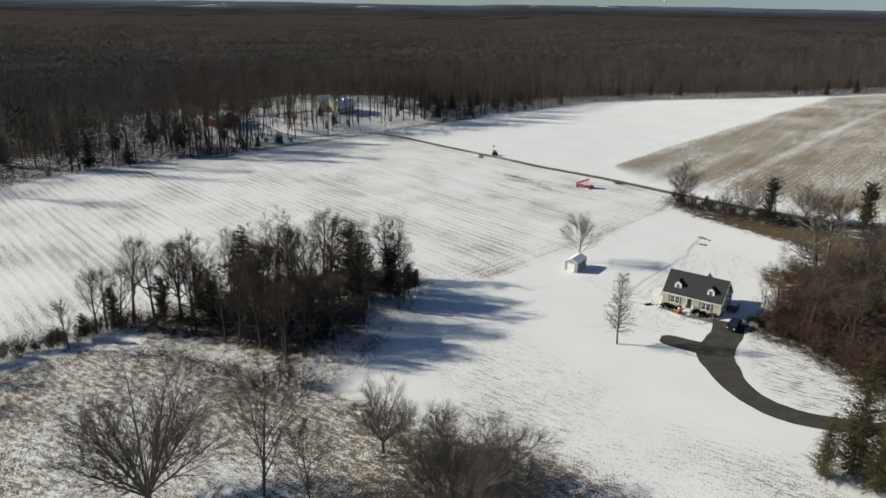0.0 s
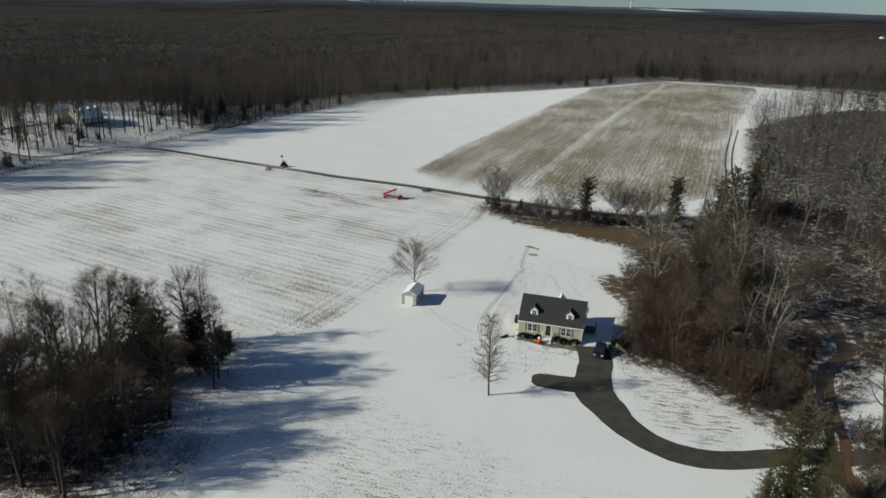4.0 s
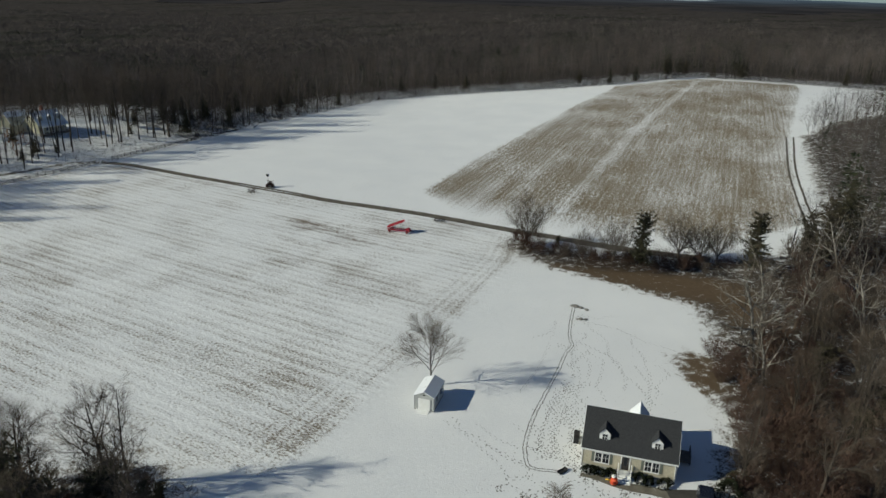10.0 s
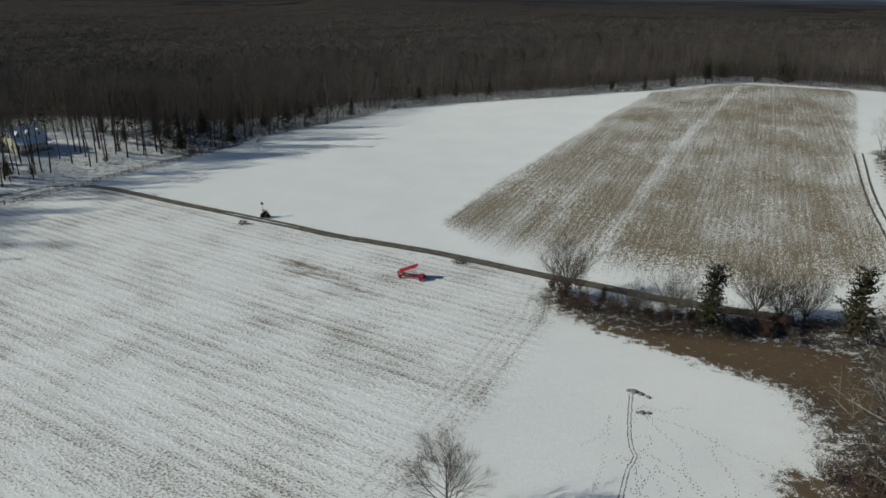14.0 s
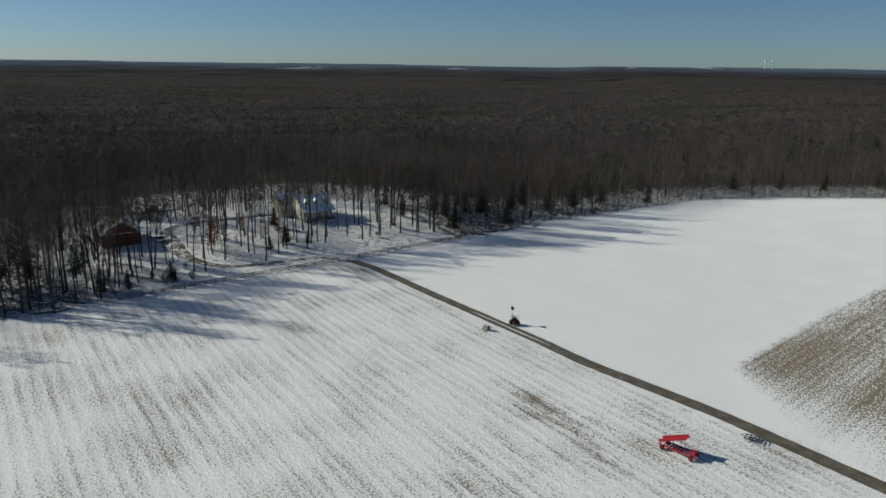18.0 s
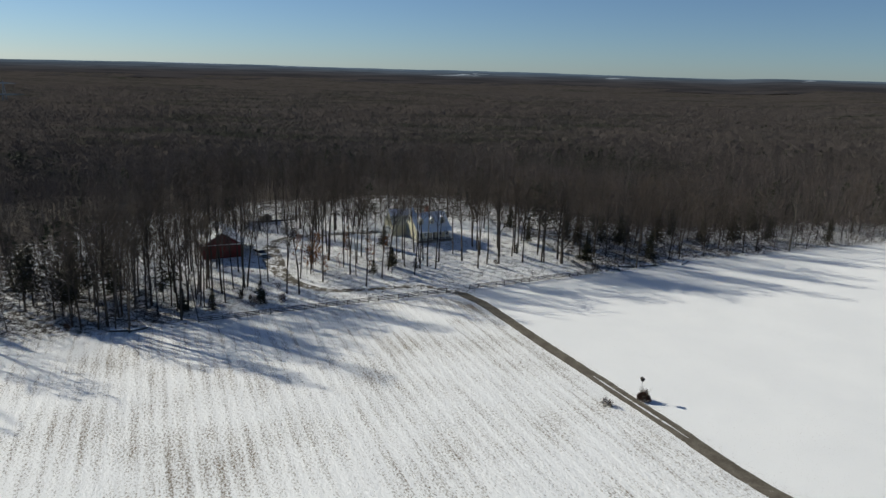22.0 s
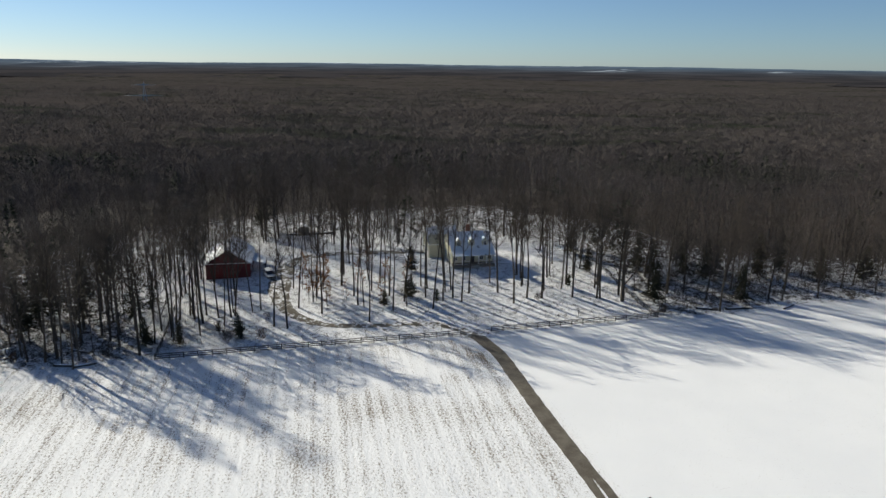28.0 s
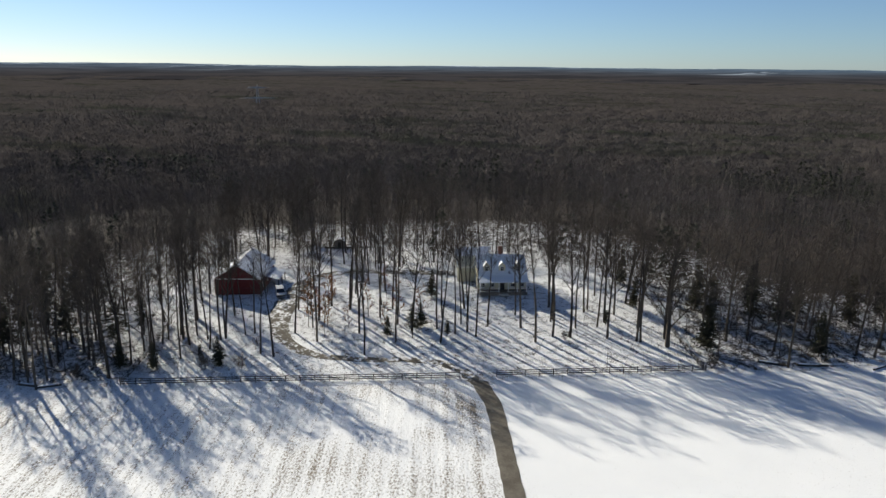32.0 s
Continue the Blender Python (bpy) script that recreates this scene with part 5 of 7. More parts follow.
def canopy():
    g = np.random.default_rng(9)
    th = np.radians(np.linspace(22, 190, 720))
    r = [200.0]
    while r[-1] < 2200:
        r.append(r[-1] + max(3.0, r[-1] * 0.009))
    T, R = np.meshgrid(th, np.array(r))
    T = T + g.uniform(-0.3, 0.3, T.shape) * (th[1] - th[0])
    R = R + g.uniform(-1, 1, R.shape)
    X, Y = R * np.cos(T), R * np.sin(T) - 60
    d = np.maximum(-sdf(CLEARING, X, Y), np.where(X > 330, sdf(RIGHT_WOOD, X, Y) - 60, -99))
    d = np.minimum(d, 25 - sdf(YARD, X, Y))
    rise = np.clip((d - 105) / 130, 0, 1)
    Z = height(X, Y) - 1.0 + 11.5 * rise + crown_bumps(X, Y) * 0.36 * rise + crown_bumps(X + 500, Y, 31.0) * 0.25 * rise
    Z += g.normal(0, 0.35, Z.shape) * rise + 1.6 * np.sin(X / 140 + 1) * np.sin(Y / 170)
    keep = (d[:-1, :-1] > 90) & (d[1:, 1:] > 90) & (d[:-1, 1:] > 90) & (d[1:, :-1] > 90)
    return grid_mesh("forest_canopy", X, Y, Z, keep)


k = Nodes("canopy")
P = k.coords()
n1, n2, n3, n4 = k.noise(0.0045, 5, P, 0.6), k.noise(0.03, 5, P, 0.65), k.noise(0.22, 5, P, 0.72), k.noise(0.02, 3, k.mapped(P, radians(20), (3.0, 0.7, 1)), 0.6)
col = k.mix(k.ramp(n2, 0.3, 0.7), (0.042, 0.039, 0.038), (0.058, 0.051, 0.048))
col = k.mix(k.ramp(n3, 0.42, 0.66), col, (0.076, 0.067, 0.063))
col = k.mix(k.ramp(k.math("ADD", n4, k.math("MULTIPLY", n3, 0.35)), 0.71, 0.80), col, (0.030, 0.033, 0.025))
col = k.mix(k.ramp(n1, 0.35, 0.65, 0.0, 0.3), col, (0.066, 0.054, 0.048))
CANOPY = k.done(col, 1.0, k.math("ADD", k.math("MULTIPLY", n3, 1.4), n2), 0.5, 1.6, spec=0.0)
cme = canopy()
cme.materials.append(CANOPY)
cme.polygons.foreach_set("use_smooth", [True] * len(cme.polygons))
tagged(new("forest_canopy", cme), "unbroken brown canopy of leafless forest to the horizon", "forest", kind="stuff")
# crowns standing out of the far canopy
g = np.random.default_rng(15)
ta, tr = np.radians(g.uniform(25, 188, 16000)), g.uniform(430, 1150, 16000)
tx, ty = tr * np.cos(ta), tr * np.sin(ta) - 60
td = -sdf(CLEARING, tx, ty)
ready = td > 440
stand = np.sin(tx / 61 + 2 * np.sin(ty / 90)) * np.cos(ty / 47) > 0.62
far_crowns = [tuple(p) for p in np.stack([tx, ty], -1)[ready & ~stand]]
far_pines = [tuple(p) for p in np.stack([tx, ty], -1)[ready & stand & (g.uniform(0, 1, len(tx)) < 0.5)]]
tagged(forest_mass("forest", far_crowns, 16, 16, 0, (0.07, 0.15), tall=(15, 21), foot=0.55, reach=(3.2, 5.2), blade=(1.2, 2.6)), "crowns of the far leafless forest", "forest", kind="stuff")
tagged(forest_mass("conifers", far_pines, 17, 34, conifers=True), "dark stands of conifers in the far forest", "forest", kind="stuff")


# ---- building materials ----
def siding_surface(name, col, col2, pitch=0.14, upright=False):
    k = Nodes(name)
    P = k.local()
    sep = k.t.nodes.new("ShaderNodeSeparateXYZ")
    k.put(sep.inputs[0], P)
    v = k.math("FRACT", k.math("DIVIDE", k.math("ADD", sep.outputs[0], sep.outputs[1]) if upright else sep.outputs[2], pitch))
    lap = k.ramp(v, 0.0, 0.22)
    n = k.noise(3.0, 4, P)
    c = k.mix(k.ramp(n, 0.35, 0.65), col, col2)
    return k.done(k.mix(lap, tuple(0.72 * x for x in col), c), 0.7, v, 0.5, 0.02)


def roof_surface(name, a, b, snow):
    k = Nodes(name)
    P = k.local()
    n, f = k.noise(0.45, 4, P), k.noise(14, 3, k.mapped(P, 0, (2.5, 1, 1)))
    col = k.mix(k.ramp(f, 0.35, 0.65), a, b)
    if snow:
        col = k.mix(k.ramp(k.math("ADD", k.math("MULTIPLY", n, 0.7), k.math("MULTIPLY", k.noise(2.2, 4, P), 0.3)), 0.62 - snow, 0.68 - snow), col, (0.80, 0.82, 0.84))
    return k.done(col, 0.75, f, 0.4, 0.03)


CREAM = siding_surface("cream_siding", (0.50, 0.455, 0.34), (0.56, 0.51, 0.385))
YELLOW = siding_surface("yellow_siding", (0.55, 0.51, 0.36), (0.61, 0.57, 0.42), 0.16)
BARN_RED = siding_surface("barn_red_boards", (0.12, 0.020, 0.020), (0.16, 0.028, 0.025), 0.25, True)
GREY_METAL = siding_surface("grey_shed_siding", (0.40, 0.41, 0.40), (0.47, 0.48, 0.46), 0.22, True)
SHINGLE = roof_surface("dark_shingles", (0.026, 0.027, 0.029), (0.045, 0.046, 0.049), 0)
SNOW_ROOF = roof_surface("snowy_shingles", (0.22, 0.23, 0.24), (0.30, 0.31, 0.32), 0.26)
BARN_ROOF = roof_surface("snowy_barn_roof", (0.30, 0.31, 0.32), (0.38, 0.39, 0.40), 0.36)
SHED_ROOF = roof_surface("snowy_metal_roof", (0.52, 0.53, 0.54), (0.6, 0.6, 0.6), 0.3)
WHITE = surface("white_paint", (0.76, 0.76, 0.73), (0.82, 0.82, 0.80), 1.5, 0.5)
TRIM = surface("white_trim", (0.72, 0.72, 0.69), (0.80, 0.80, 0.78), 2.5, 0.5)
SHUTTER = surface("grey_green_shutter", (0.13, 0.145, 0.12), (0.17, 0.185, 0.155), 2, 0.6)
DOOR_DARK = surface("dark_door", (0.035, 0.03, 0.028), (0.055, 0.045, 0.04), 2, 0.45)
CONCRETE = surface("concrete", (0.33, 0.32, 0.30), (0.42, 0.41, 0.39), 2, 0.9)
BRICK = surface("chimney_brick", (0.20, 0.085, 0.06), (0.28, 0.13, 0.09), 6, 0.9)
OLD_WOOD = surface("weathered_wood", (0.12, 0.105, 0.09), (0.20, 0.18, 0.155), 3, 0.9)
FENCE_WOOD = surface("weathered_fence_wood", (0.045, 0.040, 0.035), (0.085, 0.077, 0.067), 3, 0.9)
DARK_WOOD = surface("dark_stained_wood", (0.028, 0.023, 0.019), (0.05, 0.042, 0.035), 3, 0.9)
RED_PAINT = surface("faded_red_paint", (0.28, 0.010, 0.024), (0.37, 0.019, 0.036), 3, 0.5, spec=0.4)
BLACK_STEEL = surface("dark_rusty_steel", (0.016, 0.015, 0.015), (0.036, 0.033, 0.031), 6, 0.85)
GREY_STEEL = surface("galvanised_steel", (0.30, 0.31, 0.32), (0.42, 0.43, 0.44), 3, 0.45, 0.6)
RUBBER = surface("rubber", (0.018, 0.018, 0.019), (0.03, 0.03, 0.03), 8, 0.8)
NAVY = surface("dark_navy_paint", (0.010, 0.012, 0.019), (0.016, 0.018, 0.028), 1, 0.22, spec=0.5)
CAR_WHITE = surface("white_car_paint", (0.62, 0.62, 0.62), (0.70, 0.70, 0.70), 1, 0.3)
SNOW = surface("settled_snow", (0.78, 0.80, 0.82), (0.86, 0.87, 0.88), 1.2, 0.6, fine=9, bump=0.5)
STONE = surface("grey_stone", (0.16, 0.15, 0.135), (0.27, 0.255, 0.235), 3, 0.9, bump=0.6)
ORANGE = surface("orange_fabric", (0.52, 0.055, 0.025), (0.62, 0.10, 0.04), 3, 0.7)
# worn grass of the bare patches, and the painted shade inside footprints
GRASS_PRINT_SHADE = surface("trodden_grass_print_shade", (0.085, 0.075, 0.060), (0.155, 0.138, 0.112), 3, 0.95)
k = Nodes("window_glass")
GLASS = k.done(k.mix(k.noise(1.2, 2, k.local()), (0.012, 0.014, 0.018), (0.03, 0.034, 0.042)), 0.08, spec=0.6)
k = Nodes("haze_hills")
snow_far = k.ramp(k.noise(1.0, 3, k.mapped(k.coords(), 0, (260, 900, 300))), 0.62, 0.67)
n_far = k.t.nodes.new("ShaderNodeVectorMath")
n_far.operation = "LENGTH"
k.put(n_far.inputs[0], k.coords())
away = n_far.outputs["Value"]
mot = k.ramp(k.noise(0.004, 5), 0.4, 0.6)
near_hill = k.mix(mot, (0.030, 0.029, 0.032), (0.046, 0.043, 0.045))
# distance haze painted in: farther out the colour turns bluer and glows
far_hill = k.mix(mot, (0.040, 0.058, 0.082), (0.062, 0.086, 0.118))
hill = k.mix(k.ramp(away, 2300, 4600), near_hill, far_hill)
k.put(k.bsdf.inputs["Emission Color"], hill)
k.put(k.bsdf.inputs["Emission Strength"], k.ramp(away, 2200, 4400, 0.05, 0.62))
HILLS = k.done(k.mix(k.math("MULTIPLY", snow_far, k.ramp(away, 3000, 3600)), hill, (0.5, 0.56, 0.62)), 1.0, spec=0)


# ---- building parts ----
def window(parent, x, y, z, w, h, wall=-1, panes=(2, 2), name="window", trim=0.09):
    """A sash window proud of a wall that faces -y; under it frame, glass and bars."""
    ob = new(name)
    ob.parent = parent
    ob.location = (x, y, z)
    f = Shape()
    f.box(-w / 2 - trim, -0.07, -trim, -w / 2, 0.03, h + trim).box(w / 2, -0.07, -trim, w / 2 + trim, 0.03, h + trim)
    f.box(-w / 2, -0.07, -trim, w / 2, 0.03, 0).box(-w / 2, -0.07, h, w / 2, 0.03, h + trim)
    f.box(-w / 2 - trim - 0.04, -0.12, -trim - 0.05, w / 2 + trim + 0.04, 0.03, -trim)
    part("window_frame", f, TRIM, ob)
    part("pane", Shape().box(-w / 2, -0.03, 0, w / 2, 0.0, h), GLASS, ob)
    b = Shape()
    for i in range(1, panes[0]):
        t = -w / 2 + w * i / panes[0]
        b.box(t - 0.018, -0.05, 0, t + 0.018, -0.03, h)
    for i in range(1, panes[1]):
        t = h * i / panes[1]
        b.box(-w / 2, -0.052, t - 0.022, w / 2, -0.03, t + 0.022)
    if b.v:
        part("glazing_bar", b, TRIM, ob)
    return ob


def gable_roof(parent, x0, x1, y0, y1, z_eave, z_ridge, mat, over=0.3, thick=0.16, name="roof", trim=TRIM):
    """Two slopes with the ridge along x, overhanging, and white barge boards."""
    ym = (y0 + y1) / 2
    slope = (z_ridge - z_eave) / (ym - y0)
    ze = z_eave - over * slope
    for side, (a, b) in enumerate(((y0 - over, ym), (y1 + over, ym))):
        s = Shape().prism([(a, ze), (b, z_ridge), (b, z_ridge + thick), (a, ze + thick)], "x", x0 - over * 0.7, x1 + over * 0.7)
        part(name, s, mat, parent)
        g = Shape().box(x0 - over * 0.7, min(a, a + (0.07 if side == 0 else -0.07)) - (0.06 if side == 0 else -0.06), ze - 0.05, x1 + over * 0.7, max(a, a + (0.07 if side == 0 else -0.07)) - (0.06 if side == 0 else -0.06), ze + thick - 0.01)
        part("gutter", g, trim, parent)
        for x in (x0 - over * 0.7 - 0.05, x1 + over * 0.7):
            part("barge_board", Shape().prism([(a, ze - 0.10), (b, z_ridge - 0.10), (b, z_ridge + thick - 0.02), (a, ze + thick - 0.02)], "x", x, x + 0.05), trim, parent)


def gable_wall(parent, x0, x1, y0, y1, z0, z_eave, z_ridge, mat, name="wall"):
    """A gabled block, ridge along x, as one closed body."""
    ym = (y0 + y1) / 2
    return part(name, Shape().prism([(y0, z0), (y1, z0), (y1, z_eave), (ym, z_ridge - 0.02), (y0, z_eave)], "x", x0, x1), mat, parent)


def dormer(parent, x, yf, zb, w, hw, hr, depth, wall, roof):
    """A gabled dormer whose face looks to -y."""
    ob = part("dormer", Shape().prism([(x - w / 2, zb), (x + w / 2, zb), (x + w / 2, zb + hw), (x, zb + hr), (x - w / 2, zb + hw)], "y", yf, yf + depth), wall, parent)
    for sgn in (-1, 1):
        o, t = 0.14, 0.09
        s = (hr - hw) / (w / 2)
        a = Shape().prism([(x + sgn * (w / 2 + o), zb + hw - o * s), (x, zb + hr), (x, zb + hr + t), (x + sgn * (w / 2 + o), zb + hw - o * s + t)], "y", yf - 0.14, yf + depth)
        part("dormer_roof", a, roof, ob)
    window(ob, x, yf - 0.003, zb + 0.30, w * 0.46, hw * 0.66, name="dormer_window", trim=0.07)
    return ob


# ---- the cape house ----
HX, HY = Vector((0.8192, -0.5736, 0)), Vector((0.5736, 0.8192, 0))
HC = Vector((32.5, -149.9, 0))


def at_house(x, y):
    p = HC + HX * x + HY * y
    return p.x, p.y


def cape_house():
    z0 = gz(HC.x, HC.y)
    ob = thing("house", pose(HC.x, HC.y, z0, 0, 0, -35), "cream cape house with dark shingle roof and two dormers", "house")
    L, D, ze, zr = 5.75, 3.85, 2.95, 6.45
    part("foundation", Shape().box(-L - 0.02, -D - 0.02, -0.6, L + 0.02, D + 0.02, 0.45), CONCRETE, ob)
    gable_wall(ob, -L, L, -D, D, 0.45, ze, zr - 0.1, CREAM)
    gable_roof(ob, -L, L, -D, D, ze, zr, SHINGLE, 0.25)
    for x in (-L, L):
        for y in (-D, D):
            part("corner_board", Shape().box(x - 0.07, y - 0.07, 0.45, x + 0.07, y + 0.07, ze - 0.02), TRIM, ob)
    part("frieze", Shape().box(-L + 0.07, -D - 0.05, ze - 0.34, L - 0.07, -D - 0.003, ze - 0.08), TRIM, ob)
    for xc in (-3.25, 2.85):
        for dx in (-0.46, 0.46):
            window(ob, xc + dx, -D - 0.004, 1.05, 0.74, 1.35)
        for dx in (-1.13, 1.13):
            s = Shape().box(xc + dx - 0.17, -D - 0.05, 0.98, xc + dx + 0.17, -D - 0.004, 2.46)
            for i in range(9):
                s.box(xc + dx - 0.13, -D - 0.062, 1.06 + 0.15 * i, xc + dx + 0.13, -D - 0.05, 1.15 + 0.15 * i)
            part("shutter", s, SHUTTER, ob)
    # door and stoop
    xd = -0.35
    d = part("door", Shape().box(xd - 0.46, -D - 0.06, 0.62, xd + 0.46, -D - 0.004, 2.68), DOOR_DARK, ob, "dark front door with a glass light")
    part("pane", Shape().box(xd - 0.2, -D - 0.075, 1.2, xd + 0.2, -D - 0.06, 2.4), GLASS, d)
    part("handle", Shape().box(xd + 0.32, -D - 0.10, 1.55, xd + 0.37, -D - 0.06, 1.70), GREY_STEEL, d)
    f = Shape().box(xd - 0.60, -D - 0.09, 0.6, xd - 0.46, -D - 0.003, 2.76).box(xd + 0.46, -D - 0.09, 0.6, xd + 0.60, -D - 0.003, 2.76).box(xd - 0.66, -D - 0.12, 2.76, xd + 0.66, -D - 0.003, 2.9)
    part("door_frame", f, TRIM, ob)
    part("stoop", Shape().bevel_box(xd - 0.85, -D - 1.35, -0.3, xd + 0.85, -D - 0.1, 0.58, 0.03), WHITE, ob)
    for i in range(3):
        part("step", Shape().bevel_box(xd - 0.75, -D - 1.65 - 0.3 * i, -0.3, xd + 0.75, -D - 1.36 - 0.3 * i, 0.42 - 0.17 * i, 0.02), WHITE, ob)
    for sx in (-0.8, 0.8):
        r = Shape()
        for y, zb in ((-D - 0.2, 0.58), (-D - 1.28, 0.58), (-D - 2.2, 0.06)):
            r.box(xd + sx - 0.05, y - 0.05, zb, xd + sx + 0.05, y + 0.05, zb + 0.98)
        r.box(xd + sx - 0.035, -D - 1.28, 1.44, xd + sx + 0.035, -D - 0.2, 1.52)
        r.prism([(-D - 2.2, 0.92), (-D - 1.28, 1.44), (-D - 1.28, 1.52), (-D - 2.2, 1.0)], "x", xd + sx - 0.035, xd + sx + 0.035)
        for i in range(7):
            y = -D - 0.32 - 0.14 * i
            r.box(xd + sx - 0.015, y - 0.015, 0.58, xd + sx + 0.015, y + 0.015, 1.45)
        part("railing", r, WHITE, ob)
    for x in (-3.2, 3.25):
        dormer(ob, x, -2.95, 3.55, 1.35, 1.25, 1.95, 2.6, WHITE, SHINGLE)
    # rear wing with a snowy roof
    part("rear_wing", Shape().prism([(-0.3, 0.2), (1.9, 0.2), (1.9, 4.3), (0.8, 5.65), (-0.3, 4.3)], "y", D - 2.2, D + 0.5), WHITE, ob)
    for sgn in (-1, 1):
        part("wing_roof", Shape().prism([(0.8 + sgn * 1.3, 4.05), (0.8, 5.66), (0.8, 5.78), (0.8 + sgn * 1.3, 4.17)], "y", D - 2.2, D + 0.75), SNOW, ob)
    part("finial", Shape().tube([(0.8, D + 0.6, 5.7), (0.8, D + 0.6, 6.2)], [0.06, 0.02], 6), TRIM, ob)
    # gable end windows
    for sgn in (-1, 1):
        for y, z in ((-1.6, 1.1), (1.6, 1.1), (0, 4.0)):
            w = window(ob, sgn * (L + 0.004), y, z, 0.8, 1.25)
            w.rotation_euler = (0, 0, radians(90 * sgn))
    # side deck
    dk = Shape().box(L + 0.05, 0.4, 0.35, L + 2.0, 3.0, 0.5)
    part("deck", dk, OLD_WOOD, ob)
    for x, y in ((L + 0.2, 0.5), (L + 1.9, 0.5), (L + 1.9, 1.7), (L + 1.9, 2.9)):
        part("post", Shape().box(x - 0.06, y - 0.06, -0.3, x + 0.06, y + 0.06, 1.45), OLD_WOOD, ob)
    part("railing", Shape().box(L + 1.86, 0.56, 1.35, L + 1.94, 2.84, 1.43).box(L + 1.88, 0.56, 0.9, L + 1.92, 2.84, 0.96), OLD_WOOD, ob)
    part("downpipe", Shape().tube([(L - 0.12, -D - 0.12, 0.3), (L - 0.12, -D - 0.12, 2.8)], [0.05, 0.05], 6), TRIM, ob)
    return ob


cape_house()


DARK_LEAF = tree_surface("dark_evergreen_leaf", (0.014, 0.018, 0.010), (0.024, 0.028, 0.015), (0.045, 0.045, 0.024))


def clipped_bush(x, y, w, h, seed, label="dark evergreen foundation shrub before the house wall", leaves=None, group="shrubs before the house", count=520):
    rnd = random.Random(seed)
    ob = thing("evergreen_shrub", at_ground(x, y), label, "shrub", group)
    core, leaf = Shape(), Shape()
    core.tube([(0, 0, -0.2), (0, 0, h * 0.6)], [0.06, 0.03], 5)
    for i in range(count):
        a, u = rnd.uniform(0, 6.283), rnd.uniform(-0.25, 1)
        r = math.sqrt(max(0, 1 - u * u)) * w / 2 * rnd.uniform(0.6, 1.1) * (1 + 0.25 * math.sin(2 * a + seed) + 0.15 * math.sin(5 * a + seed * 3))
        p = Vector((r * math.cos(a), r * math.sin(a), 0.25 * h + 0.65 * h * u * rnd.uniform(0.7, 1.1) * (1 + 0.2 * math.sin(3 * a + seed))))
        d = Vector((math.cos(a), math.sin(a), u)).normalized()
        s = Vector((rnd.gauss(0, 1), rnd.gauss(0, 1), rnd.gauss(0, 1))).cross(d).normalized() * 0.10
        leaf.add([p - s, p + s, p + d * 0.18 + s * 0.6], [(0, 1, 2)])
    part("stem", core, BARK, ob)
    part("foliage", leaf, leaves or DARK_LEAF, ob)


for i, (x, w, h) in enumerate(((-4.6, 1.6, 0.85), (-3.4, 1.4, 0.75), (-1.9, 1.4, 0.95), (1.6, 1.7, 1.0), (2.7, 1.4, 0.8), (4.5, 1.8, 1.0))):
    clipped_bush(*at_house(x, -4.75), w, h, 40 + i)
clipped_bush(40.0, -160.4, 3.6, 2.3, 57, "large dark evergreen bush beside the driveway", None, "", 1500)
clipped_bush(42.6, -158.6, 2.6, 1.7, 58, "dark evergreen bush beside the driveway", None, "", 900)
walkway = new("path", ribbon("path", [at_house(-5.6, -5.7), at_house(-3, -5.9), at_house(0, -6.3), at_house(3, -6.3), at_house(6.4, -6.4)], [0.7, 1.1, 1.5, 1.5, 1.3], lane_surface("worn_path", (0.12, 0.105, 0.08), (0.21, 0.19, 0.15), 0.06), lift=0.03, thick=0.1, cols=3, wob=0.16, seed=12))
tagged(walkway, "worn brown path along the front of the house", "path", kind="structure")


# inflated lawn figure
def lawn_inflatable(x, y):
    ob = thing("lawn_inflatable", at_ground(x, y, -35), "orange-red inflated lawn decoration with a pale top", "decoration")
    part("body", Shape().tube([(0, 0, -0.05), (0.02, 0, 0.08), (0.05, 0, 0.35), (0.02, 0, 0.62), (-0.05, 0, 0.85), (-0.05, 0, 0.93)], [0.3, 0.44, 0.5, 0.46, 0.28, 0.1], 14), ORANGE, ob, "", True)
    part("top", Shape().tube([(-0.05, 0, 0.86), (-0.05, 0, 0.95), (-0.04, 0, 1.1), (-0.03, 0, 1.24), (-0.03, 0, 1.29)], [0.12, 0.22, 0.26, 0.18, 0.05], 14), WHITE, ob, "pale rounded top", True)
    part("tail", Shape().tube([(-0.3, -0.1, 0.5), (-0.75, -0.2, 0.62), (-1.05, -0.25, 0.55)], [0.13, 0.11, 0.04], 8), surface("yellow_fabric", (0.7, 0.42, 0.03), (0.78, 0.5, 0.06), 3, 0.7), ob, "yellow side piece", True)


lawn_inflatable(*at_house(-1.5, -6.3))


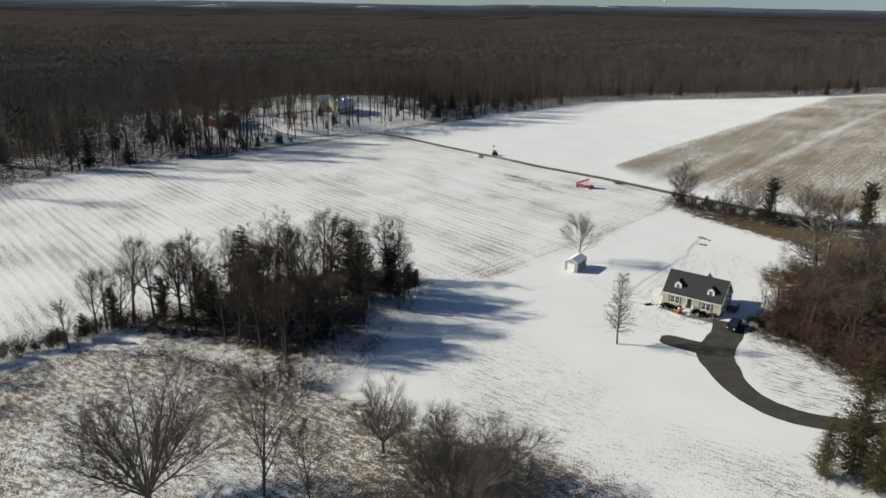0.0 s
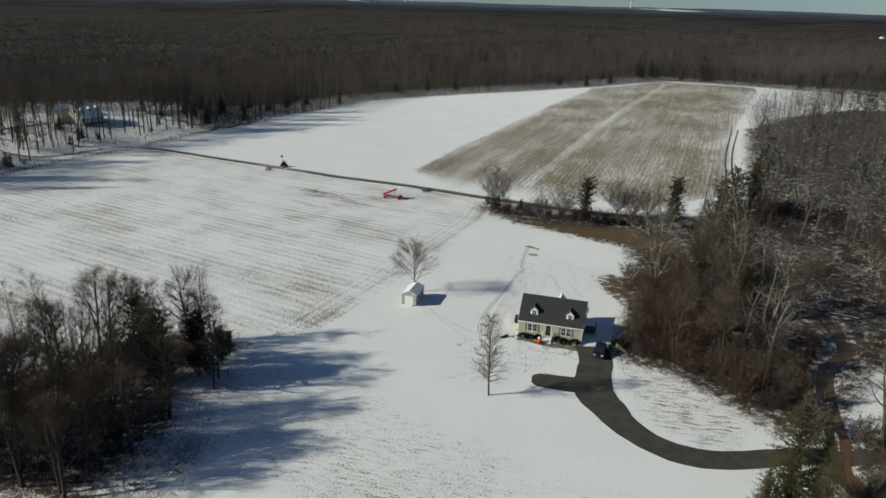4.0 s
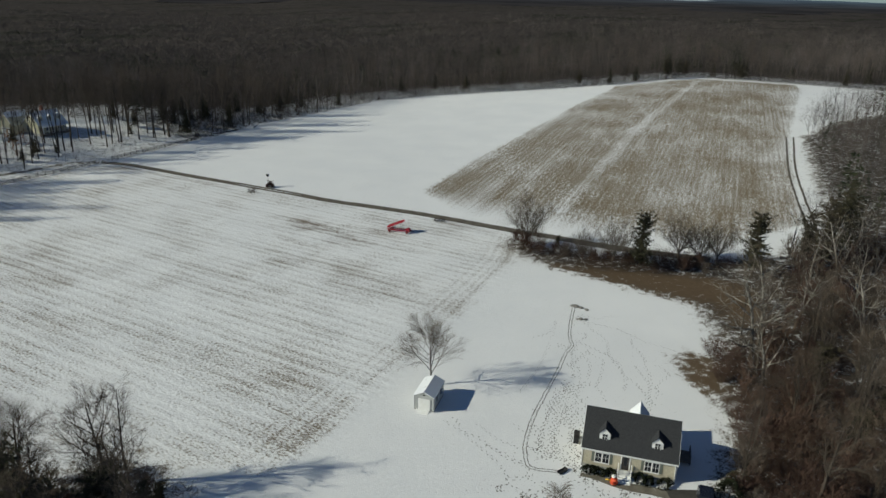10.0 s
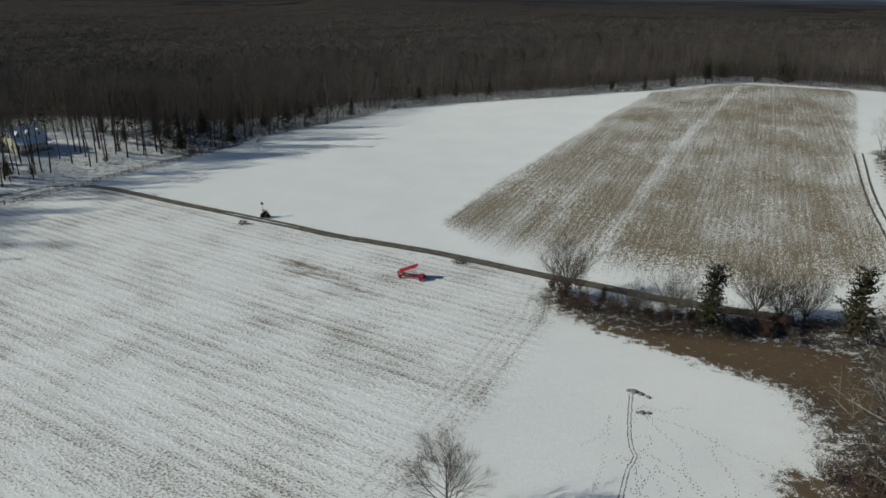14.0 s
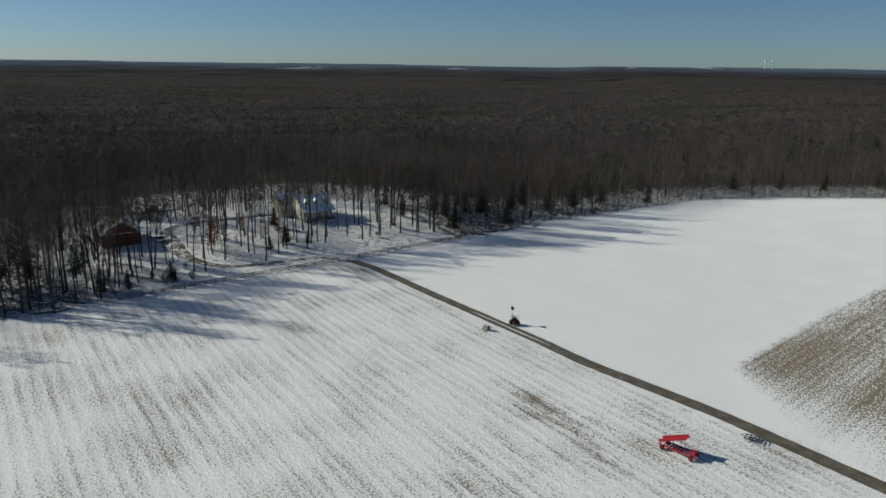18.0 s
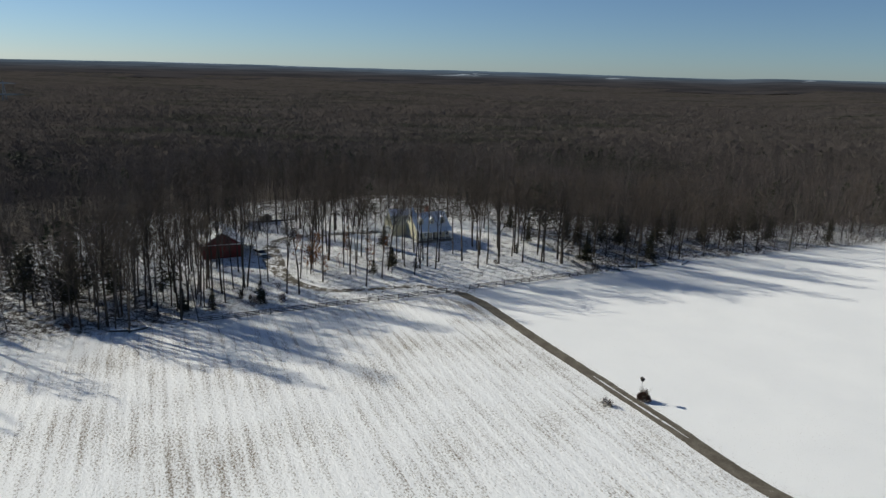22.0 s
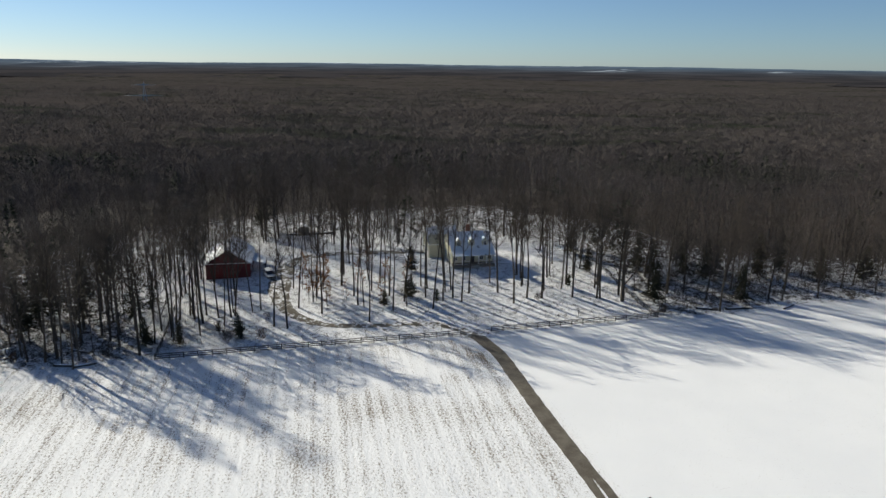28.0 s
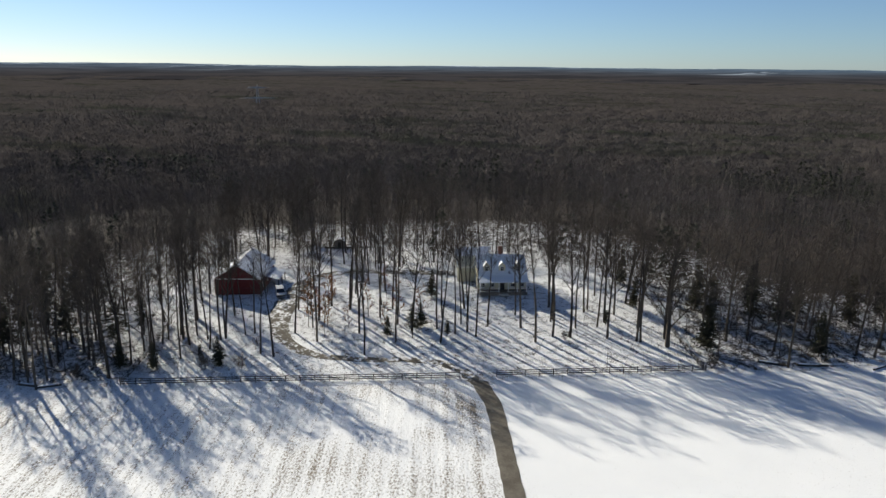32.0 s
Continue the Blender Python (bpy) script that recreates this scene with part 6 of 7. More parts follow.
def car(name, m, paint, label, snow=False, L=4.6, W=1.86, H=1.55):
    ob = thing(name, m, label, "car")
    side = [(-L / 2, 0.45), (-L / 2 + 0.05, 0.85), (-L / 2 + 0.95, 0.98), (L / 2 - 0.25, 1.0), (L / 2 - 0.02, 0.85), (L / 2, 0.42), (L / 2 - 0.3, 0.28), (-L / 2 + 0.3, 0.28)]
    b = Shape().prism(side, "y", -W / 2, W / 2)
    part("body", b, paint, ob)
    cab = Shape()
    x0, x1, x2, x3 = -L / 2 + 0.85, -L / 2 + 1.75, L / 2 - 0.75, L / 2 - 0.2
    for y, ins in ((-W / 2, 0.0), (W / 2, 0.0)):
        pass
    i = 0.16
    vs = [(x0, -W / 2 + 0.03, 0.97), (x3, -W / 2 + 0.03, 0.99), (x3, W / 2 - 0.03, 0.99), (x0, W / 2 - 0.03, 0.97), (x1, -W / 2 + i, H - 0.05), (x2, -W / 2 + i, H - 0.05), (x2, W / 2 - i, H - 0.05), (x1, W / 2 - i, H - 0.05)]
    cab.add(vs, [(3, 2, 1, 0), (4, 5, 6, 7), (0, 1, 5, 4), (2, 3, 7, 6), (1, 2, 6, 5), (3, 0, 4, 7)])
    part("glazing", cab, GLASS, ob)
    part("roof_panel", Shape().bevel_box(x1 - 0.05, -W / 2 + i - 0.03, H - 0.06, x2 + 0.08, W / 2 - i + 0.03, H, 0.05), paint, ob)
    for sy in (-1, 1):
        for px_, pz in ((x1 + 0.95, 0), (x2 - 0.25, 0)):
            part("pillar", Shape().box(px_ - 0.05, sy * (W / 2 - 0.13) - 0.06, 0.95, px_ + 0.05, sy * (W / 2 - 0.13) + 0.06, H - 0.05), paint, ob)
        for wx in (-L / 2 + 0.85, L / 2 - 0.85):
            w = part("wheel", Shape().tube([(wx, sy * (W / 2 - 0.22), 0.33), (wx, sy * (W / 2 + 0.01), 0.33)], [0.33, 0.33], 16), RUBBER, ob)
            part("rim", Shape().tube([(wx, sy * (W / 2 + 0.0), 0.33), (wx, sy * (W / 2 + 0.03), 0.33)], [0.21, 0.19], 12), GREY_STEEL, w)
        part("headlight", Shape().bevel_box(-L / 2 + 0.0, sy * (W / 2 - 0.28) - 0.2, 0.66, -L / 2 + 0.2, sy * (W / 2 - 0.28) + 0.2, 0.84, 0.03), CAR_WHITE, ob)
        part("mirror", Shape().bevel_box(x1 - 0.35, sy * (W / 2 + 0.08) - 0.09, 0.98, x1 - 0.2, sy * (W / 2 + 0.08) + 0.09, 1.12, 0.03), paint, ob)
    part("bumper", Shape().bevel_box(-L / 2 - 0.06, -W / 2 + 0.08, 0.34, -L / 2 + 0.06, W / 2 - 0.08, 0.6, 0.03), RUBBER, ob)
    if snow:
        part("snow_patch", Shape().bevel_box(x1 + 0.2, -W / 2 + 0.3, H, x2 - 0.7, W / 2 - 0.75, H + 0.06, 0.05), SNOW, ob, "strip of melting snow")
        part("snow_patch", Shape().bevel_box(-L / 2 + 0.3, -0.5, 0.99, -L / 2 + 0.75, 0.6, 1.04, 0.03), SNOW, ob, "strip of melting snow")
    return ob


cx_, cy_ = at_house(9.2, -6.9)
car("car", at_ground(cx_, cy_, 52, dz=0.05), NAVY, "dark navy car parked on the driveway beside the house", False)


# ---- white shed ----
def garden_shed():
    ob = thing("shed", at_ground(11.3, -130.0, -35), "white-roofed metal shed with a pale roll-up door and ramp", "shed")
    W, L, ze, zr = 1.45, 2.5, 2.35, 3.0
    # door faces -y
    part("wall", Shape().prism([(-W, 0.12), (W, 0.12), (W, ze), (0, zr - 0.03), (-W, ze)], "y", -L, L), GREY_METAL, ob)
    part("skid", Shape().box(-W, -L, -0.25, -W + 0.2, L, 0.12), OLD_WOOD, ob)
    part("skid", Shape().box(W - 0.2, -L, -0.25, W, L, 0.12), OLD_WOOD, ob)
    for s in (-1, 1):
        part("roof", Shape().prism([(s * (W + 0.14), ze - 0.07), (0, zr), (0, zr + 0.1), (s * (W + 0.14), ze + 0.03)], "y", -L - 0.12, L + 0.12), SHED_ROOF, ob)
        part("corner_trim", Shape().box(s * W - 0.06, -L - 0.03, 0.12, s * W + 0.06, -L + 0.06, ze - 0.05), GREY_STEEL, ob)
        part("jamb", Shape().box(s * 0.98 - 0.07, -L - 0.05, 0.15, s * 0.98 + 0.07, -L - 0.003, 2.02), GREY_STEEL, ob)
    dr = Shape()
    for i in range(6):
        dr.box(-0.9, -L - 0.04, 0.15 + 0.30 * i, 0.9, -L - 0.004, 0.15 + 0.30 * i + 0.285)
    part("door", dr, WHITE, ob, "pale roll-up door")
    part("ramp", Shape().prism([(-L - 1.0, -0.1), (-L - 0.06, 0.02), (-L - 0.06, 0.16), (-L - 1.0, 0.0)], "x", -0.85, 0.85), WHITE, ob)
    part("vent", Shape().box(-0.18, -L - 0.03, 2.42, 0.18, -L - 0.003, 2.6), BLACK_STEEL, ob)
    for y in (-0.9, 0.9):
        part("window", Shape().box(W + 0.003, y - 0.35, 1.1, W + 0.04, y + 0.35, 1.75), GLASS, ob)


garden_shed()


# ---- far yard: barn, house, fence ----
def barn():
    m = at_ground(-115.8, 34.6, 43)
    ob = thing("barn", m, "dark red board barn with a snow-covered gable roof", "barn")
    W, L, ze, zr = 5.3, 15.2, 3.95, 7.3
    part("wall", Shape().prism([(-W, -0.3), (W, -0.3), (W, ze), (0, zr - 0.04), (-W, ze)], "y", 0, L), BARN_RED, ob)
    for s in (-1, 1):
        part("roof", Shape().prism([(s * (W + 0.45), ze - 0.26), (0, zr), (0, zr + 0.18), (s * (W + 0.45), ze - 0.08)], "y", -0.5, L + 0.5), BARN_ROOF, ob)
        part("barge_board", Shape().prism([(s * (W + 0.45), ze - 0.34), (0, zr - 0.08), (0, zr + 0.16), (s * (W + 0.45), ze - 0.10)], "y", -0.56, -0.5), TRIM, ob)
        d = part("door", Shape().box(s * 1.5 - 1.4, -0.08, 0.02, s * 1.5 + 1.4, -0.01, 3.2), surface("barn_door_red", (0.12, 0.02, 0.018), (0.16, 0.03, 0.024), 2, 0.8), ob)
        part("brace", Shape().box(s * 1.5 - 1.4, -0.11, 1.5, s * 1.5 + 1.4, -0.08, 1.7), BARN_RED, d)
    part("eave_band", Shape().box(-W, -0.06, ze - 0.22, W, -0.003, ze - 0.04), TRIM, ob, "white band across the gable")
    for y in (3, 7.5, 12):
        w = window(ob, W + 0.004, y, 1.4, 0.9, 1.0)
        w.rotation_euler = (0, 0, radians(90))
    # lean-to on the drive side
    part("lean_to_roof", Shape().prism([(W + 0.1, 3.3), (W + 3.6, 2.45), (W + 3.6, 2.57), (W + 0.1, 3.42)], "y", 4, 12), SNOW_ROOF, ob)
    for y in (4.3, 8.0, 11.7):
        part("post", Shape().box(W + 3.3, y - 0.09, -0.3, W + 3.48, y + 0.09, 2.5), DARK_WOOD, ob)


barn()
car("pickup_truck", at_ground(-108.2, 41, 150), CAR_WHITE, "white pickup parked in the barn's shade", False, 5.2, 1.95, 1.75)


def far_house():
    m = at_ground(-72.5, 78.3, 46)
    ob = thing("house", m, "pale yellow house with snowy roof, three dormers and porch", "house")
    L, D, ze, zr = 5.5, 4.36, 3.7, 7.7
    part("foundation", Shape().box(-L - 0.02, -D - 0.02, -0.6, L + 0.02, D + 0.02, 0.5), CONCRETE, ob)
    gable_wall(ob, -L, L, -D, D, 0.5, ze, zr - 0.1, YELLOW)
    gable_roof(ob, -L, L, -D, D, ze, zr, SNOW_ROOF, 0.35)
    # porch
    part("porch_floor", Shape().box(-L, -D - 2.1, -0.3, L, -D - 0.01, 0.5), OLD_WOOD, ob)
    part("porch_roof", Shape().prism([(-D - 2.4, 2.85), (-D - 0.02, 3.75), (-D - 0.02, 3.9), (-D - 2.4, 3.0)], "x", -L - 0.2, L + 0.2), SNOW_ROOF, ob)
    for i in range(6):
        x = -L + 0.15 + (2 * L - 0.3) * i / 5
        part("column", Shape().box(x - 0.09, -D - 2.05, 0.5, x + 0.09, -D - 1.87, 2.98), WHITE, ob)
    for i in range(5):
        if i == 2:
            continue
        x = -L + 0.15 + (2 * L - 0.3) * i / 5
        part("railing", Shape().box(x + 0.09, -D - 2.0, 1.3, x + 2.25, -D - 1.92, 1.38).box(x + 0.09, -D - 2.0, 0.62, x + 2.25, -D - 1.92, 0.68), WHITE, ob)
    part("door", Shape().box(-0.5, -D - 0.05, 0.5, 0.5, -D - 0.004, 2.6), DOOR_DARK, ob)
    part("step", Shape().box(-1.1, -D - 2.7, -0.3, 1.1, -D - 2.11, 0.2), CONCRETE, ob)
    for x in (-4.6, -2.4, 2.4, 4.6):
        window(ob, x, -D - 0.004, 1.2, 0.9, 1.5)
    for x in (-3.6, 0, 3.6):
        dormer(ob, x, -D + 1.0, ze + 0.75, 1.5, 1.5, 2.3, 2.8, YELLOW, SNOW_ROOF)
    for y, z in ((-2.2, 1.2), (2.0, 1.2), (-1.2, 4.6), (1.2, 4.6)):
        for sgn in (-1, 1):
            w = window(ob, sgn * (L + 0.004), y, z, 0.85, 1.4)
            w.rotation_euler = (0, 0, radians(90 * sgn))
    c = part("chimney", Shape().bevel_box(-0.5, 0.2, 6.5, 0.5, 0.9, 9.7, 0.05), BRICK, ob, "brick chimney")
    part("cap", Shape().box(-0.58, 0.12, 9.7, 0.58, 0.98, 9.82), CONCRETE, c)
    # garage wing behind
    gable_wall(ob, -9.6, -1.5, D + 0.01, D + 7.2, -0.3, 3.7, 7.4, YELLOW, "garage_wall")
    gable_roof(ob, -9.6, -1.5, D + 0.3, D + 7.2, 3.7, 7.5, SNOW_ROOF, 0.3, name="garage_roof")
    for y in (D + 2.1, D + 5.0):
        g = part("garage_door", Shape().box(-9.66, y - 1.25, -0.1, -9.603, y + 1.25, 2.2), WHITE, ob)
        part("panel", Shape().box(-9.68, y - 1.1, 1.55, -9.66, y + 1.1, 1.9), GLASS, g)


far_house()


def small_shed(x, y, rz):
    ob = thing("shed", at_ground(x, y, rz), "small grey wooden shed with snowy roof among trees", "shed")
    part("wall", Shape().prism([(-1.6, -0.3), (1.6, -0.3), (1.6, 2.2), (0, 3.1), (-1.6, 2.2)], "y", -2, 2), OLD_WOOD, ob)
    for s in (-1, 1):
        part("roof", Shape().prism([(s * 1.85, 2.06), (0, 3.12), (0, 3.24), (s * 1.85, 2.18)], "y", -2.2, 2.2), SNOW_ROOF, ob)
    part("door", Shape().box(-0.45, -2.06, 0.0, 0.45, -2.003, 1.95), DARK_WOOD, ob)


small_shed(-131.5, 78.5, 50)


def rail_fence(a, b, label):
    a, b = Vector((*a, 0)), Vector((*b, 0))
    n = max(2, round((b - a).length / 2.6))
    d = (b - a) / n
    rz = math.degrees(math.atan2(d.y, d.x))
    ob = thing("fence", at_ground(a.x, a.y, rz), label, "fence")
    base = gz(a.x, a.y)
    rnd = random.Random(int(a.x))
    pm = Shape().bevel_box(-0.07, -0.07, -0.4, 0.07, 0.07, 1.32, 0.02).mesh("post", FENCE_WOOD)
    ln = d.length
    rm = Shape().box(0, -0.035, -0.07, ln, 0.035, 0.07).mesh("rail", FENCE_WOOD)
    for i in range(n + 1):
        p = a + d * i
        q = part("post", pm, None, ob)
        q.location = (i * ln, 0, gz(p.x, p.y) - base)
        q.rotation_euler = (radians(rnd.uniform(-2, 2)), radians(rnd.uniform(-2, 2)), 0)
        if i < n:
            e = a + d * (i + 1)
            za, zb = gz(p.x, p.y) - base, gz(e.x, e.y) - base
            for z in (0.35, 0.75, 1.15):
                r = part("rail", rm, None, ob)
                r.location = (i * ln, rnd.uniform(-0.02, 0.02), za + z + rnd.uniform(-0.03, 0.03))
                r.rotation_euler = (0, -math.atan2(zb - za, ln), 0)


rail_fence((-94.1, -3.2), (-52.0, 40.1), "dark weathered post-and-rail fence along the snowy field")
rail_fence((-47.6, 45.4), (-20.2, 74.2), "dark weathered post-and-rail fence beyond the lane")
rail_fence((-20.8, 74.4), (-44.3, 96.1), "dark weathered side fence climbing along the yard")
rail_fence((-94.5, -2.7), (-112, 16), "dark weathered side fence running into the trees")


# ---- things on the fields ----
def hay_elevator():
    m = at_ground(24.9, -51.3, -37)
    ob = thing("hay_elevator", m, "red farm bale elevator folded on its trailer frame", "farm machine")
    fr = Shape()
    for y in (-0.75, 0.75):
        part("beam", Shape().box(0, y - 0.06, 0.55, 6.0, y + 0.06, 0.75), RED_PAINT, ob)
    for i in range(11):
        part("slat", Shape().box(0.2 + 0.55 * i, -0.69, 0.58, 0.3 + 0.55 * i, 0.69, 0.70), RED_PAINT, ob)
    # raised chute
    a = radians(24)
    for y0, y1, h in ((-0.72, -0.66, 0.42), (0.66, 0.72, 0.42)):
        s = Shape().prism([(0.1, 0.95), (4.6 * math.cos(a), 0.95 + 4.6 * math.sin(a)), (4.6 * math.cos(a) - h * math.sin(a), 0.95 + 4.6 * math.sin(a) + h * math.cos(a)), (0.1 - h * math.sin(a), 0.95 + h * math.cos(a))], "y", y0, y1)
        part("chute_side", s, RED_PAINT, ob)
    part("chute_bed", Shape().prism([(0.1, 0.92), (4.6 * math.cos(a), 0.92 + 4.6 * math.sin(a)), (4.6 * math.cos(a), 0.98 + 4.6 * math.sin(a)), (0.1, 0.98)], "y", -0.66, 0.66), RED_PAINT, ob)
    for y in (-0.6, 0.6):
        part("strut", Shape().tube([(3.9, y, 0.7), (3.4, y, 2.42)], [0.04, 0.04], 6), BLACK_STEEL, ob)
        part("strut", Shape().tube([(1.9, y, 0.7), (1.6, y, 1.62)], [0.04, 0.04], 6), BLACK_STEEL, ob)
    for x in (0.8, 5.4):
        part("axle", Shape().tube([(x, -0.95, 0.38), (x, 0.95, 0.38)], [0.05, 0.05], 6), BLACK_STEEL, ob)
        for y in (-0.95, 0.95):
            part("leg", Shape().box(x - 0.06, y * 0.8 - 0.05, 0.38, x + 0.06, y * 0.8 + 0.05, 0.56), RED_PAINT, ob)
            w = part("wheel", Shape().tube([(x, y - 0.1, 0.38), (x, y + 0.1, 0.38)], [0.38, 0.38], 14), RUBBER, ob)
            part("hub", Shape().tube([(x, y - 0.12, 0.38), (x, y + 0.12, 0.38)], [0.2, 0.2], 10), RED_PAINT, w)
    part("motor_box", Shape().bevel_box(5.0, -0.55, 0.75, 5.8, 0.55, 1.25, 0.06), RED_PAINT, ob)
    part("tow_bar", Shape().tube([(6.0, 0, 0.62), (7.2, 0, 0.45)], [0.05, 0.04], 6), BLACK_STEEL, ob)


hay_elevator()


def harrow():
    ob = thing("harrow", at_ground(39.7, -47.6, -26), "black steel harrow frame lying on the snow", "farm machine")
    for y in (-0.75, 0, 0.75):
        part("beam", Shape().box(-1.35, y - 0.05, 0.35, 1.35, y + 0.05, 0.45), BLACK_STEEL, ob)
    for x in (-1.3, -0.65, 0, 0.65, 1.3):
        part("crossbar", Shape().box(x - 0.05, -0.9, 0.45, x + 0.05, 0.9, 0.55), BLACK_STEEL, ob)
        for y in (-0.75, 0, 0.75):
            part("tine", Shape().tube([(x, y, 0.36), (x + 0.1, y, 0.15), (x + 0.02, y, -0.08)], [0.03, 0.025, 0.015], 5), BLACK_STEEL, ob)
    part("hitch", Shape().tube([(-1.35, -0.5, 0.45), (-2.0, 0, 0.5), (-1.35, 0.5, 0.45)], [0.04, 0.04, 0.04], 5), BLACK_STEEL, ob)


harrow()


def nest_box():
    ob = thing("birdhouse", at_ground(0.0, -2.3, 20), "dark birdhouse on a thin pole in the snow", "birdhouse")
    part("pole", Shape().tube([(0, 0, -0.3), (0, 0, 3.3)], [0.045, 0.04], 6), GREY_STEEL, ob)
    b = part("box", Shape().bevel_box(-0.26, -0.26, 3.3, 0.26, 0.26, 3.72, 0.03), DARK_WOOD, ob)
    part("roof", Shape().prism([(-0.38, 3.72), (0.38, 3.72), (0, 4.0)], "y", -0.36, 0.36), DARK_WOOD, b)


nest_box()
clipped_bush(0.5, -2.9, 2.0, 1.5, 91, "dense dark red-brown shrub beside the lane", RED_TWIG, "", 1500)
plant("bush0", 0.5, -2.8, 0.62, 0, "leafless red-brown twigs of the shrub beside the lane")
for x, y, rz in ((-5.0, -7.3, 0), (-5.7, -7.0, 80), (-4.6, -7.9, 30)):
    plant("grey1", x, y, 0.34, rz, "low heap of cut brush beside the lane")


def log(x, y, ln, r, rz, label="fallen grey log lying on snow", tilt=0.0):
    ob = thing("log", at_ground(x, y, rz, 1, r * 0.7), label, "log")
    part("trunk", Shape().tube([(-ln / 2, 0, 0), (-ln / 6, 0.06, 0.02 + tilt), (ln / 4, -0.05, tilt), (ln / 2, 0.04, tilt * 1.5)], [r, r * 0.95, r * 0.8, r * 0.6], 7), BARK, ob)
    part("snow_cap", Shape().tube([(-ln / 2.2, 0, r * 0.75), (ln / 5, 0, r * 0.72 + tilt)], [r * 0.55, r * 0.42], 6), SNOW, ob)


def stone(x, y, s, seed):
    rnd = random.Random(seed)
    sh = Shape()
    rings = []
    for z, r in ((-0.12, 0.8), (0.12, 1.0), (0.34, 0.75), (0.46, 0.3)):
        rings.append((z, r))
    n = 9
    vs = []
    for z, r in rings:
        vs += [(math.cos(2 * math.pi * j / n) * r * s * rnd.uniform(0.8, 1.2), math.sin(2 * math.pi * j / n) * r * s * rnd.uniform(0.6, 0.95), z * s * rnd.uniform(0.85, 1.15)) for j in range(n)]
    fs = [(i * n + j, i * n + (j + 1) % n, (i + 1) * n + (j + 1) % n, (i + 1) * n + j) for i in range(3) for j in range(n)] + [tuple(range(3 * n, 4 * n)), tuple(range(n))[::-1]]
    sh.add(vs, fs)
    ob = new("stone", sh.mesh("stone", STONE))
    ob.matrix_basis = at_ground(x, y, rnd.uniform(0, 360))
    tagged(ob, "grey field stone half sunk in snow", "stone", "stones on the snow")


for i, (x, y, s) in enumerate(((48.7, -105.4, 0.75), (49.3, -106.3, 0.6), (48.2, -104.9, 0.5), (49.9, -107.4, 0.5), (46.8, -110.8, 0.6), (47.6, -111.2, 0.5), (46.2, -110.6, 0.35), (-5.3, -7.2, 0.6), (-6.1, -6.8, 0.45), (-4.5, -7.7, 0.5), (-5.5, -8.1, 0.4))):
    stone(x, y, s, i)
for x, y, ln, r, rz in ((-105, -14, 5, 0.28, 30), (-102.5, -12, 4, 0.25, 60), (-110, -9, 6, 0.2, 10), (-12, 86, 5, 0.3, 20), (-6, 90.5, 6, 0.3, 40), (4, 99, 5, 0.22, 70), (-14, 82.5, 2.5, 0.3, 110), (-131, 77.5, 7, 0.35, 45), (-126, 81.5, 8, 0.35, 48), (60, -139, 4, 0.2, 20),
                        (58, -184, 7, 0.2, 60), (90, -160, 8, 0.22, 130)):
    log(x, y, ln, r, rz)


# ---- trodden ways in the snow ----
def trodden(name, lines, label):
    rnd = random.Random(3)
    s = Shape()
    for line, gap, off, size in lines:
        pts = smooth_line(line, gap)
        for i, p in enumerate(pts[:-1]):
            d = (pts[i + 1] - p).normalized()
            side = Vector((d.y, -d.x, 0))
            for o in off:
                q = p + side * (o * (1 if len(off) > 1 else (-1) ** i)) + Vector((rnd.gauss(0, 0.04), rnd.gauss(0, 0.04), 0))
                a, b = d * size * rnd.uniform(0.5, 1.15), side * size * rnd.uniform(0.25, 0.45)
                z = gz(q.x, q.y) + 0.012
                # flat dark ovals paint the shade that fills prints and ruts
                ring = [q + a * math.cos(t) + b * math.sin(t) for t in (j * math.pi / 3 for j in range(6))]
                s.add([(r.x, r.y, gz(r.x, r.y) + 0.015) for r in ring], [(0, 1, 2, 3, 4, 5)])
    tagged(new(name, s.mesh(name, GRASS_PRINT_SHADE)), label, "footprints", kind="stuff")


sled = [(48.6, -104.6), (47.5, -106.5), (43.1, -113.5), (41.0, -117.6), (40.3, -119.7), (37.6, -122.3), (34.5, -126.2), (28.4, -133.3), (24.8, -137.5), (21.2, -142.5), (19.7, -145.5), (19.2, -148.3), (22.3, -150.2)]
trodden("sled_track", [(sled, 0.26, (-0.23, 0.23), 0.19)], "pair of trodden ruts winding over the snowy lawn")
rw = random.Random(8)
walks = [([(41.3, -118.0), (43.5, -122.3), (44.7, -126.9), (42.5, -133.1), (40.7, -135.4)], 0.45, (0.15,), 0.16), ([(46.7, -129.1), (45.6, -134.8), (43.8, -137.7), (42.0, -141.0)], 0.4, (0.15,), 0.17),
         ([(13.5, -135.0), (13.7, -139.6), (14.5, -142.6), (15.6, -146.9), (15.4, -150.0)], 0.5, (0.15,), 0.17), ([(16.1, -137.3), (17.4, -141.4), (20.0, -144.9)], 0.5, (0.15,), 0.16),
         ([(34.6, -115.5), (38.4, -114.2), (41.9, -110.3), (37.9, -116.4)], 0.55, (0.15,), 0.15), ([(36.7, -118.3), (31.2, -125.2), (24.9, -131.7)], 0.55, (0.15,), 0.16), ([(36.3, -126.6), (39.0, -124.4), (42.3, -122.1)], 0.45, (0.15,), 0.18),
         ([(15.3, -149.4), (17.7, -150.1), (18.8, -149.2)], 0.4, (0.3,), 0.18), ([(24.3, -150.8), (25.3, -154.7), (26.8, -157.4), (30.1, -159.5), (31.1, -162.0)], 0.4, (0.2,), 0.18), ([(23.7, -157.6), (23.9, -159.8), (27.3, -160.3)], 0.45, (0.2,), 0.17)]
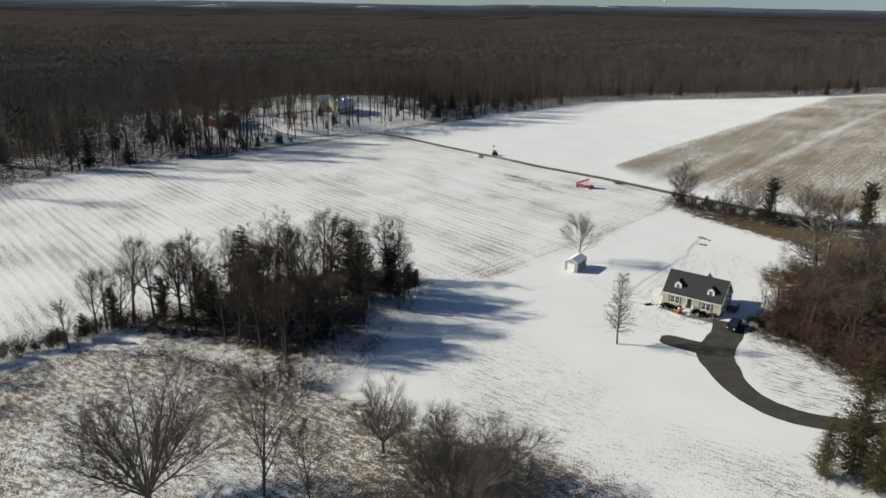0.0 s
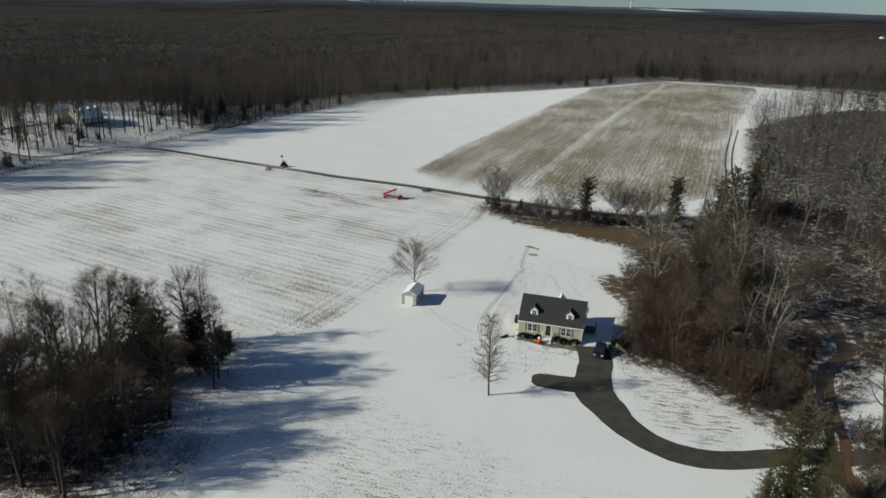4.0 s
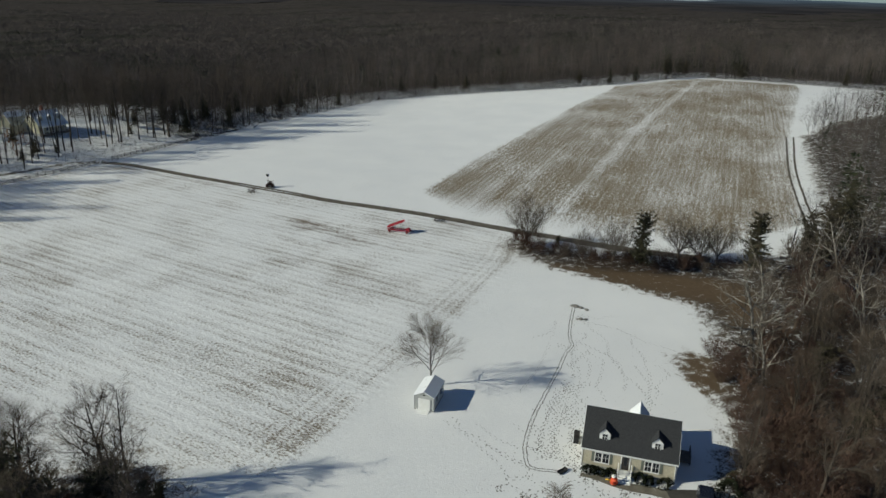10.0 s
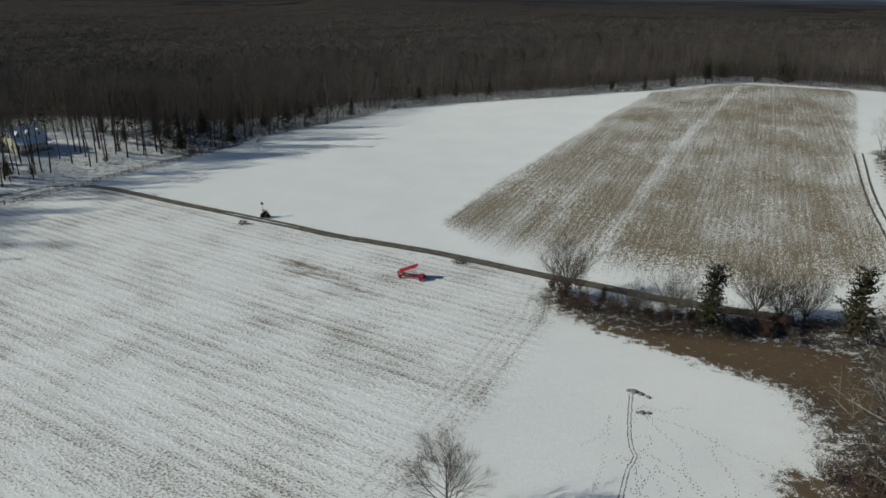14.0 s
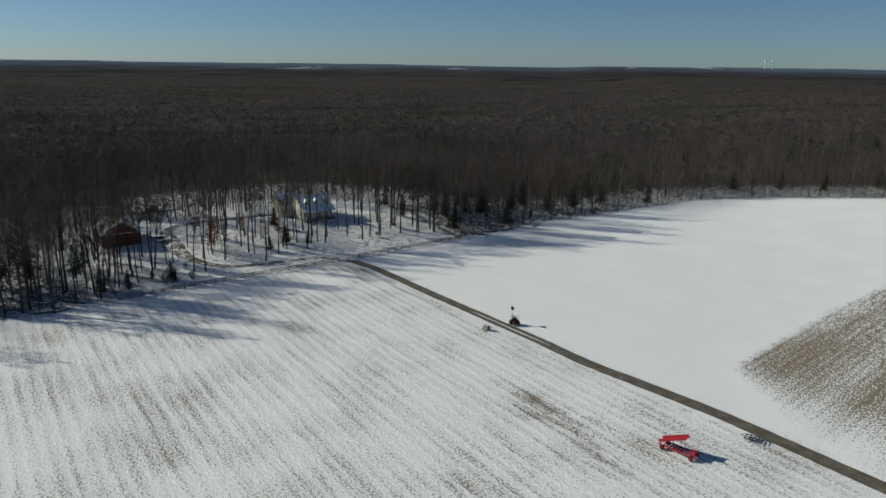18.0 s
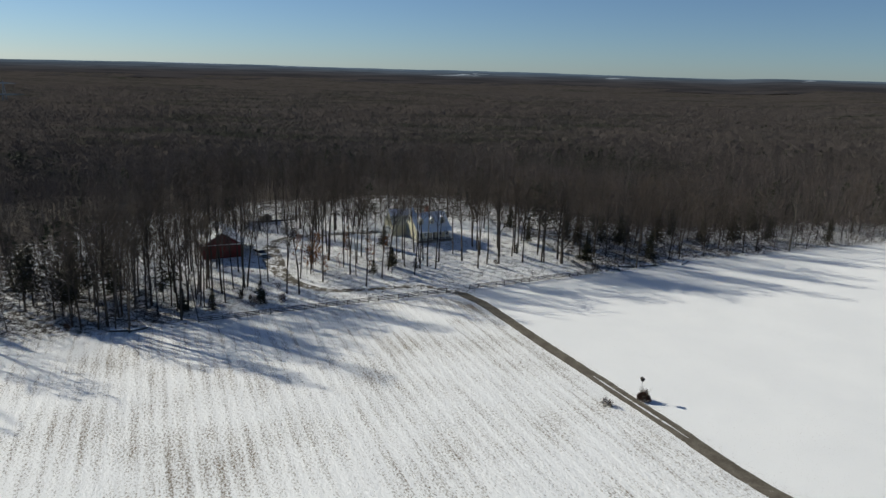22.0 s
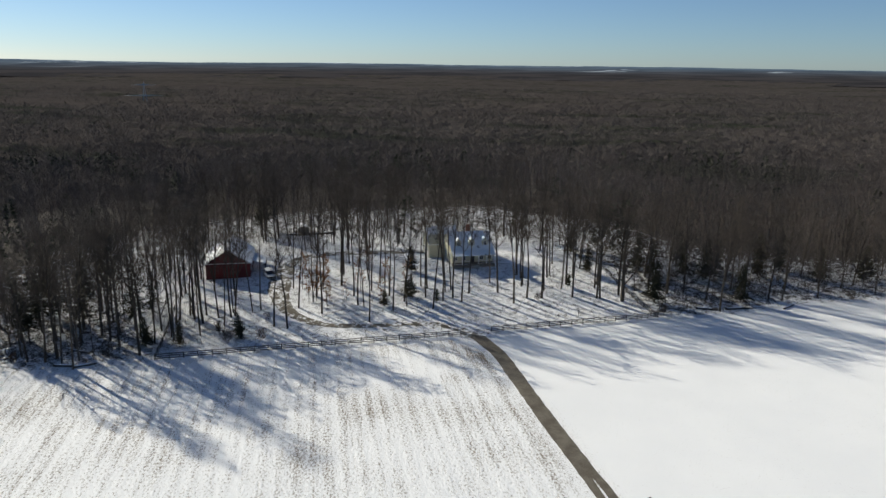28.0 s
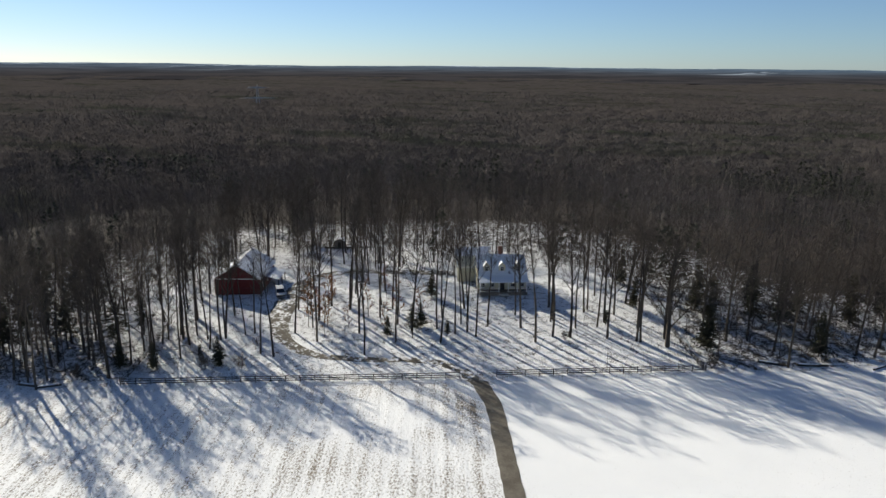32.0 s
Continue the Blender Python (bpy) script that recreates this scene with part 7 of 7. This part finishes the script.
for i in range(10):
    x0, y0 = rw.uniform(-1.8, 3.4), rw.uniform(-1.2, 1.2)
    walks.append(([(33.0 + x0 * 0.8 + y0, -131.4 + y0), (27.3 + x0 + rw.gauss(0, 0.6), -138.2 + rw.gauss(0, 0.6)), (24.2 + x0, -143.4 + y0), (22.6 + x0 * 0.9, -148.0 + rw.gauss(0, 0.8))], 0.55, (0.16,), 0.16))
for a, b, w in (((38, -128), (46, -110), 2.2), ((33, -136), (40, -120), 2.5), ((36, -138), (44, -122), 2), ((24, -150), (30, -138), 1.6), ((42, -140), (48, -112), 1.6), ((46, -137), (52, -120), 1.5), ((40, -143), (50, -130), 1.6), ((22, -155), (16, -142), 1.5),
                ((12, -136), (20, -150), 1), ((30, -142), (36, -130), 2), ((44, -108), (54, -112), 0.7), ((48, -112), (58, -131), 1.2), ((20, -158), (27, -155), 1.5), ((36, -131), (40, -117), 2.0), ((26, -143), (33, -134), 2.2)):
    n = 7
    walks.append(([(a[0] + (b[0] - a[0]) * i / n + rw.gauss(0, w * 0.5), a[1] + (b[1] - a[1]) * i / n + rw.gauss(0, w * 0.5)) for i in range(n + 1)], 0.5, (0.15,), 0.17))
rf = random.Random(21)
for i in range(34):
    x0, y0, a = rf.uniform(15, 33), rf.uniform(-163, -151), rf.uniform(0, 6.283)
    if (Vector((x0, y0, 0)) - HC).dot(HY) > -6.2:
        continue
    pts = [(x0, y0)]
    for j in range(rf.randint(3, 6)):
        a += rf.gauss(0, 0.6)
        pts.append((pts[-1][0] + 1.5 * math.cos(a), pts[-1][1] + 1.1 * math.sin(a)))
    if all((Vector((*p, 0)) - HC).dot(HY) < -6.0 and line_distance(drive, np.array([p[0]]), np.array([p[1]]))[0] > 3.4 for p in pts):
        walks.append((pts, 0.42, (0.16,), 0.19))
for i in range(16):
    u, v, a = rf.uniform(-13, -6.8), rf.uniform(-5, 6), rf.uniform(1.0, 2.2)
    pts = [at_house(u, v)]
    for j in range(5):
        a += rf.gauss(0, 0.45)
        u, v = u + 1.2 * math.cos(a), v + 1.2 * math.sin(a)
        pts.append(at_house(min(u, -6.6), v))
    walks.append((pts, 0.45, (0.15,), 0.17))
trodden("footprints", walks, "scattered footprints trodden through the snow")
for i, pts in enumerate(([(199, 4), (167, -32), (145, -59), (127, -82), (118, -90)], [(201.5, 3), (169, -33), (147, -60), (129, -83), (120, -91.5)])):
    tagged(new("track_rut", ribbon("track_rut", pts, [0.6, 0.7, 0.6, 0.8], GRAVEL, lift=0.03, cols=2, wob=0.12, seed=i)), "muddy wheel rut along the stubble field", "track", kind="structure")



SOIL = surface("bare_soil", (0.15, 0.125, 0.09), (0.25, 0.212, 0.16), 3, 0.95)


def bare_patch(x, y, w, h, seed, mat=None, turn=0.0):
    """Trampled earth and grass where the snow is worn off, as many small scraps."""
    rnd = random.Random(seed)
    s = Shape()
    for i in range(int(w * h * 16)):
        a, r = rnd.uniform(0, 6.283), math.sqrt(rnd.random()) * rnd.uniform(0.6, 1.1)
        u, v = w * r * math.cos(a), h * r * math.sin(a)
        q = Vector((x + u * math.cos(turn) - v * math.sin(turn), y + u * math.sin(turn) + v * math.cos(turn), 0))
        n, z = rnd.uniform(0.05, 0.15), gz(q.x, q.y) + 0.018
        s.add([(q.x + n * rnd.uniform(0.6, 1.3) * math.cos(t), q.y + n * rnd.uniform(0.6, 1.3) * math.sin(t), z) for t in (j * math.pi / 3 for j in range(6))], [(0, 1, 2, 3, 4, 5)])
    tagged(new("bare_patch", s.mesh("bare_patch", mat or GRASS_PRINT_SHADE)), "trampled brown grass showing through the snow", "grass", kind="stuff")


for i, (x, y, w, h) in enumerate(((21.4, -144.6, 1.3, 0.8), (16.2, -153.2, 1.5, 1.2), (26.6, -148.6, 1.3, 1.9), (13.7, -151.0, 0.8, 0.8), (25.4, -152.6, 1.8, 1.2), (28.6, -156.2, 2.4, 1.0), (49.0, -105.6, 1.0, 0.8), (24.2, -150.0, 1.6, 1.2), (30.8, -158.6, 2.2, 1.0), (-5.2, -7.4, 1.7, 1.1))):
    bare_patch(x, y, w, h, 70 + i)

for i, (x, y, w, h) in enumerate(((9.0, -43.8, 6.5, 1.1), (12.5, -48.6, 5.0, 0.9), (4.0, -38.5, 4.0, 0.7), (16.5, -46.0, 4.5, 0.8), (22.0, -41.0, 2.6, 0.7))):
    bare_patch(x, y, w, h, 90 + i, SOIL, radians(-36))


def sled_toy(x, y, rz):
    ob = thing("sled", at_ground(x, y, rz), "black plastic sled lying on trodden snow", "sled")
    part("shell", Shape().prism([(-0.6, 0.02), (0.5, 0.02), (0.72, 0.2), (0.76, 0.34), (0.66, 0.24), (0.45, 0.09), (-0.56, 0.09), (-0.62, 0.24), (-0.68, 0.24)], "y", -0.3, 0.3), RUBBER, ob)
    for e in (-0.3, 0.26):
        part("rim", Shape().box(-0.62, e, 0.04, 0.6, e + 0.04, 0.26), RUBBER, ob)



def trash_bin(x, y, rz):
    ob = thing("trash_bin", at_ground(x, y, rz), "dark wheeled bin beside the house wall", "bin")
    part("body", Shape().prism([(-0.26, 0.03), (0.26, 0.03), (0.33, 1.0), (-0.33, 1.0)], "y", -0.33, 0.33), RUBBER, ob)
    part("lid", Shape().prism([(-0.36, 1.0), (0.38, 1.0), (0.34, 1.08), (-0.3, 1.12)], "y", -0.36, 0.36), BLACK_STEEL, ob)
    for e in (-0.3, 0.22):
        part("wheel", Shape().tube([(-0.24, e, 0.12), (-0.24, e + 0.08, 0.12)], [0.12, 0.12], 10), RUBBER, ob)


trash_bin(27.9, -144.3, 40)
trash_bin(27.3, -145.2, 60)
sled_toy(22.6, -150.3, 20)


# ---- distance ----
def pylon(x, y, h, rz, label):
    ob = thing("pylon", at_ground(x, y, rz), label, "pylon")
    w = h * 0.09
    for sx in (-1, 1):
        for sy in (-1, 1):
            part("leg", Shape().tube([(sx * w, sy * w, -1), (sx * w * 0.3, sy * w * 0.3, h * 0.7), (0, 0, h)], [0.35, 0.25, 0.15], 4), GREY_STEEL, ob)
    for z, a in ((h * 0.58, 20), (h * 0.9, 12)):
        part("cross_arm", Shape().prism([(-a, z), (0, z + 0.9), (a, z), (0, z - 0.5)], "y", -0.4, 0.4), GREY_STEEL, ob)
    for i in range(6):
        z = h * 0.1 * i + 1
        q = w * (1 - 0.7 * z / (h * 0.7))
        part("brace", Shape().tube([(-q, -q, z), (q, -q, z + h * 0.09)], [0.15, 0.15], 4), GREY_STEEL, ob)


def water_tower(x, y, h):
    ob = thing("water_tower", at_ground(x, y), "pale water tower rising over distant forest", "tower")
    part("stem", Shape().tube([(0, 0, -1), (0, 0, 3), (0, 0, h - 9)], [4, 2, 1.6], 12), WHITE, ob)
    part("tank", Shape().tube([(0, 0, h - 10), (0, 0, h - 7), (0, 0, h - 3.5), (0, 0, h - 1), (0, 0, h)], [1.6, 5.5, 6.5, 4.5, 0.6], 16), WHITE, ob, "", True)



pylon(-632, 388, 33, 60, "steel power pylon over the distant forest")
for x, y, h in ((1139, 3899, 62), (1170, 3870, 58), (2239, 3294, 62)):
    water_tower(x, y, h)


def far_ridge():
    nt, nr = 420, 40
    T, R = np.meshgrid(np.radians(np.linspace(20, 192, nt)), np.linspace(1900, 4620, nr))
    X, Y = R * np.cos(T), R * np.sin(T) - 60
    Z = height(X, Y) + 12.5 + 4 * (R - 1900) / 2700 + 1.5 * np.sin(T * 17) * np.sin(R / 300) + 0.8 * np.sin(T * 53 + R / 180) + 0.6 * np.sin(T * 131 + R / 90)
    return grid_mesh("backdrop", X, Y, Z)


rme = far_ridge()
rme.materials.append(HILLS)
tagged(new("backdrop", rme), "wooded hills along the horizon with blue haze in their colour", "hills", kind="structure")


def far_homes():
    for i, (r, w) in enumerate(((0, 14), (22, 16), (48, 13), (66, 18), (90, 14))):
        x, y = 905 + r * 0.75, 548 - r * 0.65
        ob = thing("house", pose(x, y, gz(x, y) + 7, 0, 0, 30 + 17 * i), "pale house with snowy roof far off in the forest", "house", "distant houses")
        part("wall", Shape().prism([(-4, -8), (4, -8), (4, 5.5), (0, 9), (-4, 5.5)], "x", -w / 2, w / 2), WHITE, ob)
        for s in (-1, 1):
            part("roof", Shape().prism([(s * 4.5, 5.1), (0, 9), (0, 9.3), (s * 4.5, 5.4)], "x", -w / 2 - 0.4, w / 2 + 0.4), SNOW_ROOF, ob)
        for q in range(3):
            part("window", Shape().box(-w / 3 + q * w / 3 - 0.6, -4.1, 2, -w / 3 + q * w / 3 + 0.6, -4.01, 3.6), GLASS, ob)


far_homes()
